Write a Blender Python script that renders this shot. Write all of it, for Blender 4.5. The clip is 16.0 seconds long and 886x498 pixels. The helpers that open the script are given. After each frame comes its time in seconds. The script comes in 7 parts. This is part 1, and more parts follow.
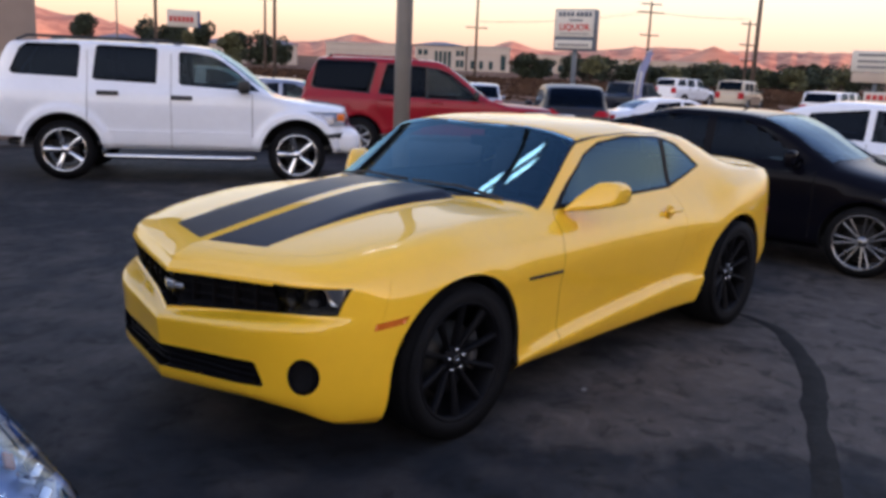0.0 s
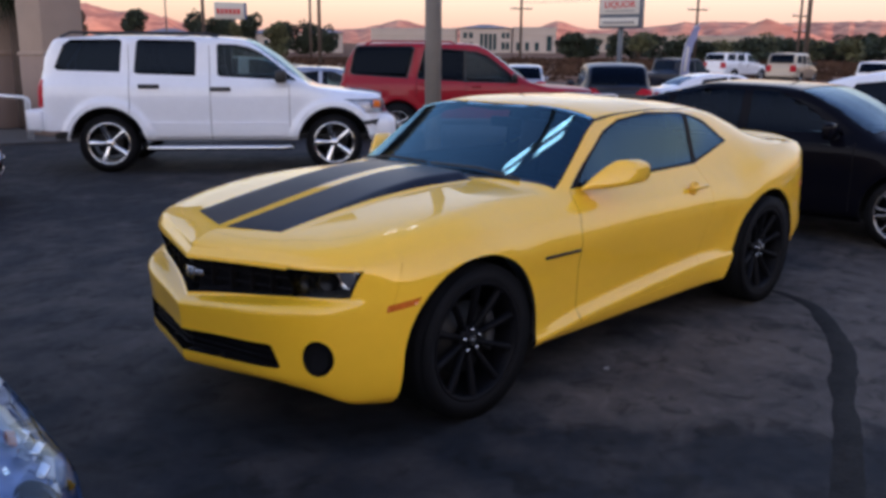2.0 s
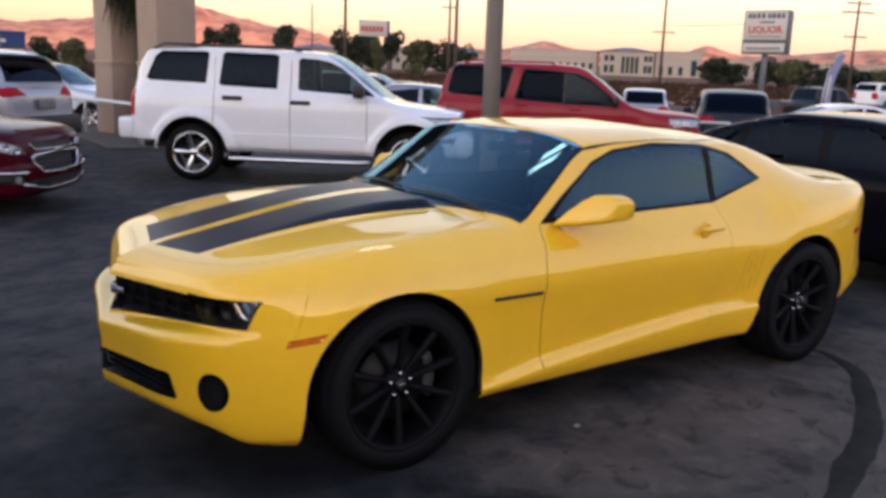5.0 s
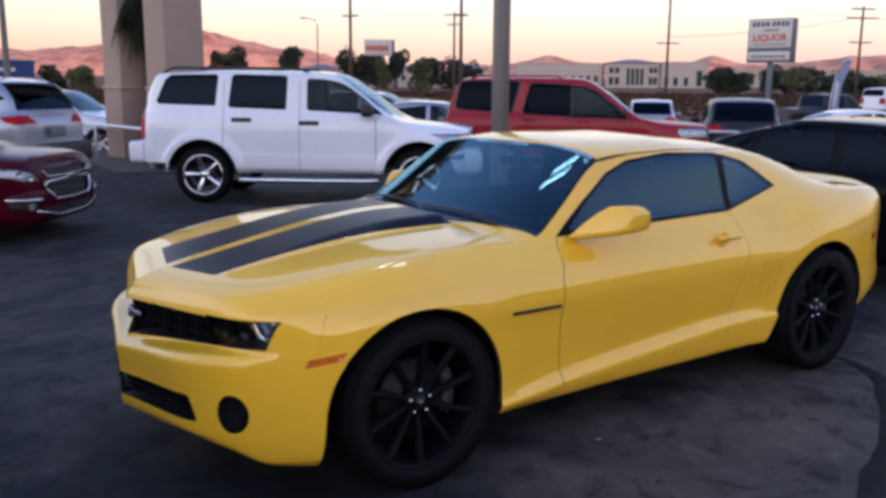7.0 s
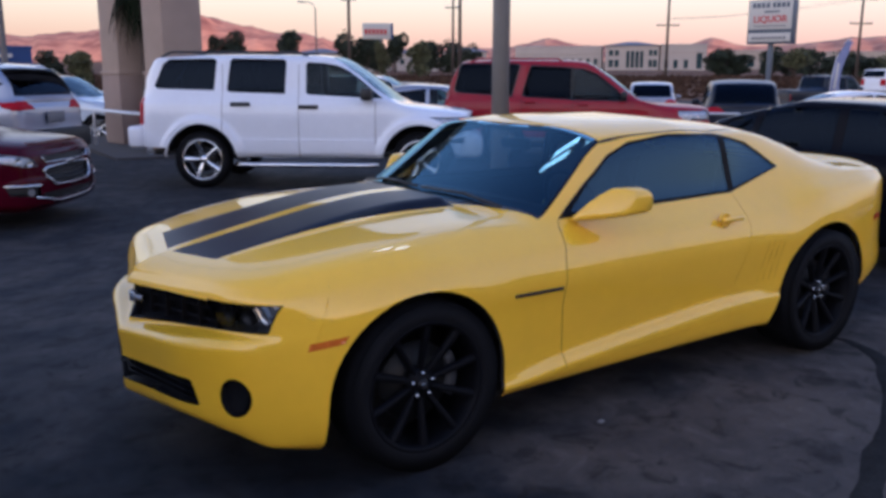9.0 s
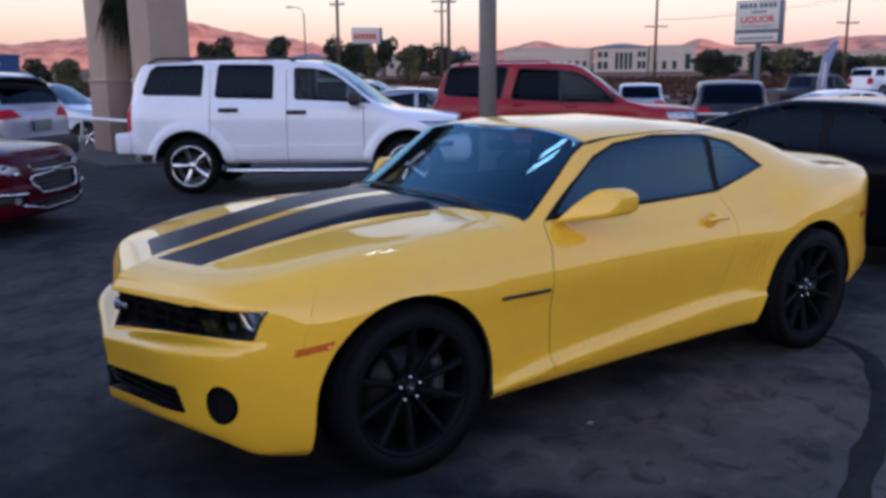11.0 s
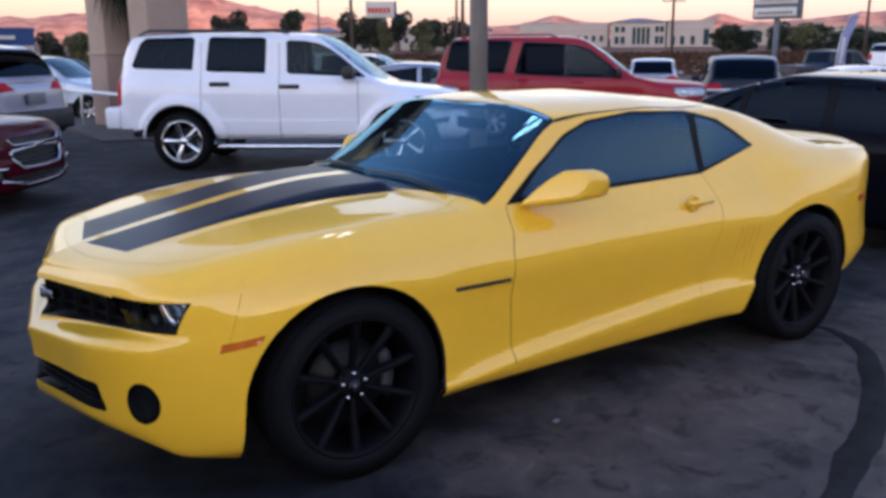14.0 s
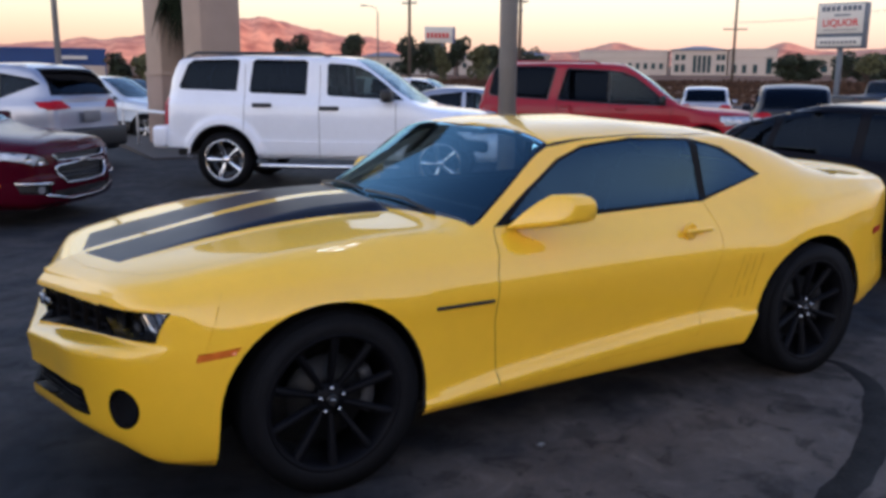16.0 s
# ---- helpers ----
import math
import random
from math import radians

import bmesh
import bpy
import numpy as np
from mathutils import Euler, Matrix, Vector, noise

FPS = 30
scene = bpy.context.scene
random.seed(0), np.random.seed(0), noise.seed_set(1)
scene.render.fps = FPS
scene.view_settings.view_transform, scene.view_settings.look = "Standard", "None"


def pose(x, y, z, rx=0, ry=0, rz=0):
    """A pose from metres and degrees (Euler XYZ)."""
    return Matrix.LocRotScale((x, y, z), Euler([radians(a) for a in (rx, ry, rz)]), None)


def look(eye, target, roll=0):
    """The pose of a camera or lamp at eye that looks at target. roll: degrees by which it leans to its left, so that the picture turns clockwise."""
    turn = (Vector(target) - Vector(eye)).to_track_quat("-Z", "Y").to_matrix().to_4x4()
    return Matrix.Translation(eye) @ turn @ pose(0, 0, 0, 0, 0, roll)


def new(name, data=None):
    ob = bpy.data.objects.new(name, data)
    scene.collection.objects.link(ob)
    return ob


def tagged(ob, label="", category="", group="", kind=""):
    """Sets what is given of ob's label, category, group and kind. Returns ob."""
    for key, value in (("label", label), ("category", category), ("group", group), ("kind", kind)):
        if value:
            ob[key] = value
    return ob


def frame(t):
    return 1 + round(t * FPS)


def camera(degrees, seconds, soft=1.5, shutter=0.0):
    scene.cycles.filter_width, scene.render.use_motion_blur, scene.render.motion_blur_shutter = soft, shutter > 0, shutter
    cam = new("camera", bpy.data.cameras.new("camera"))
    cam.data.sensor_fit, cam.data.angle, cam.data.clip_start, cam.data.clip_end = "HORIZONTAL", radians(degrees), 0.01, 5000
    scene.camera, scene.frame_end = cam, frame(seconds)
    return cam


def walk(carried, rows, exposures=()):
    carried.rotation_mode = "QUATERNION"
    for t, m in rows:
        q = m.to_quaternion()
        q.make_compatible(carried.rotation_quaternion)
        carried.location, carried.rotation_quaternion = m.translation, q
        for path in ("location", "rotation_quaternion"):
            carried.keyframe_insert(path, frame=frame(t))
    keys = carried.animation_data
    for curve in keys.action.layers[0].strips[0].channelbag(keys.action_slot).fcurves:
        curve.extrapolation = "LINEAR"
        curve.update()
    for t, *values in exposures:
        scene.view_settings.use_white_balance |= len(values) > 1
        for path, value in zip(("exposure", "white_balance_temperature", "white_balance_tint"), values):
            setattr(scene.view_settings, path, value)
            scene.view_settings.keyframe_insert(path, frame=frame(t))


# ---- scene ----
from collections import Counter

from mathutils import bvhtree

cam = camera(55.2, 16.0, soft=3.4)
PATH = [
    (0, (2.775, 3.24, 1.641), (1.315, 1.937, 1.23), 2.4),
    (0.5, (2.776, 3.259, 1.644), (1.354, 1.911, 1.24), 1.6),
    (1, (2.762, 3.285, 1.642), (1.377, 1.896, 1.25), 1.3),
    (1.5, (2.732, 3.339, 1.64), (1.367, 1.935, 1.233), 1.0),
    (2, (2.684, 3.382, 1.639), (1.311, 1.999, 1.189), 0.4),
    (2.5, (2.516, 3.375, 1.622), (1.208, 1.945, 1.128), 0.0),
    (3, (2.282, 3.383, 1.625), (0.98, 1.939, 1.156), 1.3),
    (3.5, (2.058, 3.492, 1.614), (0.832, 1.974, 1.175), 2.0),
    (4, (1.848, 3.627, 1.647), (0.691, 2.049, 1.232), 2.7),
    (4.5, (1.809, 3.669, 1.636), (0.667, 2.091, 1.185), 2.1),
    (5, (1.814, 3.665, 1.646), (0.672, 2.076, 1.234), 2.0),
    (5.2, (1.818, 3.658, 1.642), (0.699, 2.048, 1.247), 1.8),
    (7.5, (1.832, 3.633, 1.639), (0.7, 2.027, 1.266), 0.2),
    (8, (1.838, 3.627, 1.638), (0.705, 2.022, 1.267), 0.1),
    (8.5, (1.841, 3.631, 1.632), (0.717, 2.02, 1.255), 0.3),
    (9, (1.829, 3.624, 1.63), (0.706, 2.021, 1.219), 0.1),
    (9.2, (1.842, 3.636, 1.632), (0.701, 2.046, 1.219), 0.2),
    (11.3, (1.797, 3.631, 1.625), (0.655, 2.039, 1.221), -0.7),
    (11.5, (1.794, 3.63, 1.622), (0.629, 2.061, 1.196), -0.7),
    (12, (1.788, 3.635, 1.624), (0.661, 2.037, 1.202), -1.2),
    (12.5, (1.763, 3.649, 1.622), (0.611, 2.068, 1.202), -1.1),
    (13, (1.708, 3.662, 1.615), (0.465, 2.155, 1.186), -1.0),
    (13.5, (1.588, 3.621, 1.611), (0.404, 2.074, 1.156), -1.2),
    (14, (1.432, 3.556, 1.609), (0.329, 1.952, 1.151), -0.4),
    (14.5, (1.351, 3.58, 1.608), (0.371, 1.893, 1.168), -0.3),
    (15, (1.26, 3.698, 1.613), (0.329, 1.98, 1.183), 1.5),
    (15.5, (1.22, 3.754, 1.609), (0.284, 2.035, 1.198), 1.1),
    (16, (1.221, 3.754, 1.605), (0.219, 2.071, 1.202), 0.4),
]
walk(cam, [(t, look(eye, target, roll)) for t, eye, target, roll in PATH], exposures=[(0.0, 0.42, 5780, 20), (0.8, 0.34, 5780, 20), (1.5, 0.24, 5480, 21), (2.5, 0.27, 5730, 20), (3.0, 0.50, 6130, 19), (4.0, 0.58, 6230, 19), (5.2, 0.56, 6180, 18), (7.5, 0.25, 5230, 22), (8.0, 0.18, 5230, 22), (9.2, 0.14, 5080, 23), (12.6, 0.17, 5030, 22), (13.5, 0.20, 5080, 21), (14.0, 0.50, 5230, 19), (14.5, 0.44, 5380, 18), (16.0, 0.40, 5430, 17)])

# ---------------------------------------------------------------- light
SUN_DIR = Vector((0.08, 1.0, 0.055)).normalized()
world = bpy.data.worlds.new("world")
scene.world = world
world.use_nodes = True
wn, wl = world.node_tree.nodes, world.node_tree.links
wn.clear()
w_out = wn.new("ShaderNodeOutputWorld")
w_bg = wn.new("ShaderNodeBackground")
w_sky = wn.new("ShaderNodeTexSky")
w_sky.sky_type = "NISHITA"
w_sky.sun_disc = False
w_sky.sun_elevation = math.asin(SUN_DIR.z)
w_sky.sun_rotation = math.atan2(SUN_DIR.x, SUN_DIR.y)
w_sky.air_density, w_sky.dust_density, w_sky.ozone_density = 1.0, 1.5, 1.0
# dusk haze: warm towards the horizon, pale blue overhead
w_geo = wn.new("ShaderNodeTexCoord")
w_sep = wn.new("ShaderNodeSeparateXYZ")
wl.new(w_geo.outputs["Generated"], w_sep.inputs[0])
w_ramp = wn.new("ShaderNodeValToRGB")
wl.new(w_sep.outputs["Z"], w_ramp.inputs[0])
for n, (pos, col) in enumerate([(0.0, (1.0, 0.46, 0.36, 1)), (0.03, (1.06, 0.60, 0.43, 1)), (0.07, (1.12, 0.82, 0.56, 1)), (0.13, (1.18, 1.0, 0.78, 1)), (0.25, (0.94, 0.93, 0.96, 1)), (0.45, (0.50, 0.60, 0.82, 1)), (1.0, (0.24, 0.34, 0.60, 1))]):
    el = w_ramp.color_ramp.elements[n] if n < 2 else w_ramp.color_ramp.elements.new(pos)
    el.position, el.color = pos, col
w_scale = wn.new("ShaderNodeVectorMath")
w_scale.operation = "SCALE"
w_scale.inputs["Scale"].default_value = 0.12
wl.new(w_sky.outputs[0], w_scale.inputs[0])
w_haze = wn.new("ShaderNodeVectorMath")
w_haze.operation = "SCALE"
# warm sky glow added at +x to light the nose, fading upward and sideways
w_dot = wn.new("ShaderNodeVectorMath")
w_dot.operation = "DOT_PRODUCT"
wl.new(w_geo.outputs["Generated"], w_dot.inputs[0])
w_dot.inputs[1].default_value = (1.0, 0.05, 0.0)
w_near = wn.new("ShaderNodeMapRange")
w_near.interpolation_type = "SMOOTHSTEP"
w_near.inputs[1].default_value, w_near.inputs[2].default_value, w_near.inputs[3].default_value, w_near.inputs[4].default_value = -0.15, 1.0, 0.0, 1.0
wl.new(w_dot.outputs["Value"], w_near.inputs[0])
w_low = wn.new("ShaderNodeMapRange")
w_low.interpolation_type = "SMOOTHSTEP"
w_low.inputs[1].default_value, w_low.inputs[2].default_value, w_low.inputs[3].default_value, w_low.inputs[4].default_value = 0.10, 0.92, 1.0, 0.0
wl.new(w_sep.outputs["Z"], w_low.inputs[0])
w_glow = wn.new("ShaderNodeMath")
w_glow.operation = "MULTIPLY"
wl.new(w_near.outputs[0], w_glow.inputs[0])
wl.new(w_low.outputs[0], w_glow.inputs[1])
w_warm = wn.new("ShaderNodeVectorMath")
w_warm.operation = "SCALE"
w_warm.inputs[0].default_value = (1.24, 1.05, 0.80)
wl.new(w_glow.outputs[0], w_warm.inputs["Scale"])
# the haze is a little thicker towards the south-west
w_side = wn.new("ShaderNodeVectorMath")
w_side.operation = "DOT_PRODUCT"
wl.new(w_geo.outputs["Generated"], w_side.inputs[0])
w_side.inputs[1].default_value = (-0.95, 0.30, 0.0)
w_thick = wn.new("ShaderNodeMapRange")
w_thick.inputs[1].default_value, w_thick.inputs[2].default_value, w_thick.inputs[3].default_value, w_thick.inputs[4].default_value = -0.2, 0.8, 0.62, 0.80
wl.new(w_side.outputs["Value"], w_thick.inputs[0])
wl.new(w_thick.outputs[0], w_haze.inputs["Scale"])
wl.new(w_ramp.outputs[0], w_haze.inputs[0])
w_add = wn.new("ShaderNodeVectorMath")
w_add.operation = "ADD"
wl.new(w_scale.outputs[0], w_add.inputs[0])
wl.new(w_haze.outputs[0], w_add.inputs[1])
w_all = wn.new("ShaderNodeVectorMath")
w_all.operation = "ADD"
wl.new(w_add.outputs[0], w_all.inputs[0])
wl.new(w_warm.outputs[0], w_all.inputs[1])
wl.new(w_all.outputs[0], w_bg.inputs[0])
w_bg.inputs[1].default_value = 1.0
wl.new(w_bg.outputs[0], w_out.inputs[0])

sun = new("sun", bpy.data.lights.new("sun", "SUN"))
sun.data.energy, sun.data.angle, sun.data.color = 5.0, radians(0.6), (1.0, 0.46, 0.23)
sun.matrix_world = look((0, 0, 50), Vector((0, 0, 50)) - SUN_DIR)

# ---------------------------------------------------------------- materials
def nodes_of(name):
    m = bpy.data.materials.new(name)
    m.use_nodes = True
    return m, m.node_tree.nodes, m.node_tree.links, m.node_tree.nodes["Principled BSDF"]


def surface(name, color, rough=0.6, metal=0.0, vary=0.12, scale=6.0, fine=60.0, bump=0.0, coat=0.0, rough_vary=0.1, island=0.0, spec=0.5):
    """A procedural surface: colour with variation at two scales, roughness variation and fine relief."""
    m, n, l, b = nodes_of(name)
    co = n.new("ShaderNodeTexCoord")
    big = n.new("ShaderNodeTexNoise")
    big.inputs["Scale"].default_value, big.inputs["Detail"].default_value = scale, 5
    small = n.new("ShaderNodeTexNoise")
    small.inputs["Scale"].default_value, small.inputs["Detail"].default_value = fine, 3
    l.new(co.outputs["Object"], big.inputs["Vector"])
    l.new(co.outputs["Object"], small.inputs["Vector"])
    mix = n.new("ShaderNodeMath")
    mix.operation = "MULTIPLY_ADD"
    l.new(small.outputs["Fac"], mix.inputs[0])
    mix.inputs[1].default_value = 0.5
    l.new(big.outputs["Fac"], mix.inputs[2])
    rng = n.new("ShaderNodeMapRange")
    rng.inputs[1].default_value, rng.inputs[2].default_value = 0.4, 1.1
    rng.inputs[3].default_value, rng.inputs[4].default_value = 1.0 - vary, 1.0 + vary
    l.new(mix.outputs[0], rng.inputs[0])
    mul = n.new("ShaderNodeVectorMath")
    mul.operation = "SCALE"
    mul.inputs[0].default_value = color[:3]
    scale_from = rng.outputs[0]
    if island:
        geo = n.new("ShaderNodeNewGeometry")
        ir = n.new("ShaderNodeMapRange")
        ir.inputs[3].default_value, ir.inputs[4].default_value = 1.0 - island, 1.0 + island
        l.new(geo.outputs["Random Per Island"], ir.inputs[0])
        mm = n.new("ShaderNodeMath")
        mm.operation = "MULTIPLY"
        l.new(rng.outputs[0], mm.inputs[0])
        l.new(ir.outputs[0], mm.inputs[1])
        scale_from = mm.outputs[0]
    l.new(scale_from, mul.inputs["Scale"])
    l.new(mul.outputs[0], b.inputs["Base Color"])
    rr = n.new("ShaderNodeMapRange")
    rr.inputs[3].default_value, rr.inputs[4].default_value = max(0.02, rough - rough_vary), min(1.0, rough + rough_vary)
    l.new(big.outputs["Fac"], rr.inputs[0])
    l.new(rr.outputs[0], b.inputs["Roughness"])
    b.inputs["Metallic"].default_value = metal
    b.inputs["Specular IOR Level"].default_value = spec
    if coat:
        b.inputs["Coat Weight"].default_value, b.inputs["Coat Roughness"].default_value = coat, 0.035
    if bump:
        bp = n.new("ShaderNodeBump")
        bp.inputs["Strength"].default_value, bp.inputs["Distance"].default_value = min(1.0, bump), 0.01
        l.new(mix.outputs[0], bp.inputs["Height"])
        l.new(bp.outputs[0], b.inputs["Normal"])
    return m


def paint(name, color, metal=0.0, rough=0.38, coat=1.0):
    return surface(name, color, rough=rough, metal=metal, vary=0.05, scale=1.6, fine=14.0, coat=coat, rough_vary=0.04, spec=0.2)


def glass(name, tint, gloss=(0.9, 0.95, 1.0), ior=1.55):
    """Tinted pane: tinted see-through with a Fresnel mirror on top."""
    m, n, l, b = nodes_of(name)
    n.remove(b)
    out = n["Material Output"]
    tr = n.new("ShaderNodeBsdfTransparent")
    tr.inputs[0].default_value = (*tint, 1)
    gl = n.new("ShaderNodeBsdfGlossy")
    gl.inputs["Color"].default_value, gl.inputs["Roughness"].default_value = (*gloss, 1), 0.03
    fr = n.new("ShaderNodeFresnel")
    fr.inputs["IOR"].default_value = ior
    mx = n.new("ShaderNodeMixShader")
    l.new(fr.outputs[0], mx.inputs[0])
    l.new(tr.outputs[0], mx.inputs[1])
    l.new(gl.outputs[0], mx.inputs[2])
    l.new(mx.outputs[0], out.inputs[0])
    return m


def glow(name, color, strength):
    m, n, l, b = nodes_of(name)
    b.inputs["Base Color"].default_value = (*color, 1)
    b.inputs["Emission Color"].default_value = (*color, 1)
    b.inputs["Emission Strength"].default_value = strength
    return m


M_YELLOW = paint("yellow_paint", (0.94, 0.535, 0.014), rough=0.45)
M_YELLOW.node_tree.nodes["Principled BSDF"].inputs["Coat IOR"].default_value = 1.62
M_STRIPE = surface("black_stripe", (0.006, 0.008, 0.018), 0.32, vary=0.15, rough_vary=0.05, spec=0.12)
M_BLACK = surface("black_plastic", (0.012, 0.012, 0.013), 0.5, vary=0.2, scale=12)
M_GLOSSBLACK = surface("gloss_black", (0.008, 0.008, 0.009), 0.22, vary=0.2, scale=12, rough_vary=0.06)
M_RUBBER = surface("tyre_rubber", (0.0080, 0.0080, 0.0092), 0.72, vary=0.3, scale=14, bump=0.25, spec=0.11)
M_CHROME = surface("chrome", (0.75, 0.75, 0.76), 0.10, metal=1.0, vary=0.04, rough_vary=0.05)
M_ALLOY = surface("alloy", (0.55, 0.55, 0.56), 0.22, metal=1.0, vary=0.06, rough_vary=0.06)
M_GREYALLOY = surface("grey_alloy", (0.26, 0.26, 0.27), 0.26, metal=1.0, vary=0.06, rough_vary=0.06)
M_DARKALLOY = surface("dark_alloy", (0.02, 0.02, 0.022), 0.35, metal=0.8, vary=0.1)
M_CALIPER = surface("caliper_iron", (0.05, 0.05, 0.055), 0.5, vary=0.2, scale=20)
M_DISC = surface("brake_disc_iron", (0.012, 0.012, 0.013), 0.55, metal=0.3, vary=0.2, scale=20)
M_GLASS = glass("windscreen_glass", (0.30, 0.38, 0.42), (0.46, 0.80, 1.0), ior=1.78)
M_CARGLASS = glass("car_windscreen_glass", (0.50, 0.57, 0.60), (0.60, 0.78, 0.92), ior=1.6)
M_DOORGLASS = glass("door_glass", (0.34, 0.41, 0.41), (0.70, 0.85, 1.0), ior=1.3)
M_DEEPTINT = glass("privacy_glass", (0.025, 0.03, 0.04), (0.32, 0.42, 0.62), ior=1.25)
M_TINT = glass("tinted_glass", (0.024, 0.032, 0.052), (0.55, 0.72, 1.0), ior=1.26)
M_COUPEGLASS = glass("coupe_side_glass", (0.10, 0.18, 0.24), (0.45, 0.72, 0.98), ior=1.68)
M_RIMBLACK = surface("rim_black", (0.006, 0.006, 0.0075), 0.45, vary=0.2, scale=12, rough_vary=0.06, spec=0.07)
M_CLEAR = glass("clear_lens", (0.92, 0.93, 0.94), ior=1.2)
M_SOFTGAP = surface("shut_line", (0.80, 0.44, 0.008), 0.5)
M_DOORGAP = surface("door_gap", (0.32, 0.17, 0.007), 0.8)
M_SEAM = surface("panel_gap_dark", (0.010, 0.009, 0.008), 0.8)
M_AMBER = surface("amber_lens", (0.68, 0.150, 0.012), 0.2, coat=0.6, vary=0.15, scale=30)
M_RED = surface("red_lens", (0.36, 0.004, 0.014), 0.3, spec=0.15, coat=0.0, vary=0.15, scale=30)
M_WHITE = paint("white_paint", (0.74, 0.755, 0.81))
M_PALE = paint("pale_silver_paint", (0.54, 0.60, 0.69), metal=0.2, rough=0.3)
M_REDPAINT = paint("red_paint", (0.27, 0.004, 0.014), coat=0.32)
M_MAROON = surface("maroon_paint", (0.046, 0.0010, 0.0070), 0.16, vary=0.05, scale=1.6, fine=14, rough_vary=0.03, spec=0.14, coat=0.03)
M_BLACKPAINT = surface("black_paint", (0.004, 0.004, 0.007), 0.08, vary=0.05, scale=1.6, rough_vary=0.02, spec=0.065)
M_SILVER = paint("silver_paint", (0.29, 0.31, 0.38), metal=0.6, rough=0.34)
M_NAVY = paint("navy_paint", (0.008, 0.011, 0.022), coat=0.35)
M_BEIGE = paint("tan_paint", (0.36, 0.31, 0.25), metal=0.3)
M_INTERIOR = surface("dark_upholstery", (0.03, 0.03, 0.033), 0.8, vary=0.2, scale=20, bump=0.2)
M_GREYTRIM = surface("grey_trim", (0.16, 0.16, 0.17), 0.55, vary=0.1)
M_LAMPBOWL = surface("lamp_housing", (0.40, 0.43, 0.50), 0.22, metal=0.6, vary=0.5, scale=18, fine=70, bump=0.6)
# the blue of reflected sky is put into this bowl's colour
M_SKYBOWL = surface("sky_tinted_lamp_bowl", (0.46, 0.53, 0.74), 0.2, metal=0.35, vary=0.25, scale=9, fine=26, rough_vary=0.06)
M_LENS = glass("lamp_lens", (0.90, 0.93, 0.97), (0.72, 0.86, 1.0), ior=1.55)
M_PAPER = surface("paper", (0.75, 0.76, 0.75), 0.8, vary=0.04)


# ---------------------------------------------------------------- mesh helpers
def part(name, data, material, parent=None, label="", smooth=True):
    """Links a bmesh (or a finished mesh) as one mesh object under its parent."""
    if isinstance(data, bmesh.types.BMesh):
        me = bpy.data.meshes.new(name)
        data.to_mesh(me)
        data.free()
    else:
        me = data
    if material is not None and not me.materials:
        me.materials.append(material)
    if smooth:
        me.polygons.foreach_set("use_smooth", [True] * len(me.polygons))
    ob = new(name, me)
    if parent is not None:
        ob.parent = parent
    return tagged(ob, label) if label else ob


def thing(name, m, label, category, group="", kind=""):
    ob = new(name)
    ob.matrix_basis = m
    ob.empty_display_size = 0.1
    return tagged(ob, label, category, group, kind)


def box(sx, sy, sz, at=(0, 0, 0), bevel=0.0, rot=None, segments=2):
    bm = bmesh.new()
    bmesh.ops.create_cube(bm, size=1.0)
    bmesh.ops.scale(bm, vec=(sx, sy, sz), verts=bm.verts)
    if bevel:
        bmesh.ops.bevel(bm, geom=bm.edges[:], offset=bevel, segments=segments, affect="EDGES", profile=0.5)
    if rot is not None:
        bmesh.ops.rotate(bm, cent=(0, 0, 0), matrix=rot, verts=bm.verts)
    bmesh.ops.translate(bm, vec=at, verts=bm.verts)
    return bm


def turned(profile, segments=40, axis="y", closed=False, caps=True):
    """A surface of revolution round an axis from (radius, along) pairs."""
    bm = bmesh.new()
    rings = []
    for r, a in profile:
        ring = []
        for k in range(segments):
            c, s = math.cos(2 * math.pi * k / segments), math.sin(2 * math.pi * k / segments)
            p = (r * c, a, r * s) if axis == "y" else (r * c, r * s, a)
            ring.append(bm.verts.new(p))
        rings.append(ring)
    if closed:
        rings.append(rings[0])
    for a, b in zip(rings, rings[1:]):
        for k in range(segments):
            bm.faces.new((a[k], a[(k + 1) % segments], b[(k + 1) % segments], b[k]))
    if not closed and caps:
        for ring, flip in ((rings[0], False), (rings[-1], True)):
            if profile[0 if not flip else -1][0] > 1e-4:
                bm.faces.new(ring if not flip else ring[::-1])
    bmesh.ops.recalc_face_normals(bm, faces=bm.faces)
    return bm


def join(bms):
    """Several bmeshes into the first."""
    first = bms[0]
    for other in bms[1:]:
        me = bpy.data.meshes.new("tmp")
        other.to_mesh(me)
        other.free()
        first.from_mesh(me)
        bpy.data.meshes.remove(me)
    return first


def prism(poly, axis, lo, hi, bevel=0.0):
    """A polygon in the plane across an axis, drawn out from lo to hi."""
    bm = bmesh.new()
    put = {"x": lambda a, b, c: (c, a, b), "y": lambda a, b, c: (a, c, b), "z": lambda a, b, c: (a, b, c)}[axis]
    v0 = [bm.verts.new(put(a, b, lo)) for a, b in poly]
    v1 = [bm.verts.new(put(a, b, hi)) for a, b in poly]
    bm.faces.new(v0)
    bm.faces.new(v1[::-1])
    for k in range(len(poly)):
        bm.faces.new((v0[k], v1[k], v1[(k + 1) % len(poly)], v0[(k + 1) % len(poly)]))
    bmesh.ops.recalc_face_normals(bm, faces=bm.faces)
    if bevel:
        bmesh.ops.bevel(bm, geom=bm.edges[:], offset=bevel, segments=2, affect="EDGES", profile=0.5)
    return bm


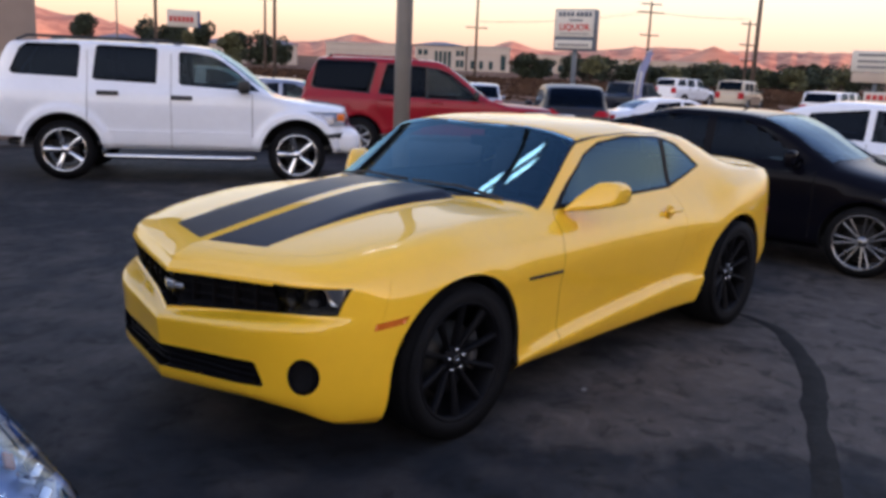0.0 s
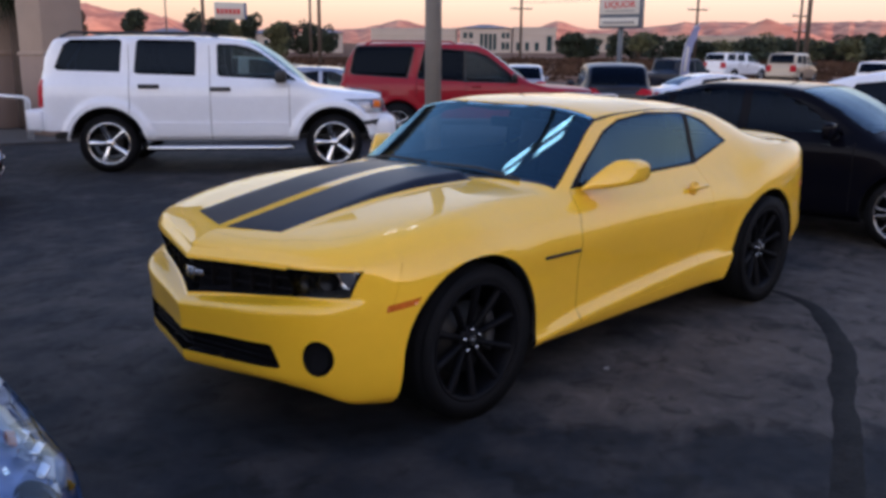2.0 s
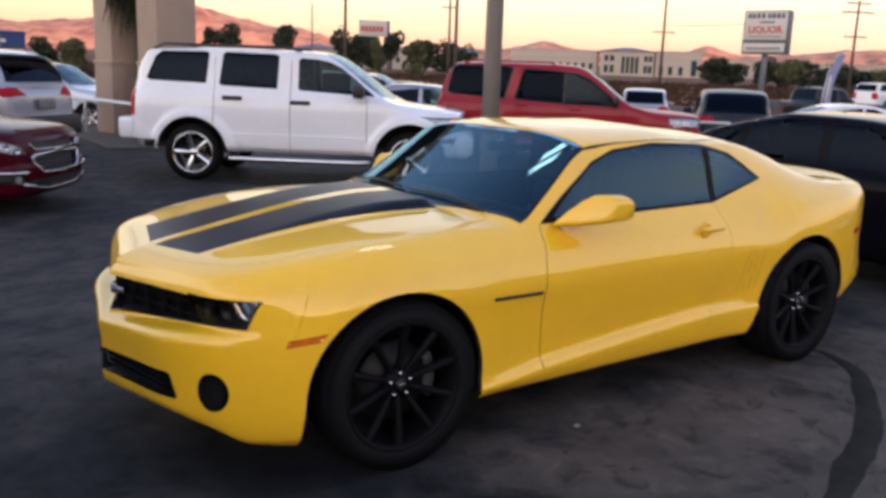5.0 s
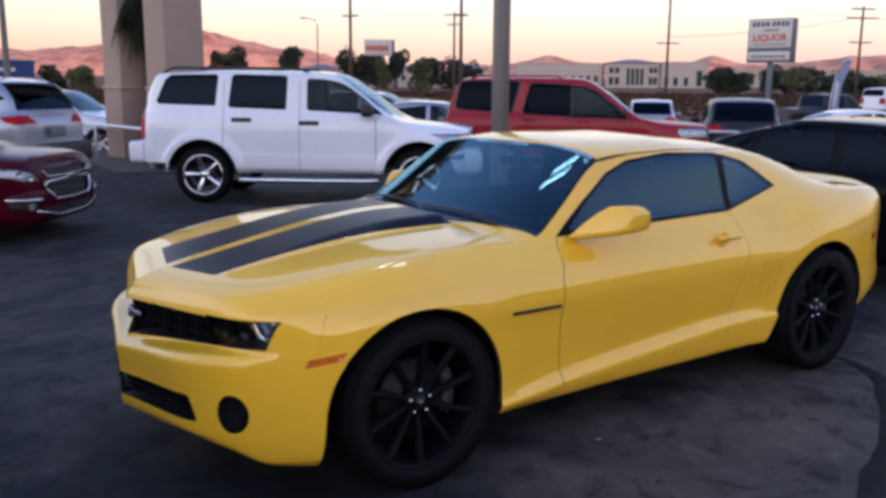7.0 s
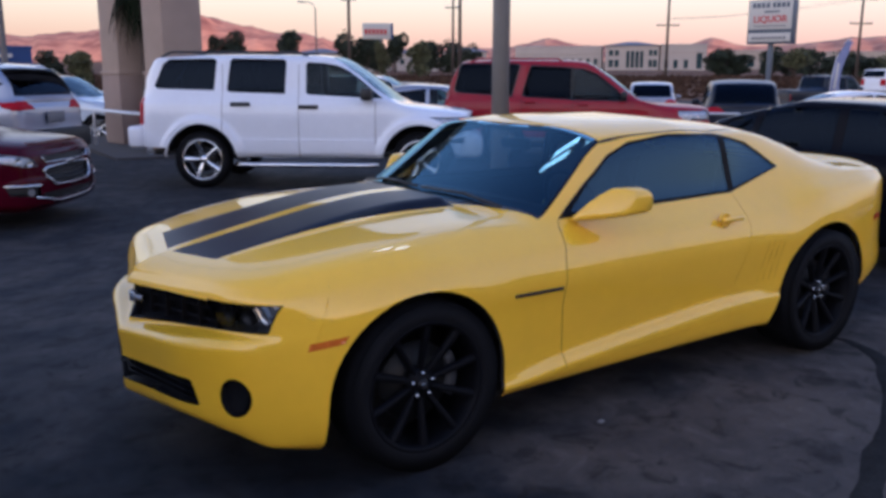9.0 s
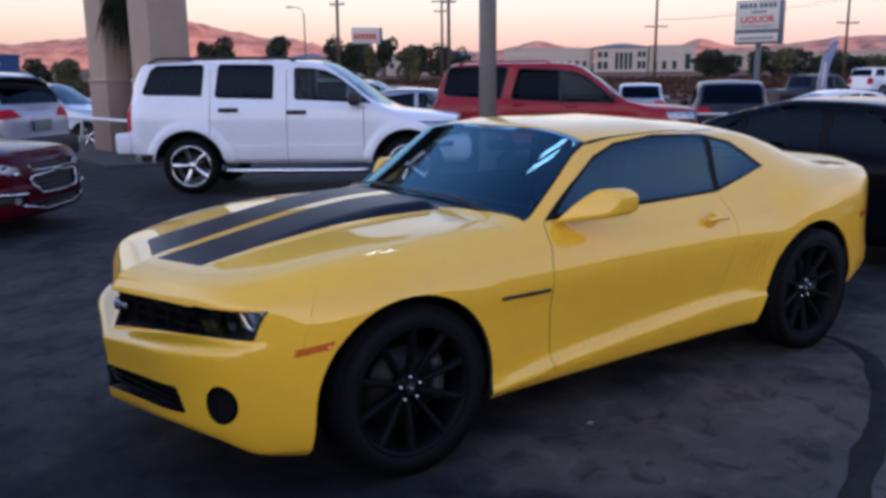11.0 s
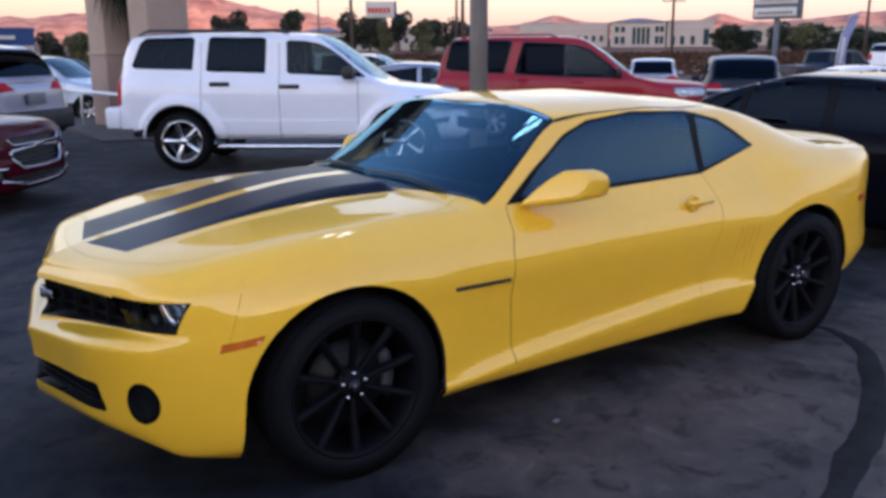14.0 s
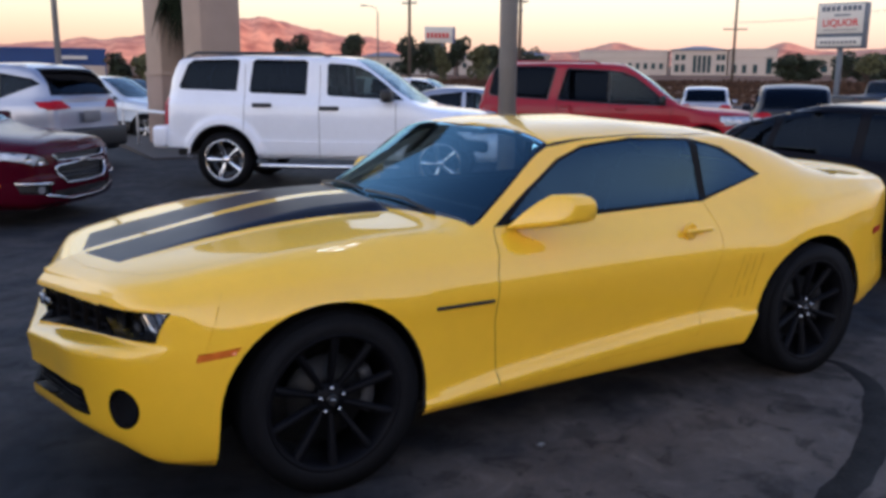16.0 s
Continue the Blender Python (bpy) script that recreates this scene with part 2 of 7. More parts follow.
def arch_liner(hx, y0, y1, r, z, turn=25):
    """The upper shell of a wheelhouse, open below."""
    bm = bmesh.new()
    angles = np.linspace(radians(-turn), radians(180 + turn), 34)
    rows = [[(hx + rr * math.cos(a), y, z + rr * math.sin(a)) for rr, y in ((r, y1), (r, y0), (r * 0.5, y0), (0.0, y0))] for a in angles]
    grid_mesh(bm, rows)
    bmesh.ops.remove_doubles(bm, verts=bm.verts, dist=0.0005)
    return bm


def tube(points, radius, sides=10):
    """A round bar along a polyline."""
    bm = bmesh.new()
    pts = [Vector(p) for p in points]
    rings = []
    for i, p in enumerate(pts):
        way = (pts[min(i + 1, len(pts) - 1)] - pts[max(i - 1, 0)]).normalized()
        up = Vector((0, 0, 1)) if abs(way.z) < 0.9 else Vector((1, 0, 0))
        u = way.cross(up).normalized()
        v = u.cross(way)
        r = float(radius[i] if isinstance(radius, (list, tuple)) else radius)
        rings.append([bm.verts.new(p + r * (math.cos(2 * math.pi * k / sides) * u + math.sin(2 * math.pi * k / sides) * v)) for k in range(sides)])
    for a, b in zip(rings, rings[1:]):
        for k in range(sides):
            bm.faces.new((a[k], a[(k + 1) % sides], b[(k + 1) % sides], b[k]))
    bm.faces.new(rings[0])
    bm.faces.new(rings[-1][::-1])
    bmesh.ops.recalc_face_normals(bm, faces=bm.faces)
    return bm


def pchip(xs, ys, q):
    """Monotone cubic interpolation; ys may have several columns."""
    xs, ys, q = np.asarray(xs, float), np.asarray(ys, float), np.asarray(q, float)
    flat = ys.ndim == 1
    if flat:
        ys = ys[:, None]
    h = np.diff(xs)[:, None]
    d = np.diff(ys, axis=0) / h
    m = np.zeros_like(ys)
    w1, w2 = 2 * h[1:] + h[:-1], h[1:] + 2 * h[:-1]
    same = d[:-1] * d[1:] > 0
    with np.errstate(divide="ignore", invalid="ignore"):
        inner = (w1 + w2) / (w1 / d[:-1] + w2 / d[1:])
    m[1:-1] = np.where(same, inner, 0)
    m[0], m[-1] = d[0], d[-1]
    k = np.clip(np.searchsorted(xs, q) - 1, 0, len(xs) - 2)
    t = ((q - xs[k]) / (xs[k + 1] - xs[k]))[:, None]
    hh = h[k]
    out = (2 * t**3 - 3 * t**2 + 1) * ys[k] + (t**3 - 2 * t**2 + t) * hh * m[k] + (-2 * t**3 + 3 * t**2) * ys[k + 1] + (t**3 - t**2) * hh * m[k + 1]
    return out[:, 0] if flat else out


def grid_mesh(bm, rows, region=0):
    """Quads over rows of points; returns the faces."""
    vs = [[bm.verts.new(p) for p in row] for row in rows]
    made = []
    for a, b in zip(vs, vs[1:]):
        for k in range(len(a) - 1):
            f = bm.faces.new((a[k], a[k + 1], b[k + 1], b[k]))
            f.material_index = region
            made.append(f)
    return made


# ---------------------------------------------------------------- car bodies
class Shell:
    """The near half (y >= 0) of a car's skin, cut into named regions that become parts of both halves."""

    def __init__(self, stations, levels, upper, nu=120, nz=30, ny=22, adjust=None, raise_top=None):
        self.bm = bmesh.new()
        self.names = ["body"]
        base = np.array([s[:2] for s in stations], float)
        arc = np.r_[0, np.cumsum(np.hypot(*np.diff(base, axis=0).T))]
        tang = np.gradient(base, arc, axis=0)
        tang[0], tang[-1] = (0, 1), (0, -1)
        tang /= np.linalg.norm(tang, axis=1)[:, None]
        inward = np.c_[-tang[:, 1], tang[:, 0]]
        lv = np.array(levels, float)
        ctrl = np.concatenate([base[:, None, :] + inward[:, None, :] * lv[:, :, 1:2], lv[:, :, 0:1]], axis=2)
        q = np.linspace(0, arc[-1], nu)
        dense = pchip(arc, ctrl.reshape(len(arc), -1), q).reshape(nu, lv.shape[1], 3)
        dense[0, :, 1] = dense[-1, :, 1] = 0
        jl = np.linspace(0, lv.shape[1] - 1, nz)
        side = np.stack([pchip(np.arange(lv.shape[1]), dense[i], jl) for i in range(nu)])
        if adjust is not None:
            side = adjust(side)
        self.side_rows = side
        top = side[:, -1]
        keys = np.array(upper, float)[::-1]
        prm = pchip(keys[:, 0], keys[:, 1:], np.clip(top[:, 0], keys[0, 0], keys[-1, 0]))
        rows = []
        for (xs, ys, zs), (zc, fb, gb, ft, gt, gm) in zip(top, prm):
            ys = max(ys, 0.0005)
            yy = np.array([0, ft * 0.5, ft, fb, 1.0]) * ys
            zz = zs + (zc - zs) * np.array([1, gm, gt, gb, 0])
            # points are spread evenly along the section
            yq = np.linspace(0, ys, 60)
            zq = pchip(yy, zz, yq)
            ln = np.r_[0, np.cumsum(np.hypot(np.diff(yq), np.diff(zq)))]
            want = np.linspace(0, ln[-1], ny)[::-1]
            rows.append([(xs, float(np.interp(v, ln, yq)), float(np.interp(v, ln, zq))) for v in want])
        rows = [[tuple(p) if raise_top is None else (p[0], p[1], p[2] + raise_top(p[0], p[1])) for p in row] for row in rows]
        self.upper_rows = rows
        grid_mesh(self.bm, [[tuple(p) for p in row] for row in side])
        grid_mesh(self.bm, rows, 0)
        bmesh.ops.remove_doubles(self.bm, verts=self.bm.verts, dist=0.0008)
        bmesh.ops.recalc_face_normals(self.bm, faces=self.bm.faces)
        mid = [f for f in self.bm.faces if f.calc_center_median().y > 0.5]
        if sum(f.normal.y for f in mid) < 0:
            bmesh.ops.reverse_faces(self.bm, faces=self.bm.faces)

    def cut(self, name, poly, axes, where=None, only=None):
        """Cuts a convex polygon, seen along the third axis, out of the skin and names the faces in it."""
        if name not in self.names:
            self.names.append(name)
        a, b = ("xyz".index(c) for c in axes)
        pts = np.array(poly, float)
        if np.sum(pts[:, 0] * np.roll(pts[:, 1], -1) - np.roll(pts[:, 0], -1) * pts[:, 1]) < 0:
            pts = pts[::-1]
        lo, hi = pts.min(0) - 0.001, pts.max(0) + 0.001
        allowed = None if only is None else {self.names.index(o) for o in only if o in self.names}
        inside = []
        for f in self.bm.faces:
            cs = [(v.co[a], v.co[b]) for v in f.verts]
            if max(c[0] for c in cs) < lo[0] or min(c[0] for c in cs) > hi[0] or max(c[1] for c in cs) < lo[1] or min(c[1] for c in cs) > hi[1]:
                continue
            if (where is None or where(f.calc_center_median(), f.normal)) and (allowed is None or f.material_index in allowed):
                inside.append(f)
        for p, r in zip(pts, np.roll(pts, -1, axis=0)):
            if not inside:
                return
            no = Vector((0, 0, 0))
            no[a], no[b] = r[1] - p[1], -(r[0] - p[0])
            if no.length < 1e-7:
                continue
            no.normalize()
            co = Vector((0, 0, 0))
            co[a], co[b] = p
            geom = list({e for f in inside for e in f.edges}) + list({v for f in inside for v in f.verts}) + inside
            res = bmesh.ops.bisect_plane(self.bm, geom=geom, dist=1e-5, plane_co=co, plane_no=no)
            inside = [g for g in res["geom"] if isinstance(g, bmesh.types.BMFace) and (g.calc_center_median() - co).dot(no) < 0]
        k = self.names.index(name)
        for f in inside:
            f.material_index = k

    def circle(self, name, cx, cz, r, axes="xz", where=None, n=40, only=None):
        self.cut(name, [(cx + r * math.cos(2 * math.pi * k / n), cz + r * math.sin(2 * math.pi * k / n)) for k in range(n)], axes, where, only)

    def mesh(self, names, sides=(1, -1), inset=0.0, lip=False):
        """A mesh of the named regions: of the near half (1), the far half (-1) or both."""
        self.bm.normal_update()
        ids = [self.names.index(n) for n in names if n in self.names]
        faces = [f for f in self.bm.faces if f.material_index in ids]
        if not faces:
            return None
        bm = bmesh.new()
        for s in sides:
            vmap, outer = {}, {}
            for f in faces:
                for v in f.verts:
                    if v not in vmap:
                        p = v.co - v.normal * inset
                        vmap[v] = bm.verts.new((p.x, max(p.y, 0.0) * s, p.z))
                vs = [vmap[v] for v in f.verts]
                try:
                    g = bm.faces.new(vs if s == 1 else vs[::-1])
                    g.material_index = ids.index(f.material_index)
                except ValueError:
                    pass
            if lip and inset:
                chosen = set(faces)
                for f in faces:
                    for e in f.edges:
                        if sum(1 for g in e.link_faces if g in chosen) == 1 and len(e.link_faces) > 1:
                            a, b = e.verts
                            for v in (a, b):
                                if v not in outer:
                                    outer[v] = bm.verts.new((v.co.x, v.co.y * s, v.co.z))
                            try:
                                bm.faces.new((vmap[a], vmap[b], outer[b], outer[a]))
                            except ValueError:
                                pass
        if len(sides) == 2:
            bmesh.ops.remove_doubles(bm, verts=bm.verts, dist=0.0006)
        me = bpy.data.meshes.new(names[0])
        bm.to_mesh(me)
        bm.free()
        return me


def even_out(me, rim_material):
    """Bends a pane evenly, as one smooth bowed surface over the plan, with a dark seal down to its frame."""
    bm = bmesh.new()
    bm.from_mesh(me)
    bmesh.ops.remove_doubles(bm, verts=bm.verts, dist=0.0003)
    co = np.array([v.co[:] for v in bm.verts])
    x, y = co[:, 0], co[:, 1]
    terms = np.stack([np.ones_like(x), x, x * x, y * y, x * y * y, y**4, x * y**4], 1)
    even = terms @ np.linalg.lstsq(terms, co[:, 2], rcond=None)[0]
    for v, z in zip(bm.verts, even + 0.002):
        v.co.z = z
    edges = [e for e in bm.edges if e.is_boundary]
    seal = bmesh.ops.extrude_edge_only(bm, edges=edges)["geom"]
    bmesh.ops.translate(bm, vec=(0, 0, -0.03), verts=[g for g in seal if isinstance(g, bmesh.types.BMVert)])
    me.materials.append(rim_material)
    for g in seal:
        if isinstance(g, bmesh.types.BMFace):
            g.material_index = 1
            g.smooth = False
    bm.to_mesh(me)
    bm.free()


def skin(shell, name, regions, materials, parent, sides=(1, -1), inset=0.0, lip=False, label=""):
    me = shell.mesh(regions, sides, inset, lip)
    if me is None:
        return None
    for m in materials:
        me.materials.append(m)
    return part(name, me, None, parent, label)


def wheel(parent, at, side, radius, width, rim_r, style, rim_mat, face_mat=None):
    """A wheel: tyre with tread shoulders, rim barrel and spokes, brake disc. side: +1 faces +y."""
    w = new("wheel")
    w.parent = parent
    w.matrix_basis = pose(*at, 0, 0, 0 if side > 0 else 180)
    h = width / 2
    tyre = [(rim_r - 0.012, -h * 0.86), (rim_r + 0.006, -h * 0.95), (radius * 0.90 + rim_r * 0.10, -h), (radius - 0.020, -h * 0.96), (radius - 0.004, -h * 0.80), (radius, -h * 0.5), (radius, h * 0.5), (radius - 0.004, h * 0.80), (radius - 0.020, h * 0.96), (radius * 0.90 + rim_r * 0.10, h), (rim_r + 0.006, h * 0.95), (rim_r - 0.012, h * 0.86)]
    part("tyre", turned(tyre, 64, closed=True), M_RUBBER, w)
    barrel = [(rim_r, h * 0.90), (rim_r + 0.004, h * 0.93), (rim_r - 0.004, h * 0.95), (rim_r - 0.016, h * 0.90), (rim_r - 0.022, h * 0.5), (rim_r - 0.03, -h * 0.8), (rim_r, -h * 0.88)]
    rim = part("rim", turned(barrel, 56, closed=True), M_DARKALLOY if style.get("dark") else rim_mat, w)
    if style.get("dark"):
        part("rim_lip", turned([(rim_r + 0.006, h * 0.90), (rim_r + 0.004, h * 0.97), (rim_r - 0.014, h * 0.96), (rim_r - 0.020, h * 0.84)], 56, closed=True), rim_mat, rim)
    part("brake_disc", turned([(0.0, h * 0.12), (rim_r * 0.62, h * 0.12), (rim_r * 0.62, h * 0.02), (0.0, h * 0.02)], 40), M_DISC, w)
    if style.get("caliper"):
        grip = turned([(rim_r * 0.56, h * 0.26), (rim_r * 0.74, h * 0.26), (rim_r * 0.74, -h * 0.20), (rim_r * 0.56, -h * 0.20)], 48, closed=True)
        bmesh.ops.delete(grip, geom=[v for v in grip.verts if not (v.co.x < -0.86 * math.hypot(v.co.x, v.co.z))], context="VERTS")
        bmesh.ops.holes_fill(grip, edges=[e for e in grip.edges if e.is_boundary], sides=6)
        part("brake_caliper", grip, M_CALIPER, w)
    spokes, face_y = style["n"], h * style.get("face", 0.80)
    for k in range(spokes):
        for off in style.get("pairs", (0.0,)):
            a = 2 * math.pi * (k + off) / spokes + style.get("turn", 0.0)
            bm = bmesh.new()
            rows = []
            for f in np.linspace(0, 1, 6):
                r = style["hub"] * 0.8 + (rim_r - 0.018 - style["hub"] * 0.8) * f
                wd = style["w0"] + (style["w1"] - style["w0"]) * f
                bend = style.get("bend", 0.0) * f * (2 * math.pi / spokes) * (1 if off >= 0 else -1)
                dy = face_y - style.get("dish", 0.02) * (1 - f) ** 1.3
                c, s = math.cos(a + bend), math.sin(a + bend)
                rows.append([(r * c - q * wd * s, dy - dd, r * s + q * wd * c) for q, dd in ((-1, 0.028), (-0.8, 0.004), (0, 0.0), (0.8, 0.004), (1, 0.028))])
            grid_mesh(bm, rows)
            bmesh.ops.recalc_face_normals(bm, faces=bm.faces)
            part("spoke", bm, face_mat or rim_mat, rim)
    hub_y = face_y - style.get("dish", 0.02)
    part("hub", turned([(0.0, hub_y + 0.008), (style["hub"] * 0.45, hub_y + 0.008), (style["hub"] * 0.55, hub_y), (style["hub"], hub_y - 0.004), (style["hub"] * 1.05, hub_y - 0.03), (0.0, hub_y - 0.03)], 32), face_mat or rim_mat, rim)
    if style.get("nuts"):
        for k in range(5):
            a = 2 * math.pi * k / 5 + 0.3
            nut = turned([(0.0, hub_y + 0.016), (0.006, hub_y + 0.015), (0.0085, hub_y + 0.006), (0.0085, hub_y - 0.01), (0.0, hub_y - 0.01)], 10)
            bmesh.ops.translate(nut, vec=(math.cos(a) * style["hub"] * 0.74, 0, math.sin(a) * style["hub"] * 0.74), verts=nut.verts)
            part("wheel_nut", nut, M_CHROME, rim)
        part("centre_cap", turned([(0.0, hub_y + 0.016), (0.014, hub_y + 0.017), (0.020, hub_y + 0.020), (0.026, hub_y + 0.012), (0.026, hub_y), (0.0, hub_y)], 24), M_GLOSSBLACK, rim)
        part("cap_badge", box(0.022, 0.004, 0.009, (0, hub_y + 0.018, 0.002), 0.0015), M_CHROME, rim)
    return w


# ---------------------------------------------------------------- ground and distance
LIE = Vector((-0.72, -0.694))


def ground_z(x, y):
    """The lot is level here, dips a little beyond the parked cars and rises gently towards the hills."""
    s = x * LIE.x + y * LIE.y
    return float(np.interp(s, [4.8, 6.5, 10, 16, 26, 40, 80, 170, 400, 1500, 4500], [0, 0.02, 0.02, -0.15, -0.5, -0.35, 0.5, 1.6, 4.0, 18.0, 30.0]))


def stand(x, y, yaw=0.0):
    return pose(x, y, ground_z(x, y), 0, 0, yaw)


def asphalt_material():
    m, n, l, b = nodes_of("worn_asphalt")
    co = n.new("ShaderNodeTexCoord")
    outs = []
    for sc, det in ((0.22, 6), (2.3, 5), (140.0, 3), (9.0, 4), (3.6, 7)):
        t = n.new("ShaderNodeTexNoise")
        t.inputs["Scale"].default_value, t.inputs["Detail"].default_value = sc, det
        l.new(co.outputs["Object"], t.inputs["Vector"])
        outs.append(t.outputs["Fac"])
    # a lighter, browner lane along the parked row, darker bluish asphalt beside it
    sep = n.new("ShaderNodeSeparateXYZ")
    l.new(co.outputs["Object"], sep.inputs[0])
    lane_sides = []
    slant = n.new("ShaderNodeVectorMath")
    slant.operation = "DOT_PRODUCT"
    l.new(co.outputs["Object"], slant.inputs[0])
    slant.inputs[1].default_value = (1.0, 0.8, 0.0)
    for along, near, far, v0, v1 in ((sep.outputs["Y"], 1.25, 1.85, 0.0, 1.0), (slant.outputs["Value"], 1.15, 1.75, 1.0, 0.0)):
        ragged = n.new("ShaderNodeMath")
        ragged.operation = "MULTIPLY_ADD"
        l.new(outs[4], ragged.inputs[0])
        ragged.inputs[1].default_value = 1.5
        l.new(along, ragged.inputs[2])
        edge = n.new("ShaderNodeMapRange")
        edge.interpolation_type = "SMOOTHSTEP"
        edge.inputs[1].default_value, edge.inputs[2].default_value, edge.inputs[3].default_value, edge.inputs[4].default_value = near, far, v0, v1
        l.new(ragged.outputs[0], edge.inputs[0])
        lane_sides.append(edge.outputs[0])
    lane_in = n.new("ShaderNodeMath")
    lane_in.operation = "MULTIPLY"
    l.new(lane_sides[0], lane_in.inputs[0])
    l.new(lane_sides[1], lane_in.inputs[1])
    lane = n.new("ShaderNodeMapRange")
    lane.inputs[3].default_value, lane.inputs[4].default_value = -0.112, 0.085
    l.new(lane_in.outputs[0], lane.inputs[0])
    ramp = n.new("ShaderNodeValToRGB")
    ramp.color_ramp.elements[0].position, ramp.color_ramp.elements[0].color = 0.33, (0.0082, 0.0102, 0.0142, 1)
    ramp.color_ramp.elements[1].position, ramp.color_ramp.elements[1].color = 0.66, (0.090, 0.075, 0.064, 1)
    a = n.new("ShaderNodeMath")
    a.operation = "MULTIPLY_ADD"
    a.inputs[1].default_value = 0.55
    l.new(outs[1], a.inputs[0])
    h = n.new("ShaderNodeMath")
    h.operation = "MULTIPLY"
    h.inputs[1].default_value = 0.45
    l.new(outs[0], h.inputs[0])
    l.new(h.outputs[0], a.inputs[2])
    worn = n.new("ShaderNodeMath")
    worn.operation = "ADD"
    l.new(a.outputs[0], worn.inputs[0])
    l.new(lane.outputs[0], worn.inputs[1])
    l.new(worn.outputs[0], ramp.inputs[0])
    grit = n.new("ShaderNodeMapRange")
    grit.inputs[1].default_value, grit.inputs[2].default_value, grit.inputs[3].default_value, grit.inputs[4].default_value = 0.3, 0.7, 0.72, 1.30
    l.new(outs[2], grit.inputs[0])
    mul = n.new("ShaderNodeVectorMath")
    mul.operation = "SCALE"
    l.new(ramp.outputs[0], mul.inputs[0])
    l.new(grit.outputs[0], mul.inputs["Scale"])
    # dark oil spots
    spots = n.new("ShaderNodeMapRange")
    spots.inputs[1].default_value, spots.inputs[2].default_value, spots.inputs[3].default_value, spots.inputs[4].default_value = 0.585, 0.64, 1.0, 0.58
    l.new(outs[4], spots.inputs[0])
    mul2 = n.new("ShaderNodeVectorMath")
    mul2.operation = "SCALE"
    l.new(mul.outputs[0], mul2.inputs[0])
    l.new(spots.outputs[0], mul2.inputs["Scale"])
    # pale scuffs and dust, and dark ragged drips
    scuff = n.new("ShaderNodeTexNoise")
    scuff.inputs["Scale"].default_value, scuff.inputs["Detail"].default_value, scuff.inputs["Roughness"].default_value, scuff.inputs["Distortion"].default_value = 5.2, 8.0, 0.68, 0.8
    l.new(co.outputs["Object"], scuff.inputs["Vector"])
    tone = n.new("ShaderNodeValToRGB")
    tone.color_ramp.elements[0].position, tone.color_ramp.elements[0].color = 0.385, (0.20, 0.20, 0.20, 1)
    tone.color_ramp.elements[1].position, tone.color_ramp.elements[1].color = 0.70, (0.78, 0.78, 0.78, 1)
    for at, v in ((0.445, 0.46), (0.56, 0.53)):
        tone.color_ramp.elements.new(at).color = (v, v, v, 1)
    l.new(scuff.outputs["Fac"], tone.inputs[0])
    mul3 = n.new("ShaderNodeVectorMath")
    mul3.operation = "MULTIPLY"
    l.new(mul2.outputs[0], mul3.inputs[0])
    l.new(tone.outputs[0], mul3.inputs[1])
    twice = n.new("ShaderNodeVectorMath")
    twice.operation = "SCALE"
    twice.inputs["Scale"].default_value = 2.0
    l.new(mul3.outputs[0], twice.inputs[0])
    l.new(twice.outputs[0], b.inputs["Base Color"])
    rr = n.new("ShaderNodeMapRange")
    rr.inputs[3].default_value, rr.inputs[4].default_value = 0.62, 0.95
    l.new(outs[3], rr.inputs[0])
    l.new(rr.outputs[0], b.inputs["Roughness"])
    b.inputs["Specular IOR Level"].default_value = 0.3
    bp = n.new("ShaderNodeBump")
    bp.inputs["Strength"].default_value, bp.inputs["Distance"].default_value = 0.5, 0.006
    l.new(outs[2], bp.inputs["Height"])
    l.new(bp.outputs[0], b.inputs["Normal"])
    return m


M_ASPHALT = asphalt_material()
M_DIRT = surface("dry_dirt_and_scrub", (0.150, 0.086, 0.056), 0.95, vary=0.4, scale=0.05, fine=1.2, spec=0.05)
M_TAR = surface("tar_sealer", (0.0185, 0.0178, 0.0172), 0.85, vary=0.75, scale=7, bump=0.3, spec=0.15)


def build_ground():
    bm = bmesh.new()
    side = Vector((-LIE.y, LIE.x))
    ss = [-4500, -1500, -400, -120, -40, -12, 0, 4.8, 6.5, 10, 12, 16, 21, 26, 33, 40, 46, 47, 60, 80, 120, 170, 270, 400, 700, 1500, 3000, 4600]
    ll = [-4500, -1500, -500, -200, -90, -50, -25, -10, 0, 10, 25, 50, 90, 200, 500, 1500, 4500]
    rows = []
    for s in ss:
        row = []
        for k in ll:
            p = LIE * s + side * k
            row.append((p.x, p.y, ground_z(p.x, p.y)))
        rows.append(row)
    made = grid_mesh(bm, rows)
    for f in made:
        c = f.calc_center_median()
        s = c.x * LIE.x + c.y * LIE.y
        f.material_index = 0 if s < 46.5 and abs(c.x * side.x + c.y * side.y) < 90 else 1
    bmesh.ops.recalc_face_normals(bm, faces=bm.faces)
    if sum(f.normal.z for f in bm.faces) < 0:
        bmesh.ops.reverse_faces(bm, faces=bm.faces)
    me = bpy.data.meshes.new("ground")
    bm.to_mesh(me)
    bm.free()
    me.materials.append(M_ASPHALT)
    me.materials.append(M_DIRT)
    return tagged(part("ground", me, None), "dark worn asphalt parking lot running out into dry dirt", "ground", kind="structure")


build_ground()


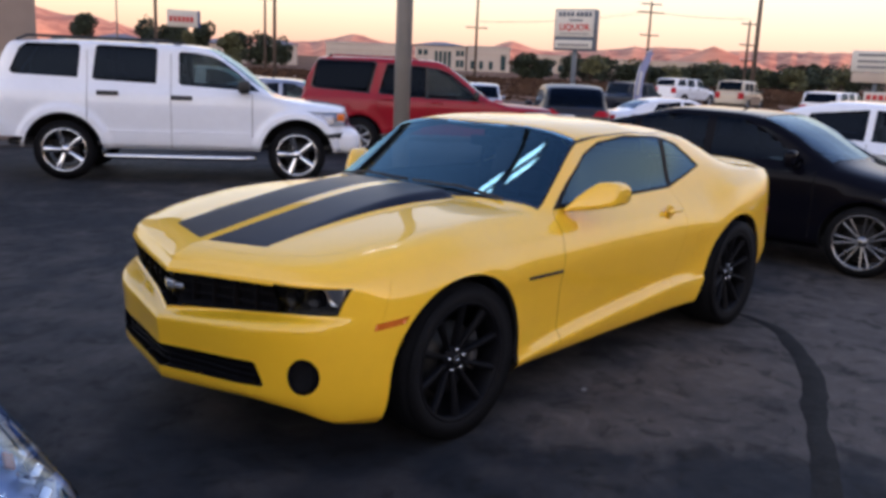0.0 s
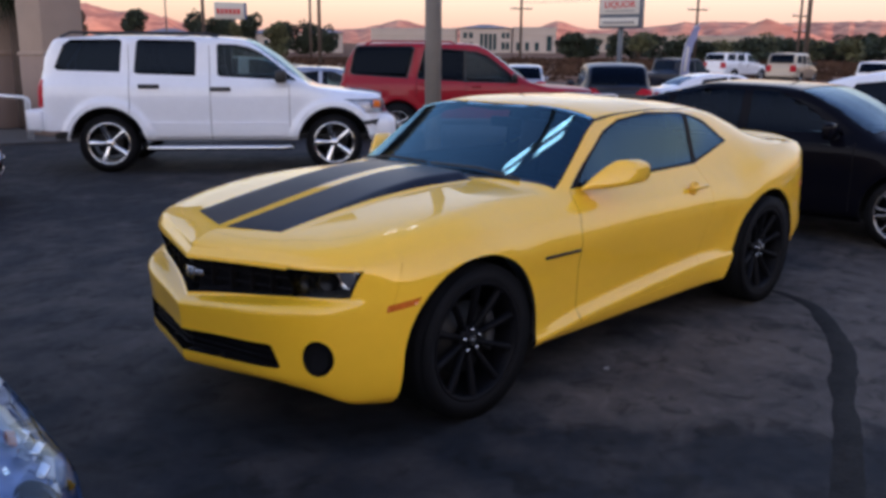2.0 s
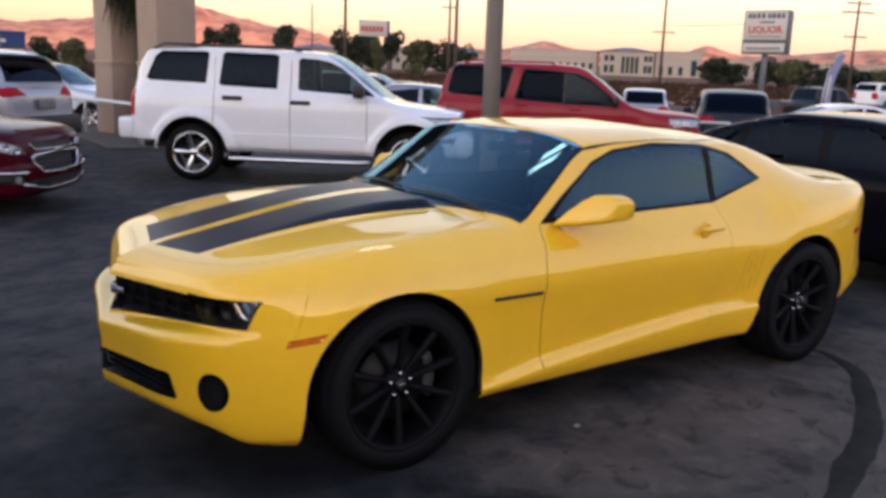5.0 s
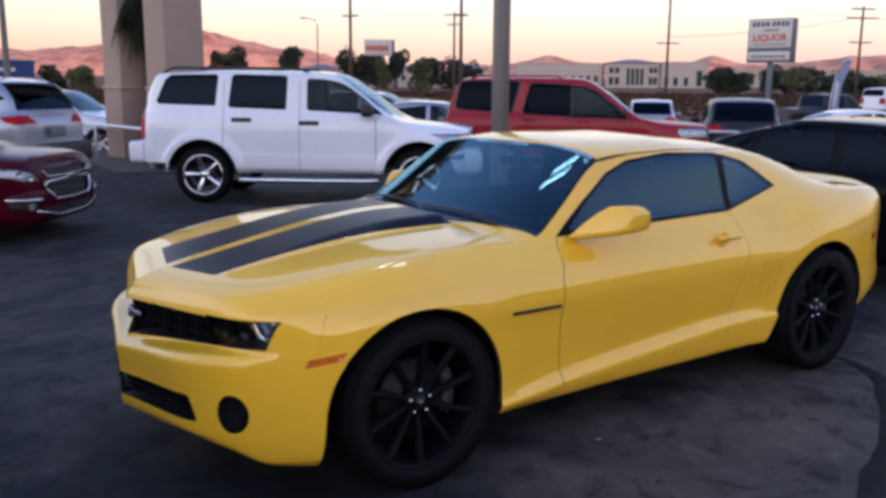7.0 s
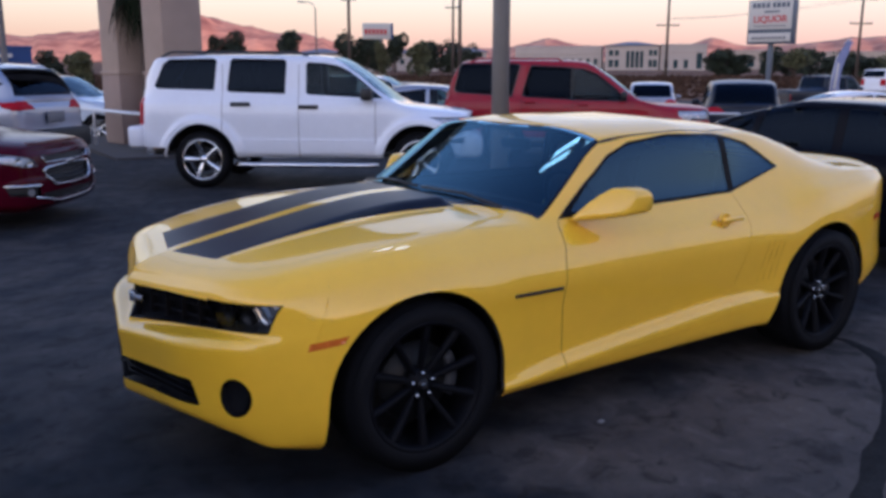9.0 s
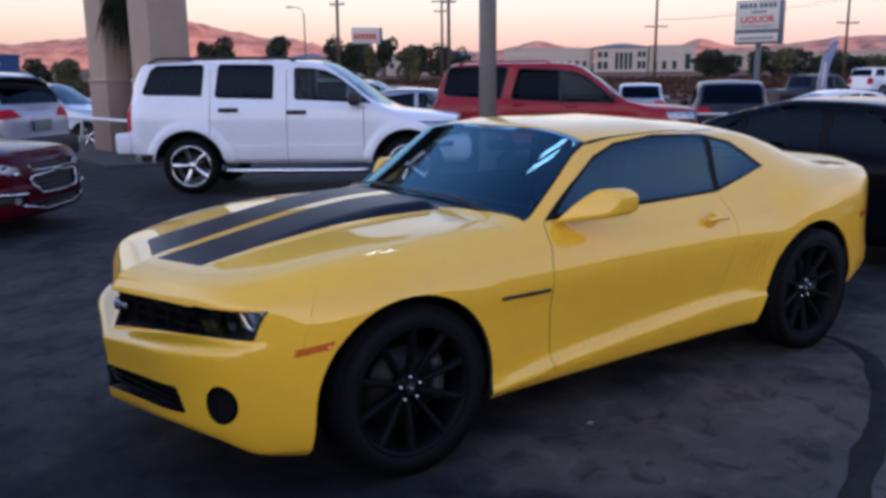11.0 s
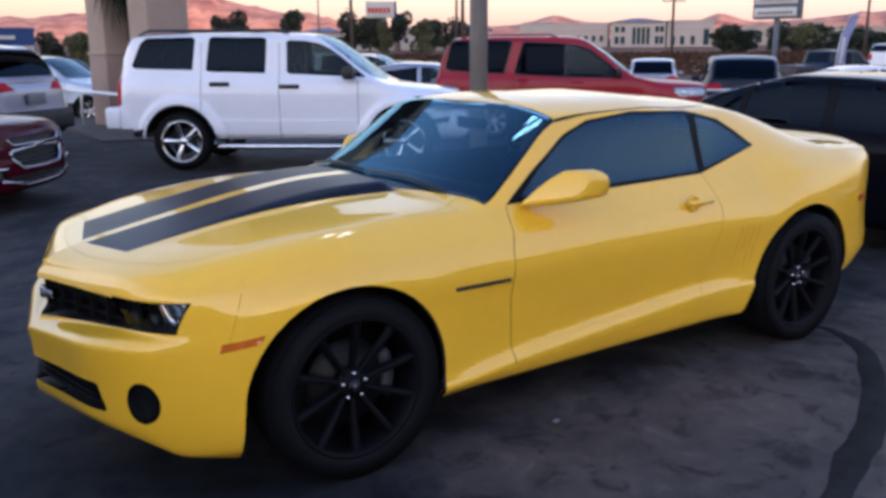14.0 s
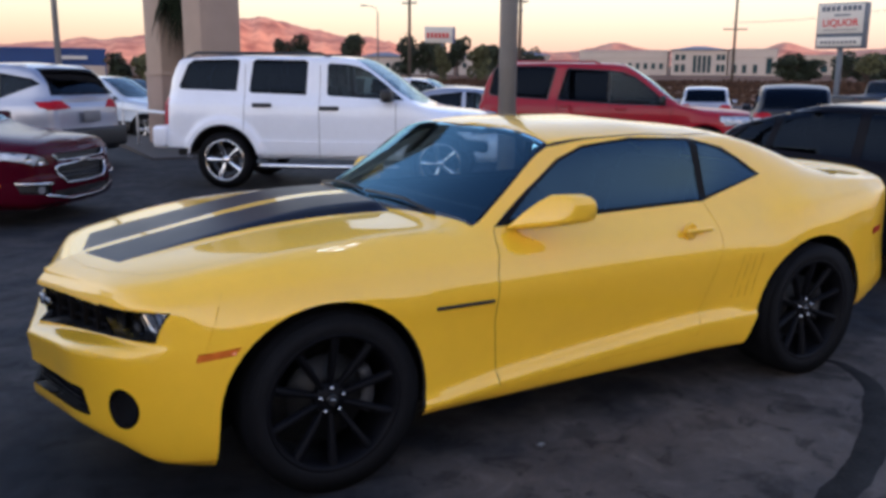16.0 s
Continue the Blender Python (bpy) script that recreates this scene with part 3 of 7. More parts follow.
def tar_strip(points, width, seed):
    """A poured tar line over a crack: a thin uneven raised band."""
    rnd = random.Random(seed)
    pts = np.array(points, float)
    arc = np.r_[0, np.cumsum(np.hypot(*np.diff(pts, axis=0).T))]
    q = np.arange(0, arc[-1], 0.05)
    line = pchip(arc, pts, q)
    tan = np.gradient(line, axis=0)
    tan /= np.linalg.norm(tan, axis=1)[:, None] + 1e-9
    bm = bmesh.new()
    rows = []
    wob = 0.0
    for i, (p, t) in enumerate(zip(line, tan)):
        wob = 0.8 * wob + rnd.uniform(-0.005, 0.005)
        w = width * (0.9 + 0.35 * noise.noise((i * 0.12, seed, 0)) + 0.16 * noise.noise((i * 0.28, seed + 7, 0))) / 2 * min(1.0, 0.3 + i * 0.06)
        nrm = np.array([-t[1], t[0]])
        rows.append([(*(p + nrm * (k * w + wob)), ground_z(*p) + z) for k, z in ((-1.15, 0.0005), (-0.9, 0.004), (0, 0.006), (0.9, 0.004), (1.15, 0.0005))])
    grid_mesh(bm, rows)
    bmesh.ops.recalc_face_normals(bm, faces=bm.faces)
    if sum(f.normal.z for f in bm.faces) < 0:
        bmesh.ops.reverse_faces(bm, faces=bm.faces)
    return tagged(part("tar_seam", bm, M_TAR), "black tar sealer line poured over a crack in the asphalt", "tar seam", kind="structure")


tar_strip([(-3.02, 0.78), (-3.10, 0.93), (-3.05, 1.08), (-2.94, 1.24), (-2.60, 1.48), (-2.30, 1.67), (-1.90, 1.84), (-1.67, 1.92), (-1.31, 2.07), (-0.94, 2.21), (-0.67, 2.31), (-0.2, 2.52), (0.3, 2.80)], 0.118, 3)


def build_hills():
    """A far range, furrowed, lit from behind the viewer."""
    m, n, l, b = nodes_of("desert_rock")
    co = n.new("ShaderNodeTexCoord")
    t = n.new("ShaderNodeTexNoise")
    t.inputs["Scale"].default_value, t.inputs["Detail"].default_value = 0.012, 8
    l.new(co.outputs["Object"], t.inputs["Vector"])
    r = n.new("ShaderNodeValToRGB")
    r.color_ramp.elements[0].position, r.color_ramp.elements[0].color = 0.35, (0.27, 0.105, 0.075, 1)
    r.color_ramp.elements[1].position, r.color_ramp.elements[1].color = 0.65, (0.62, 0.31, 0.19, 1)
    l.new(t.outputs["Fac"], r.inputs[0])
    l.new(r.outputs[0], b.inputs["Base Color"])
    b.inputs["Roughness"].default_value = 1.0
    bumps = [(-27.5, 4.6, 112), (-36, 6.0, 38), (-21, 3.5, 40), (-46, 9, -26), (-4.1, 1.7, 36), (6.2, 1.2, 36), (1, 2, 8), (14.5, 3.5, 28), (21, 5, 20), (28, 6, 22), (38, 9, 40), (-58, 12, 60)]
    bm = bmesh.new()
    rows = []
    for d in np.linspace(0, 1, 26):
        row = []
        for a in np.arange(-75, 66, 0.3):
            h = 84 + sum(top * math.exp(-((a - c) / w) ** 2) for c, w, top in bumps)
            nz = noise.fractal((a * 0.45, d * 2.2, 0.3), 0.9, 2.1, 7)
            nz2 = noise.fractal((a * 1.7, d * 1.1, 5.3), 0.9, 2.1, 5)
            lift = math.sin(min(1.0, d * 1.25) * math.pi / 2) if d < 0.8 else math.cos((d - 0.8) * 5 * math.pi / 2 * 0.9)
            z = h * lift * (1 + (0.12 if a < -10 else 0.06) * nz) + 0.09 * h * nz2 * math.sin(math.pi * min(1, d / 0.8))
            dist = 2900 + 900 * d
            # bearing from the viewer, left to right
            az = math.atan2(LIE.y, LIE.x) - radians(a)
            row.append((dist * math.cos(az), dist * math.sin(az), 12 + max(z, -10)))
        rows.append(row)
    grid_mesh(bm, rows)
    bmesh.ops.recalc_face_normals(bm, faces=bm.faces)
    if sum(f.normal.z for f in bm.faces) < 0:
        bmesh.ops.reverse_faces(bm, faces=bm.faces)
    tagged(part("far_hills", bm, m, smooth=True), "rust-coloured desert hills glowing in the last sun", "hills", kind="structure")
    # a nearer cone-shaped hill, already in the shade
    bm = bmesh.new()
    rows = []
    az = math.atan2(LIE.y, LIE.x) - radians(19.0)
    centre = Vector((1250 * math.cos(az), 1250 * math.sin(az)))
    for q in np.linspace(0.0, 1.0, 14):
        row = []
        for k in range(49):
            a = 2 * math.pi * k / 48
            rr = 95 * q * (1 + 0.25 * noise.noise((math.cos(a) * 1.5, math.sin(a) * 1.5, q * 2)))
            row.append((centre.x + rr * math.cos(a) * 1.2, centre.y + rr * math.sin(a) * 1.2, 14 + 36 * (1 - q) ** 1.3))
        rows.append(row)
    grid_mesh(bm, rows)
    bmesh.ops.remove_doubles(bm, verts=bm.verts, dist=0.05)
    bmesh.ops.recalc_face_normals(bm, faces=bm.faces)
    tagged(part("cone_hill", bm, m), "dusky cone-shaped hill in front of the range", "hill", kind="structure")
    # an unseen ridge added behind the viewer so that its shade covers the lot
    bm = bmesh.new()
    rows = []
    for d, lift in ((-1, 0), (-0.4, 0.75), (0, 1), (0.4, 0.75), (1, 0)):
        rows.append([(380 * SUN_DIR.x - k * SUN_DIR.y + 60 * d * SUN_DIR.x, 380 * SUN_DIR.y + k * SUN_DIR.x + 60 * d * SUN_DIR.y, (58 + 8 * noise.noise((k * 0.01, 2, 2))) * lift) for k in np.linspace(-2200, 2200, 60)])
    grid_mesh(bm, rows)
    bmesh.ops.recalc_face_normals(bm, faces=bm.faces)
    tagged(part("sun_block_ridge", bm, M_DIRT), "dark dirt ridge added out of view to block the low sun", "ridge", kind="structure")


build_hills()

# ---------------------------------------------------------------- the yellow coupe
def side_levels(cr, dns, top_z, top_dn):
    a, b, c = dns
    return [(0.215, 0.08), (0.250, 0.028), (cr - 0.02, a), (cr + 0.012, 0.010 + a), (cr + 0.052, b), (0.60, 0.012), (0.72, c), (0.845, 0.032), (top_z, top_dn)]


def build_coupe():
    car = thing("coupe", pose(0, 0, 0), "glossy yellow muscle coupe with twin black bonnet stripes and black wheels", "car")
    front = [(0.262, 0.09), (0.282, 0.014), (0.33, 0.004), (0.45, 0.006), (0.548, -0.004), (0.566, 0.006), (0.590, 0.046), (0.752, 0.050), (0.800, 0.080)]
    brow = [(0.266, 0.085), (0.290, 0.015), (0.335, 0.002), (0.45, 0.004), (0.570, -0.006), (0.592, 0.008), (0.618, 0.084), (0.760, 0.062), (0.811, 0.092)]
    corner = [(0.205, 0.075), (0.245, 0.018), (0.33, 0.002), (0.44, 0.0), (0.580, 0.0), (0.632, 0.003), (0.668, 0.014), (0.780, 0.020), (0.842, 0.062)]
    cheek = [(0.246, 0.075), (0.272, 0.018), (0.33, 0.002), (0.44, 0.0), (0.600, -0.006), (0.632, 0.010), (0.660, 0.070), (0.776, 0.040), (0.834, 0.064)]
    rear = [(0.33, 0.10), (0.38, 0.03), (0.44, 0.0), (0.50, 0.0), (0.58, 0.008), (0.68, 0.014), (0.80, 0.014), (0.95, 0.022), (1.022, 0.065)]
    st = [
        (0.974, 0.0, front), (0.918, 0.25, brow), (0.866, 0.48, [(0.275, 0.08), (0.300, 0.016), (0.335, 0.001), (0.45, 0.002), (0.588, -0.008), (0.616, 0.010), (0.643, 0.108), (0.769, 0.072), (0.823, 0.098)]), (0.764, 0.67, cheek), (0.628, 0.80, [(0.192, 0.06), (0.222, 0.018)] + corner[2:]),
        (0.450, 0.892, [(0.19, 0.055), (0.235, 0.02), (0.32, 0.004), (0.44, 0.0), (0.56, 0.0), (0.64, 0.003), (0.71, 0.012), (0.81, 0.040), (0.880, 0.100)]),
        (0.250, 0.935, [(0.19, 0.05), (0.235, 0.02), (0.32, 0.004), (0.44, 0.0), (0.56, 0.0), (0.65, 0.0), (0.73, 0.006), (0.84, 0.042), (0.910, 0.110)]),
        (0.0, 0.960, [(0.19, 0.06), (0.235, 0.02), (0.30, 0.004), (0.42, 0.0), (0.54, 0.0), (0.66, 0.0), (0.755, 0.006), (0.868, 0.043), (0.935, 0.122)]),
        (-0.42, 0.940, side_levels(0.302, (0.006, 0.022, -0.002), 0.943, 0.125)),
        (-0.82, 0.932, side_levels(0.331, (0.004, 0.036, -0.002), 0.944, 0.120)),
        (-1.40, 0.925, side_levels(0.370, (0.002, 0.040, 0.0), 0.940, 0.116)),
        (-2.00, 0.925, side_levels(0.404, (0.002, 0.036, 0.0), 0.952, 0.118)),
        (-2.40, 0.942, side_levels(0.409, (0.016, 0.020, -0.004), 0.972, 0.128)),
        (-2.79, 0.962, [(0.20, 0.07), (0.25, 0.03), (0.34, 0.01), (0.44, 0.0), (0.55, 0.0), (0.68, 0.0), (0.81, 0.004), (0.945, 0.042), (1.018, 0.140)]),
        (-3.28, 0.930, [(0.29, 0.08), (0.335, 0.03), (0.39, 0.01), (0.46, 0.0), (0.56, 0.0), (0.68, 0.0), (0.82, 0.004), (0.965, 0.038), (1.040, 0.125)]),
        (-3.55, 0.850, rear), (-3.72, 0.705, rear), (-3.81, 0.41, rear), (-3.825, 0.0, rear)]
    upper = [
        (0.95, 0.790, 0.92, 0.20, 0.60, 0.54, 0.78), (0.80, 0.854, 0.92, 0.24, 0.60, 0.60, 0.82), (0.62, 0.894, 0.93, 0.46, 0.64, 0.86, 0.96), (0.30, 0.945, 0.93, 0.50, 0.66, 0.86, 0.97),
        (0.0, 0.982, 0.93, 0.50, 0.66, 0.80, 0.96), (-0.30, 1.004, 0.94, 0.48, 0.66, 0.78, 0.96), (-0.50, 1.008, 0.945, 0.42, 0.70, 0.76, 0.95), (-0.60, 1.060, 0.955, 0.18, 0.80, 0.50, 0.84),
        (-0.71, 1.120, 0.972, 0.12, 0.925, 0.28, 0.86), (-0.82, 1.185, 0.972, 0.18, 0.90, 0.50, 0.90), (-0.95, 1.262, 0.970, 0.16, 0.865, 0.70, 0.94), (-1.08, 1.336, 0.968, 0.14, 0.83, 0.82, 0.965),
        (-1.20, 1.372, 0.966, 0.125, 0.805, 0.86, 0.98), (-1.42, 1.392, 0.965, 0.110, 0.818, 0.84, 0.98), (-1.75, 1.396, 0.962, 0.105, 0.835, 0.82, 0.975), (-2.05, 1.376, 0.950, 0.125, 0.848, 0.785, 0.97),
        (-2.30, 1.350, 0.945, 0.165, 0.785, 0.855, 0.980), (-2.52, 1.310, 0.935, 0.22, 0.735, 0.885, 0.985), (-2.80, 1.232, 0.92, 0.26, 0.69, 0.875, 0.985), (-3.08, 1.126, 0.90, 0.36, 0.68, 0.86, 0.98),
        (-3.25, 1.072, 0.90, 0.45, 0.68, 0.85, 0.97), (-3.55, 1.058, 0.90, 0.6, 0.68, 0.90, 0.98), (-3.72, 1.056, 0.90, 0.8, 0.68, 0.97, 1.0), (-3.86, 1.03, 0.90, 0.8, 0.68, 0.97, 1.0)]

    def flare(side):
        out = side.copy()
        for hx in (0.03, -2.785):
            r = np.hypot(side[..., 0] - hx, side[..., 2] - 0.365)
            d = 0.009 * np.exp(-(((np.maximum(r, 0.40) - 0.40) / 0.12) ** 2)) * (side[..., 1] > 0.6)
            out[..., 1] += d
        return out

    def dome(x, y):
        """The raised middle of the bonnet, highest at the cowl."""
        ease = lambda v: min(1.0, max(0.0, v)) ** 2 * (3 - 2 * min(1.0, max(0.0, v)))  # noqa: E731
        return 0.042 * ease((0.72 - x) / 1.0) * ease((0.402 - y) / 0.072) * ease((x + 0.50) / 0.03)

    sh = Shell([s[:2] for s in st], [s[2] for s in st], upper, nu=250, nz=46, ny=44, adjust=flare, raise_top=dome)
    near_side = lambda c, n: c.y > 0.55  # noqa: E731
    for hx, ahead, behind in ((0.03, 0.425, 0.405), (-2.785, 0.480, 0.435)):
        sh.circle("arch", hx, 0.365, 0.416, "xz", lambda c, n: c.y > 0.55 and c.z < 0.86, 48)
        sh.cut("arch", [(hx - behind, -0.1), (hx + ahead, -0.1), (hx + ahead, 0.24), (hx + 0.415, 0.385), (hx - 0.415, 0.385), (hx - behind, 0.24)], "xz", lambda c, n: c.y > 0.55)
    # glass
    sh.cut("screen_frame", [(-0.485, -0.05), (-0.52, 0.35), (-0.585, 0.585), (-0.69, 0.775), (-1.175, 0.668), (-1.155, 0.35), (-1.14, -0.05)], "xy", lambda c, n: c.z > 0.93)
    sh.cut("windscreen", [(-0.52, -0.05), (-0.555, 0.35), (-0.62, 0.570), (-0.704, 0.763), (-1.167, 0.660), (-1.135, 0.35), (-1.12, -0.05)], "xy", lambda c, n: c.z > 0.93)
    up = lambda c, n: c.y > 0.5 and c.z > 0.93  # noqa: E731
    sh.cut("window_trim", [(-0.79, 0.968), (-1.0, 1.112), (-1.19, 1.232), (-1.35, 1.288), (-1.65, 1.315), (-2.05, 1.300), (-2.30, 1.245), (-2.42, 1.182), (-2.54, 1.098), (-2.07, 0.988)], "xz", up)
    sh.cut("side_window", [(-0.88, 0.992), (-1.025, 1.106), (-1.205, 1.222), (-1.36, 1.277), (-1.65, 1.305), (-2.045, 1.290), (-2.070, 1.002)], "xz", up)
    sh.cut("quarter_window", [(-2.095, 1.281), (-2.29, 1.231), (-2.405, 1.173), (-2.515, 1.099), (-2.112, 1.012)], "xz", up)
    sh.cut("rear_frame", [(-2.48, -0.05), (-2.50, 0.42), (-2.60, 0.555), (-3.11, 0.66), (-3.20, 0.40), (-3.22, -0.05)], "xy", lambda c, n: c.z > 1.0)
    sh.cut("rear_window", [(-2.52, -0.05), (-2.54, 0.40), (-2.62, 0.53), (-3.08, 0.63), (-3.16, 0.38), (-3.18, -0.05)], "xy", lambda c, n: c.z > 1.0)
    # nose
    nose = lambda c, n: c.x > 0.4  # noqa: E731
    sh.cut("grille", [(-0.05, 0.750), (0.35, 0.765), (0.808, 0.779), (0.780, 0.668), (0.40, 0.634), (-0.05, 0.588)], "yz", nose)
    sh.cut("lamp", [(0.545, 0.779), (0.808, 0.779), (0.780, 0.668), (0.555, 0.651)], "yz", nose)
    sh.cut("lamp_bright", [(0.736, 0.775), (0.802, 0.776), (0.787, 0.706), (0.756, 0.706)], "yz", nose)
    sh.cut("lower_grille", [(-0.05, 0.434), (0.506, 0.462), (0.526, 0.457), (0.562, 0.370), (0.552, 0.361), (-0.05, 0.334)], "yz", nose)
    sh.cut("fog", [(0.699 + 0.050 * math.cos(2 * math.pi * k / 28), 0.416 + 0.077 * math.sin(2 * math.pi * k / 28)) for k in range(28)], "yz", nose)
    sh.cut("marker", [(0.512, 0.603), (0.503, 0.632), (0.362, 0.653), (0.385, 0.624)], "xz", near_side)
    sh.cut("rear_marker", [(-3.31, 0.735), (-3.31, 0.770), (-3.42, 0.775), (-3.42, 0.745)], "xz", near_side)
    # bonnet with stripes
    hood_out = [(0.800, -0.05), (0.775, 0.20), (0.715, 0.42), (0.62, 0.60), (0.50, 0.675), (0.15, 0.735), (-0.30, 0.775), (-0.60, 0.785), (-0.515, 0.35), (-0.48, -0.05)]
    only = ["body"]
    high = lambda c, n: c.z > 0.78 and n.z > 0.3  # noqa: E731
    sh.cut("soft_gap", hood_out, "xy", high, only)
    sh.cut("hood", [(x + (0.003 if x < 0.1 else -0.0025), y - (0.002 if y > 0.05 else 0)) for x, y in hood_out], "xy", high, ["soft_gap"])
    sh.cut("stripe", [(0.738, 0.030), (0.660, 0.350), (-0.50, 0.395), (-0.50, 0.050)], "xy", high, ["hood"])
    # panel gaps
    for k, (a, b) in enumerate((((-0.752, 0.303), (-0.722, 0.60)), ((-0.722, 0.60), (-0.738, 0.80)), ((-0.738, 0.80), (-0.790, 0.965)), ((-1.94, 0.335), (-2.01, 0.55)), ((-2.01, 0.55), (-2.095, 0.80)), ((-2.095, 0.80), (-2.075, 0.985)))):
        w = 0.0024 if a[0] < -0.6 and a[0] > -1 else 0.0015
        sh.cut("gap" if k < 3 else "gap_rear", [(a[0] - w, a[1]), (a[0] + w, a[1]), (b[0] + w, b[1]), (b[0] - w, b[1])], "xz", near_side, only)
    sh.cut("sill_gap", [(-0.752, 0.302), (-1.94, 0.334), (-1.94, 0.337), (-0.752, 0.305)], "xz", near_side, only)
    # seam between bumper and wing, and the roof ditch over the doors
    sh.cut("bumper_gap", [(0.4215, 0.800), (0.4185, 0.800), (0.4785, 0.640), (0.4815, 0.640)], "xz", near_side, only)
    ditch = [(-1.165, 0.668), (-1.30, 0.664), (-1.50, 0.660), (-1.75, 0.650), (-2.02, 0.632), (-2.30, 0.585)]
    for (xa, ya), (xb, yb) in zip(ditch, ditch[1:]):
        sh.cut("roof_ditch", [(xa, ya - 0.005), (xa, ya + 0.005), (xb, yb + 0.005), (xb, yb - 0.005)], "xy", lambda c, n: c.z > 1.2, only)
    # slanted vents in the rear quarter
    for k in range(4):
        x0 = -2.185 - 0.043 * k
        sh.cut("vent", [(x0, 0.50), (x0 - 0.007, 0.50), (x0 - 0.052, 0.73), (x0 - 0.045, 0.73)], "xz", near_side, only)
    door = lambda c, n: c.y > 0.6  # noqa: E731
    sh.cut("door", [(-0.752, 0.304), (-1.94, 0.336), (-2.01, 0.55), (-0.726, 0.55)], "xz", door, only)
    sh.cut("door", [(-0.726, 0.55), (-2.01, 0.55), (-2.095, 0.80), (-0.738, 0.80)], "xz", door, only)
    sh.cut("door", [(-0.738, 0.80), (-2.095, 0.80), (-2.075, 0.985), (-0.792, 0.97)], "xz", door, only)
    sh.cut("fender", [(-0.80, 1.0), (0.345, 1.0), (0.420, 0.80), (0.478, 0.64), (-0.76, 0.64)], "xz", lambda c, n: c.y > 0.5, only)
    sh.cut("fender", [(-0.80, 0.64), (-0.25, 0.64), (-0.25, 0.1), (-0.80, 0.1)], "xz", lambda c, n: c.y > 0.5, only)
    sh.cut("bumper", [(0.20, -0.1), (1.1, -0.1), (1.1, 1.0), (0.20, 1.0)], "xy", lambda c, n: True, only)
    sh.cut("roof", [(-1.1, -0.05), (-2.49, -0.05), (-2.49, 1.0), (-1.1, 1.0)], "xy", lambda c, n: c.z > 1.2, only)
    sh.cut("boot", [(-3.16, -0.05), (-3.95, -0.05), (-3.95, 0.62), (-3.16, 0.62)], "xy", lambda c, n: c.z > 0.98, only)
    sh.cut("rear_bumper", [(-3.50, -0.05), (-4.0, -0.05), (-4.0, 1.0), (-3.50, 1.0)], "xy", lambda c, n: c.z < 0.66, only)
    sh.cut("sill", [(-0.3, 0.0), (-2.6, 0.0), (-2.6, 0.350), (-1.94, 0.335), (-0.752, 0.303), (-0.3, 0.29)], "xz", near_side, only)

    nose_cover = skin(sh, "front_bumper", ["bumper"], [M_YELLOW], car)
    # a pressed crease runs down the middle of the nose
    for e in nose_cover.data.edges:
        if all(abs(nose_cover.data.vertices[v].co.y) < 1e-4 for v in e.vertices):
            e.use_edge_sharp = True
    skin(sh, "bonnet", ["hood", "stripe"], [M_YELLOW, M_STRIPE], car, label="yellow bonnet with twin black racing stripes")
    skin(sh, "quarter_panel", ["body", "rear_bumper"], [M_YELLOW, M_YELLOW], car)
    skin(sh, "roof", ["roof"], [M_YELLOW], car)
    skin(sh, "boot_lid", ["boot"], [M_YELLOW], car)
    for s in (1, -1):
        skin(sh, "fender", ["fender"], [M_YELLOW], car, (s,))
        d = skin(sh, "door", ["door"], [M_YELLOW], car, (s,))
        skin(sh, "quarter_vent", ["vent"], [M_YELLOW], car, (s,), 0.0009, True)
        skin(sh, "sill", ["sill"], [M_YELLOW], car, (s,))
        skin(sh, "panel_gap", ["gap"], [M_DOORGAP], car, (s,), 0.0025, True)
        skin(sh, "panel_gap", ["bumper_gap"], [M_YELLOW], car, (s,), 0.0012, True)
        for seam in ("gap_rear", "sill_gap"):
            skin(sh, "panel_gap", [seam], [M_SOFTGAP], car, (s,), 0.004, True)
        skin(sh, "side_window", ["side_window"], [M_COUPEGLASS if s > 0 else M_CLEAR], car, (s,), 0.004)
        skin(sh, "quarter_window", ["quarter_window"], [M_COUPEGLASS], car, (s,), 0.004)
        skin(sh, "side_marker", ["marker"], [M_AMBER], car, (s,), -0.002, True, "amber side marker lamp")
        skin(sh, "rear_side_marker", ["rear_marker"], [M_RED], car, (s,), -0.002, True, "dark red side marker lamp")
        skin(sh, "window_trim", ["window_trim"], [M_RIMBLACK], car, (s,), 0.0015)
    skin(sh, "bonnet_gap", ["soft_gap"], [M_SOFTGAP], car, inset=0.0005)
    for s in (1, -1):
        skin(sh, "roof_ditch", ["roof_ditch"], [M_SEAM], car, (s,), 0.004, True)
    pane = skin(sh, "windscreen", ["windscreen"], [M_GLASS], car, inset=0.003, label="raked windscreen, bluish with sky reflections")
    even_out(pane.data, M_RIMBLACK)
    skin(sh, "windscreen_frame", ["screen_frame"], [M_GLOSSBLACK], car, inset=0.0015)
    skin(sh, "rear_window", ["rear_window"], [M_TINT], car, inset=0.003)
    skin(sh, "rear_window_frame", ["rear_frame"], [M_GLOSSBLACK], car, inset=0.0015)
    skin(sh, "grille_backing", ["grille"], [M_RIMBLACK], car, inset=0.055, lip=True)
    skin(sh, "lower_grille_backing", ["lower_grille"], [M_RIMBLACK], car, inset=0.05, lip=True)
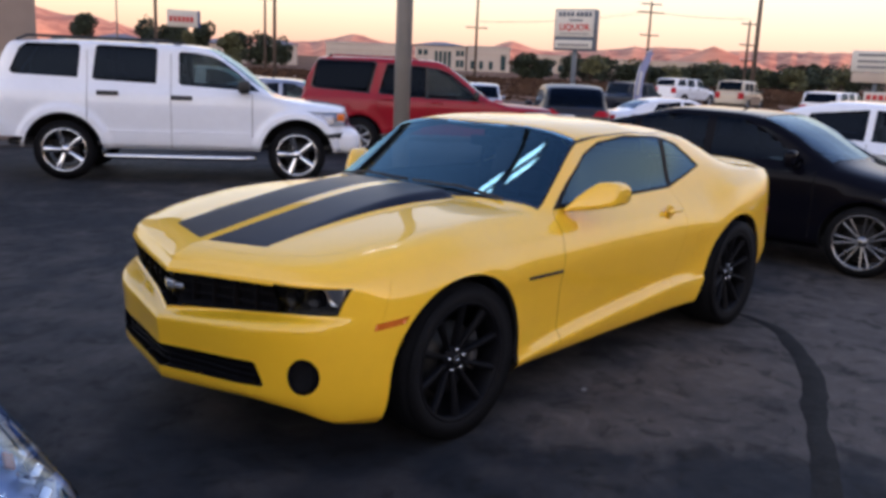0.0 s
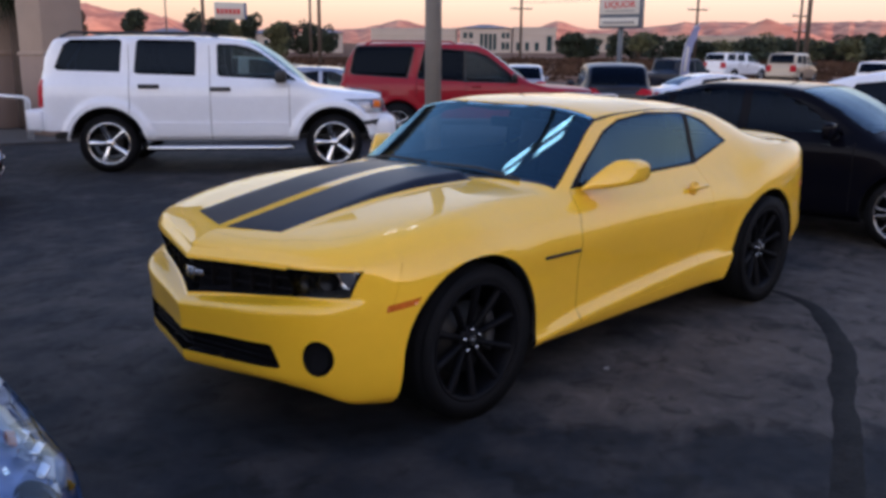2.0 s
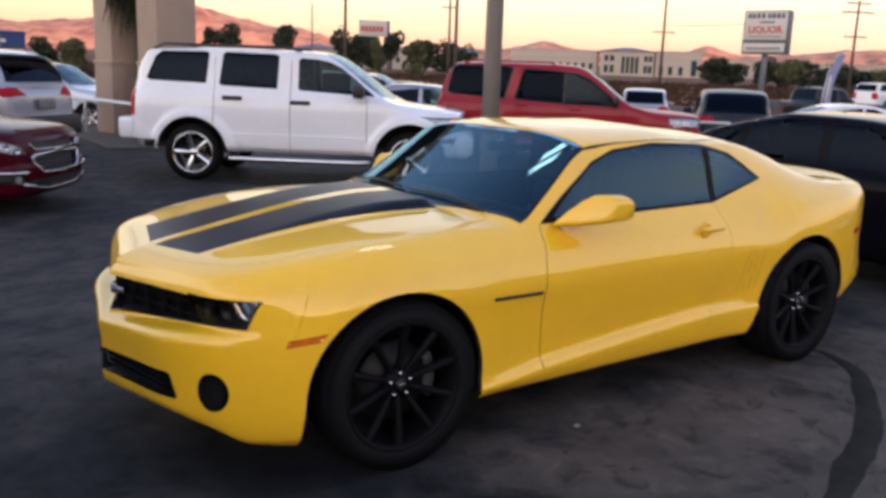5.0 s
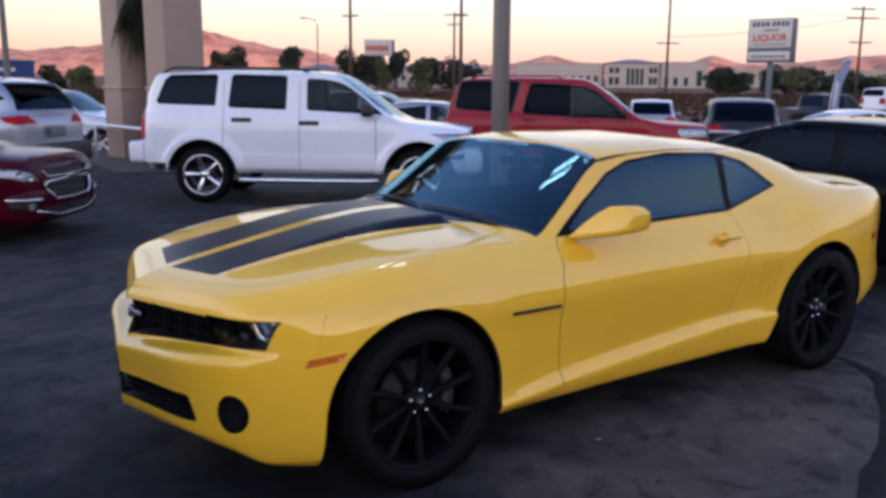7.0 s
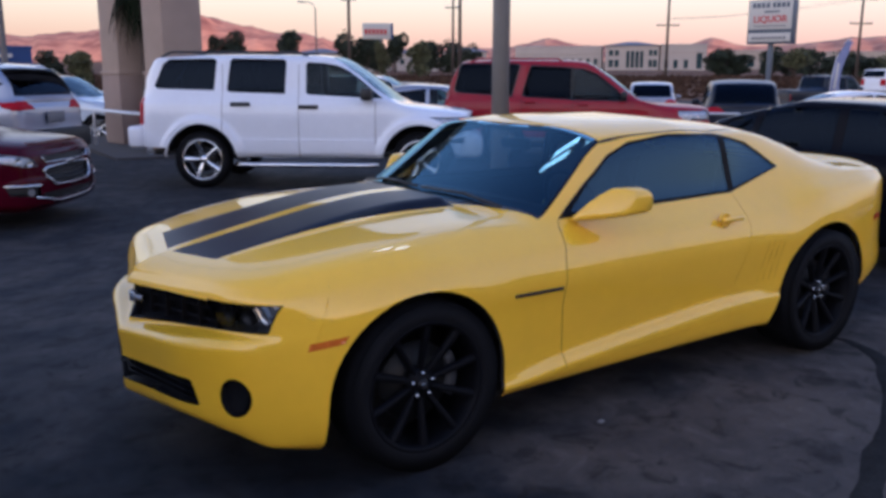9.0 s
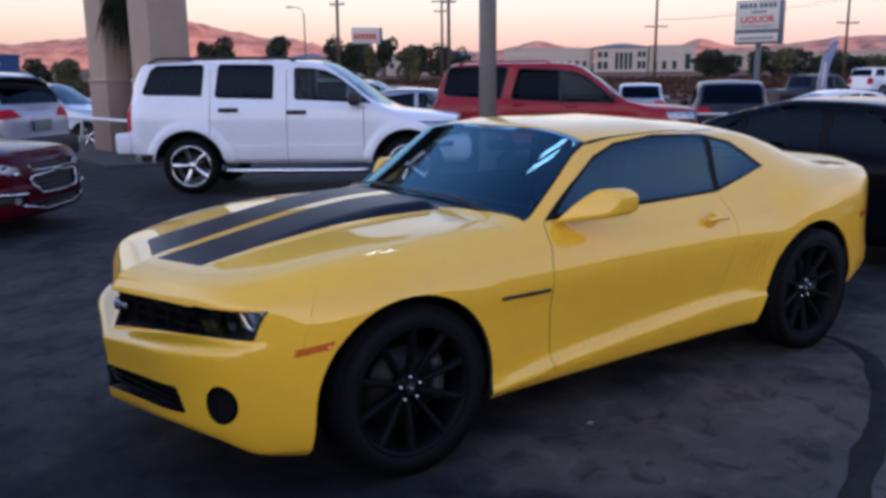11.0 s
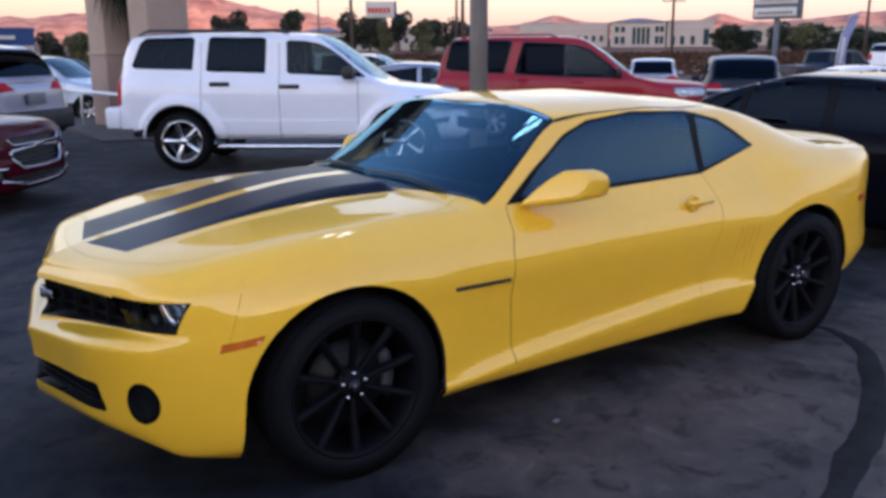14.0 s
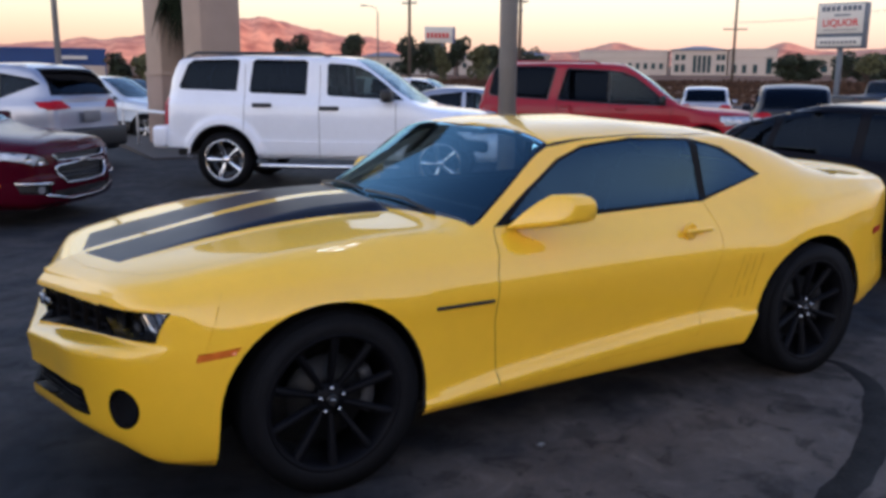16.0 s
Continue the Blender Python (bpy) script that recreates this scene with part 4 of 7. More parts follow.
    for s in (1, -1):
        skin(sh, "fog_recess", ["fog"], [M_RUBBER], car, (s,), 0.03, True)
        skin(sh, "headlamp_housing", ["lamp"], [M_GLOSSBLACK], car, (s,), 0.05, True)
        skin(sh, "indicator", ["lamp_bright"], [M_CHROME], car, (s,), 0.018, True, "bright silver indicator reflector")
        skin(sh, "headlamp_lens", ["lamp", "lamp_bright"], [M_CLEAR, M_CLEAR], car, (s,), 0.004)
    skin(sh, "inner_lining", ["body", "roof", "boot", "door", "fender", "hood", "stripe", "sill", "window_trim"], [M_INTERIOR] * 9, car, inset=0.022)
    coupe_details(car, sh)
    return car, sh


def coupe_details(car, sh):
    # egg-crate bars between nose lip and bumper
    def nose_x(y, z):
        best = min(((abs(p[1] - abs(y)) * 1.0 + abs(p[2] - z)), p[0]) for row in sh.side_rows[:90] for p in row)
        return best[1]

    for k in range(-5, 6):
        y = 0.105 * k
        if abs(y) < 0.54:
            x = nose_x(y, 0.71) - 0.045
            part("grille_bar", box(0.035, 0.010, 0.128, (x, y, 0.698 + 0.02 * abs(y)), 0.003), M_RIMBLACK, car)
    for z in (0.668, 0.716):
        pts = [(nose_x(y, 0.71) - 0.045, y, z) for y in np.linspace(-0.54, 0.54, 15)]
        part("grille_bar", tube(pts, 0.006, 8), M_RIMBLACK, car)
    for z in (0.365, 0.392, 0.420):
        pts = [(nose_x(y, 0.40) - 0.028, y, z) for y in np.linspace(-0.50, 0.50, 15)]
        part("lower_grille_bar", tube(pts, 0.005, 8), M_RIMBLACK, car)
    # plain emblem on the nose
    x = nose_x(0, 0.68) - 0.016
    wings = []
    for side in (1, -1):
        lie = Matrix.Rotation(radians(19 * side), 3, "Z")
        wings += [box(0.012, 0.078, 0.026, (x - 0.012, 0.036 * side, 0.690), 0.004, lie), box(0.014, 0.034, 0.046, (x - 0.002, 0.014 * side, 0.690), 0.005, lie)]
    part("emblem", join(wings), M_ALLOY, car, "plain silver nose emblem")
    for s in (1, -1):
        for (lx, ly, lz, r, mat) in ((0.655, 0.672, 0.722, 0.036, M_DARKALLOY), (0.700, 0.592, 0.716, 0.032, M_DARKALLOY)):
            bowl = turned([(r, 0.0), (r * 1.06, 0.004), (r * 0.98, 0.006), (r * 0.80, -0.028), (r * 0.45, -0.045), (0.0, -0.05)], 28)
            bmesh.ops.rotate(bowl, cent=(0, 0, 0), matrix=Matrix.Rotation(radians(-62 if ly > 0.65 else -75), 3, "Z"), verts=bowl.verts)
            bmesh.ops.translate(bowl, vec=(lx, ly, lz), verts=bowl.verts)
            if s < 0:
                bmesh.ops.scale(bowl, vec=(1, -1, 1), verts=bowl.verts)
            part("headlamp_reflector", bowl, mat, car)
        fog = turned([(0.044, 0.006), (0.048, 0.010), (0.049, 0.0), (0.036, -0.01), (0.0, -0.014)], 24)
        bmesh.ops.scale(fog, vec=(1, 1, 1.5), verts=fog.verts)
        bmesh.ops.rotate(fog, cent=(0, 0, 0), matrix=Matrix.Rotation(radians(-55), 3, "Z"), verts=fog.verts)
        bmesh.ops.translate(fog, vec=(0.716, 0.674, 0.414), verts=fog.verts)
        if s < 0:
            bmesh.ops.scale(fog, vec=(1, -1, 1), verts=fog.verts)
        part("fog_cover", fog, M_RUBBER, car)
        # door mirror
        bm = bmesh.new()
        rows = []
        for y, x0, x1, z0, z1 in ((0.828, -0.930, -0.835, 0.962, 0.976), (0.850, -0.985, -0.842, 0.962, 1.004), (0.880, -1.050, -0.856, 0.964, 1.048), (0.920, -1.100, -0.880, 0.968, 1.092), (0.955, -1.125, -0.905, 0.974, 1.118), (1.000, -1.142, -0.945, 0.984, 1.120), (1.032, -1.152, -0.978, 0.994, 1.110), (1.046, -1.157, -1.000, 1.002, 1.098), (1.052, -1.157, -1.025, 1.014, 1.080)):
            y, z1 = 0.828 + 0.92 * (y - 0.828), z1 - 0.005
            ring = []
            for k in range(20):
                a = 2 * math.pi * k / 20
                c, sn = math.cos(a), math.sin(a)
                q = lambda v: math.copysign(abs(v) ** 0.36, v)  # noqa: E731
                zz = (z0 + z1) / 2 + (z1 - z0) / 2 * q(sn)
                ring.append(((x0 + x1) / 2 + (x1 - x0) / 2 * q(c) - max(0.0, q(c)) * min(0.45 * (zz - z0), 0.5 * (x1 - x0)), y * s, zz))
            rows.append(ring + [ring[0]])
        grid_mesh(bm, rows)
        bmesh.ops.remove_doubles(bm, verts=bm.verts, dist=0.0005)
        ends = [e for e in bm.edges if e.is_boundary]
        bmesh.ops.holes_fill(bm, edges=ends, sides=30)
        bmesh.ops.recalc_face_normals(bm, faces=bm.faces)
        mirror = part("door_mirror", bm, M_YELLOW, car)
        part("mirror_stalk", box(0.06, 0.10, 0.022, (-0.905, 0.825 * s, 0.978), 0.008), M_GLOSSBLACK, mirror)
        part("mirror_glass", box(0.004, 0.13, 0.062, (-1.112, 0.945 * s, 1.045), 0.001), M_CHROME, mirror)
        # door handle: recess cup and grip
        cup = turned([(0.042, -0.012), (0.041, 0.001), (0.034, 0.002), (0.02, -0.003), (0.0, -0.004)], 24)
        if s < 0:
            bmesh.ops.rotate(cup, cent=(0, 0, 0), matrix=Matrix.Rotation(math.pi, 3, "Z"), verts=cup.verts)
        bmesh.ops.translate(cup, vec=(-1.875, 0.905 * s, 0.872), verts=cup.verts)
        handle = part("door_handle", box(0.175, 0.020, 0.024, (-1.918, 0.917 * s, 0.874), 0.009), M_YELLOW, car)
        part("handle_cup", cup, M_YELLOW, handle)
        # fender script as a plain bar
        part("fender_badge", box(0.275, 0.006, 0.016, (-0.566, 0.944 * s, 0.688), 0.003, Matrix.Rotation(radians(-1.2 * s), 3, "Z")), M_BLACK, car, "plain dark fender badge bar")
        # wheelhouse liners
        for hx in (0.03, -2.785):
            part("wheelhouse", arch_liner(hx, 0.60 * s, (0.845 if hx > -1 else 0.90) * s, 0.432, 0.365), M_RUBBER, car)
    style = {"n": 10, "hub": 0.068, "w0": 0.011, "w1": 0.019, "dish": 0.040, "face": 0.86, "turn": radians(-88), "nuts": True, "caliper": True}
    for hx, hy, width in ((0.0, 0.795, 0.25), (-2.785, 0.828, 0.27)):
        for s in (1, -1):
            wheel(car, (hx, hy * s, 0.365), s, 0.365, width, 0.276, style, M_RIMBLACK)
    # spoiler
    rows = []
    bm = bmesh.new()
    for y in np.linspace(-0.72, 0.72, 27):
        f = abs(y) / 0.72
        x0, x1, zt = -3.50 + 0.16 * f**3, -3.69 + 0.14 * f**4, 1.070 - 0.028 * f**6
        rows.append([(x0, y, 1.03), (x0 - 0.03, y, zt - 0.022), (x0 - 0.10, y, zt - 0.002), (x1 + 0.02, y, zt + 0.006), (x1, y, zt - 0.004), (x1 + 0.015, y, zt - 0.03), (x1 + 0.05, y, 1.03)])
    grid_mesh(bm, rows)
    bmesh.ops.holes_fill(bm, edges=[e for e in bm.edges if e.is_boundary], sides=12)
    bmesh.ops.recalc_face_normals(bm, faces=bm.faces)
    part("spoiler", bm, M_YELLOW, car)
    # wipers
    for pts in ([(-0.60, 0.62, 1.020), (-0.585, 0.36, 1.052), (-0.560, 0.02, 1.050)], [(-0.560, -0.02, 1.050), (-0.585, -0.36, 1.052), (-0.60, -0.62, 1.020)]):
        part("wiper", tube(pts, 0.008, 6), M_BLACK, car)
    # cabin
    part("cabin_floor", box(2.3, 1.45, 0.04, (-1.75, 0, 0.40), 0.01), M_INTERIOR, car)
    part("dashboard", prism([(-0.62, 0.90), (-0.95, 0.98), (-1.12, 0.95), (-1.12, 0.80), (-0.70, 0.70)], "y", -0.70, 0.70, 0.02), M_INTERIOR, car)
    for s in (1, -1):
        part("front_seat", join([box(0.50, 0.50, 0.16, (-1.75, 0.37 * s, 0.60), 0.05), box(0.14, 0.50, 0.58, (-2.06, 0.37 * s, 0.90), 0.055, Matrix.Rotation(radians(-16), 3, "Y")), box(0.09, 0.26, 0.16, (-2.17, 0.37 * s, 1.19), 0.04)]), M_INTERIOR, car)
        part("door_lining", box(1.2, 0.05, 0.50, (-1.45, 0.76 * s, 0.70), 0.02), M_INTERIOR, car)
    part("rear_seat", join([box(0.5, 1.2, 0.16, (-2.55, 0, 0.60), 0.05), box(0.14, 1.2, 0.45, (-2.82, 0, 0.82), 0.05)]), M_INTERIOR, car)
    ring = turned([(0.185 + 0.014 * math.cos(a), 0.014 * math.sin(a)) for a in np.linspace(0, 2 * math.pi, 11)[:-1]], 36, closed=True)
    bmesh.ops.rotate(ring, cent=(0, 0, 0), matrix=Matrix.Rotation(radians(90), 3, "Z") @ Matrix.Rotation(radians(0), 3, "X"), verts=ring.verts)
    bmesh.ops.rotate(ring, cent=(0, 0, 0), matrix=Matrix.Rotation(radians(22), 3, "Y"), verts=ring.verts)
    bmesh.ops.translate(ring, vec=(-1.28, 0.37, 0.95), verts=ring.verts)
    sw = part("steering_wheel", ring, M_INTERIOR, car)
    part("steering_boss", box(0.05, 0.30, 0.06, (-1.27, 0.37, 0.94), 0.02, None), M_INTERIOR, sw)
    part("inner_mirror", box(0.03, 0.24, 0.06, (-1.20, 0, 1.24), 0.015), M_BLACK, car)
    part("floor_pan", join([box(1.9, 1.5, 0.05, (-1.40, 0, 0.25), 0.02), box(4.0, 0.9, 0.05, (-1.45, 0, 0.27), 0.02)]), M_RUBBER, car)


build_coupe()

# ---------------------------------------------------------------- the other vehicles
STYLES = {
    "star5": {"n": 5, "hub": 0.065, "w0": 0.026, "w1": 0.050, "dish": 0.03, "face": 0.75, "dark": True},
    "multi10": {"n": 7, "pairs": (-0.17, 0.17), "hub": 0.055, "w0": 0.009, "w1": 0.012, "dish": 0.03, "face": 0.82},
    "five": {"n": 5, "hub": 0.065, "w0": 0.035, "w1": 0.045, "dish": 0.015, "face": 0.6},
    "seven": {"n": 7, "hub": 0.055, "w0": 0.018, "w1": 0.024, "dish": 0.015, "face": 0.65}}


def build_vehicle(name, place, label, category, c, group="parked cars"):
    """A parked vehicle from its main sizes. x runs forward from the front axle, y to its left."""
    car = thing(name, place, label, category, group)
    w, fo, tail, belt, zb, H = c["w"] / 2, c["fo"], -(c["wb"] + c["ro"]), c["belt"], c.get("zb", 0.24), c["h"]
    nose, cowl = c["nose"], c["cowl"]
    sq = c.get("square", 0.5)
    xs = [(fo, 0), (fo - 0.015, 0.35 * w), (fo - 0.05, 0.62 * w), (fo - 0.14 + 0.05 * sq, 0.84 * w), (fo - 0.36, (0.955 + c.get("full", 0.0)) * w), (0.05, (0.99 + 0.5 * c.get("full", 0.0)) * w), (-0.55, w), (-c["wb"] / 2, w), (-c["wb"] + 0.45, w), (-c["wb"], 0.99 * w), (tail + 0.42, 0.97 * w), (tail + 0.13, 0.90 * w), (tail + 0.03, 0.74 * w), (tail, 0.0)]
    lev = []
    for x, y in xs:
        sh_z = float(np.interp(x, [tail, tail + 0.3, c["cowl_x"], 0.0, fo - 0.25, fo], [c.get("tail_belt", belt), belt, belt - 0.02, (nose + cowl) / 2 - 0.03, nose - 0.02, nose - 0.03]))
        inner = 0.075 if x > c["cowl_x"] else 0.045
        if x > fo - 0.2 or x < tail + 0.2:
            lev.append([(zb, 0.08), (zb + 0.07, 0.015), (zb + 0.22, 0.0), (zb + 0.32, 0.006), (0.60 * sh_z + 0.05, 0.022), (0.80 * sh_z, 0.03), (0.93 * sh_z, 0.045), (sh_z, 0.085)])
        else:
            lev.append([(zb, 0.09), (zb + 0.07, 0.02), (zb + 0.20, 0.006), (zb + 0.28, 0.010), (0.62 * sh_z, 0.008), (0.80 * sh_z, 0.0), (0.93 * sh_z, 0.015), (sh_z, inner)])
    tr = c.get("tumble", 0.80)
    hood = lambda x, z: (x, z, 0.93, 0.40, 0.65, 0.82, 0.95)  # noqa: E731
    cx, wt = c["cowl_x"], c["ws_top"]
    up = [hood(fo, nose - 0.01), hood(fo - 0.25, nose + 0.35 * (cowl - nose)), hood(0.0, nose + 0.75 * (cowl - nose)), hood(cx, cowl)]
    up += [(cx - 0.2 * (cx - wt), cowl + 0.24 * (H - cowl), 0.97, 0.10, 0.92, 0.42, 0.88), (cx - 0.6 * (cx - wt), cowl + 0.68 * (H - cowl), 0.97, 0.10, 0.88, 0.76, 0.94), (wt, H - 0.035, 0.97, 0.09, tr + 0.02, 0.92, 0.98), (wt - 0.35, H - 0.008, 0.97, 0.085, tr, 0.93, 0.985)]
    rr, rb, rz = c["roof_rear"], c["rear_base"], c["rear_z"]
    up += [((wt - 0.35 + rr) / 2, H, 0.97, 0.085, tr, 0.93, 0.985), (rr, H - c.get("roof_drop", 0.05), 0.97, 0.085, tr, 0.92, 0.98), (rb + 0.4 * (rr - rb), rz + 0.55 * (H - 0.05 - rz), 0.96, 0.10, tr, 0.88, 0.97), (rb, rz, 0.94, 0.3, 0.8, 0.85, 0.97), (tail + 0.02, c.get("deck_end", rz - 0.04), 0.93, 0.4, 0.8, 0.9, 0.98)]
    up = sorted(up, key=lambda r: -r[0])
    flat = []
    for r in up:
        if not flat or flat[-1][0] - r[0] > 0.004:
            flat.append(r)
    hubs = (0.0, -c["wb"])
    R, ra = c["wr"], c["wr"] + c.get("gap", 0.055)

    def flare(side):
        out = side.copy()
        for hx in hubs:
            r = np.hypot(side[..., 0] - hx, side[..., 2] - R)
            if c.get("band"):
                rise = np.clip((ra + c["band"] + 0.035 - r) / 0.05, 0, 1)
                out[..., 1] += c["flare"] * rise * rise * (3 - 2 * rise) * (side[..., 1] > 0.6 * w)
            else:
                out[..., 1] += c.get("flare", 0.012) * np.exp(-(((r - ra - 0.03) / 0.06) ** 2)) * (side[..., 1] > 0.6 * w)
        return out

    sh = Shell(xs, lev, flat, nu=c.get("nu", 96), nz=c.get("nz", 22), ny=20, adjust=flare)
    out_side = lambda q, n: q.y > 0.55 * w  # noqa: E731
    for hx in hubs:
        sh.circle("arch", hx, R, ra, "xz", lambda q, n: q.y > 0.55 * w and q.z < R + ra + 0.02, 30)
        sh.cut("arch", [(hx - ra * 0.9, -0.1), (hx + ra * 0.9, -0.1), (hx + ra * 0.97, R * 0.8), (hx - ra * 0.97, R * 0.8)], "xz", out_side)
    wy = 0.72 * w
    sh.cut("windscreen", [(cx - 0.03, -0.05), (cx - 0.06, 0.6 * wy), (cx - 0.13, wy * 1.12), (wt + 0.02, wy * 1.02), (wt + 0.03, 0.5 * wy), (wt + 0.035, -0.05)], "xy", lambda q, n: q.z > cowl - 0.02)
    if c.get("rear_glass", True):
        a, b = rr - 0.35 * (rr - rb) * 0.4, rb + 0.1 * (rr - rb)
        sh.cut("rear_window", [(-wy * 1.02, c["rear_z"] + 0.05), (wy * 1.02, c["rear_z"] + 0.05), (wy * 0.92, H - 0.10), (-wy * 0.92, H - 0.10)], "yz", lambda q, n: q.x < rr + 0.02 and n.x < -0.2)
    high = lambda q, n: q.y > 0.5 * w and q.z > belt - 0.06 and n.y > 0.25  # noqa: E731
    for k, poly in enumerate(c["windows"]):
        if c.get("trim"):
            mid = np.mean(poly, axis=0)
            sh.cut("trim", [tuple(mid + (np.array(p) - mid) * np.array([1.05, 1.10])) for p in poly], "xz", high, ["body"])
        sh.cut(f"window{k}", poly, "xz", high, ["body", "trim"] if c.get("trim") else ["body"])
    for xg, z0, z1 in c.get("gaps", ()):
        sh.cut("gap" if xg == c["gaps"][0][0] else f"gap{xg}", [(xg - 0.004, z0), (xg + 0.004, z0), (xg + 0.004, z1), (xg - 0.004, z1)], "xz", out_side, ["body"])
    if c.get("cladding"):
        sh.cut("cladding", [(fo + 0.1, 0), (tail - 0.1, 0), (tail - 0.1, c["cladding"]), (fo + 0.1, c["cladding"])], "xz", None, ["body"])
    for poly in c.get("drops", ()):
        sh.cut("arch", poly, "xz", None, ["body"])
    for k, poly in enumerate(c.get("lines_top", ())):
        sh.cut("bonnet_line", poly, "xy", lambda q, n: q.z > c["nose"] - 0.26, ["body"])
    ahead = lambda q, n: q.x > fo - c.get("lamp_wrap", 0.75)  # noqa: E731
    behind = lambda q, n: q.x < tail + c.get("tail_wrap", 0.16)  # noqa: E731
    for poly in c.get("lamps", ()):
        sh.cut("lamp", poly, "yz", ahead, ["body"])
    for poly in c.get("grilles", ()):
        sh.cut("grille", poly, "yz", ahead, ["body"])
    for poly in c.get("tails", ()):
        sh.cut("tail", poly, "yz", behind, ["body", "cladding"])
    for poly in c.get("lamps_top", ()):
        sh.cut("lamp", poly, "xy", lambda q, n: q.z > c["nose"] - 0.26, ["body"])
    for poly in c.get("lamps_side", ()):
        sh.cut("lamp", poly, "xz", out_side, ["body"])
    for poly in c.get("tails_side", ()):
        sh.cut("tail", poly, "xz", out_side, ["body"])
    pm = c["paint"]
    skin(sh, "body", ["body"], [pm], car)
    if c.get("cladding"):
        skin(sh, "lower_cladding", ["cladding"], [c.get("cladding_mat", M_BLACK)], car)
    for xg, *_ in c.get("gaps", ()):
        for s in (1, -1):
            skin(sh, "panel_gap", ["gap" if xg == c["gaps"][0][0] else f"gap{xg}"], [M_SEAM], car, (s,), 0.008, True)
    skin(sh, "bonnet_gap", ["bonnet_line"], [M_SEAM], car, inset=0.006, lip=True)
    skin(sh, "windscreen", ["windscreen"], [M_CARGLASS], car, inset=0.006, lip=True)
    skin(sh, "rear_window", ["rear_window"], [M_TINT], car, inset=0.006, lip=True)
    for s in (1, -1):
        for k in range(len(c["windows"])):
            skin(sh, "side_window", [f"window{k}"], [c.get("glass", M_TINT) if k else c.get("front_glass", M_DOORGLASS)], car, (s,), 0.008, True)
        skin(sh, "window_trim", ["trim"], [c.get("trim") or M_BLACK], car, (s,), -0.003, True)
        skin(sh, "headlamp", ["lamp"], [c.get("bowl", M_LAMPBOWL)], car, (s,), c.get("lamp_depth", 0.03), True)
        if c.get("lens", True):
            skin(sh, "headlamp_lens", ["lamp"], [c.get("lens_mat", M_CLEAR)], car, (s,), -0.003)
        skin(sh, "tail_lamp", ["tail"], [M_RED], car, (s,), -0.008, True, "red tail lamp")
    skin(sh, "grille", ["grille"], [M_BLACK], car, inset=0.03, lip=True)
    skin(sh, "inner_lining", ["body"], [M_INTERIOR], car, inset=0.03)
    # running gear
    st = STYLES[c["rim"]]
    for hx in hubs:
        for s in (1, -1):
            wheel(car, (hx, (w - 0.125) * s, R), s, R, 0.22, c["rim_r"], st, c.get("rim_mat", M_ALLOY))
            part("wheelhouse", arch_liner(hx, (w - 0.36) * s, (w - 0.03) * s, ra + 0.01, R, c.get("liner_turn", 15)), M_BLACK, car)
    part("floor_pan", box(fo - tail - 0.5, 2 * w - 0.35, 0.08, ((fo + tail) / 2, 0, zb + 0.05), 0.02), M_BLACK, car)
    # seats and dash behind the glass
    part("dashboard", box(0.45, 2 * w - 0.35, 0.20, (cx - 0.35, 0, belt - 0.12), 0.04), M_INTERIOR, car)
    for s in (1, -1):
        for sx in (cx - 1.25, cx - 2.1):
            if sx - 0.2 > rb:
                part("seat", join([box(0.45, 0.48, 0.16, (sx + 0.2, 0.36 * s, belt - 0.42), 0.05), box(0.13, 0.48, 0.58, (sx - 0.08, 0.36 * s, belt - 0.10), 0.05, Matrix.Rotation(radians(-14), 3, "Y")), box(0.08, 0.25, 0.16, (sx - 0.16, 0.36 * s, belt + 0.26), 0.03)]), M_INTERIOR, car)
        # door mirrors
        mx = cx - 0.42
        out = c.get("mirror_out", 0.08)
        m = part("door_mirror", box(*c.get("mirror_size", (0.10, 0.20, 0.15)), (mx, (w + out) * s, belt + 0.07), 0.035), c.get("mirror_mat", pm), car)
        part("mirror_foot", box(0.06, 0.12, 0.04, (mx + 0.01, (w + out - 0.12) * s, belt + 0.01), 0.012), M_BLACK, m)
        for hx, hz in c.get("handles", ()):
            part("door_handle", box(0.21 * c.get("grip", 1.0), 0.035, 0.045 * c.get("grip", 1.0), (hx, (w - 0.004) * s, hz), 0.012), c.get("handle_mat", pm), car)
    return car, sh


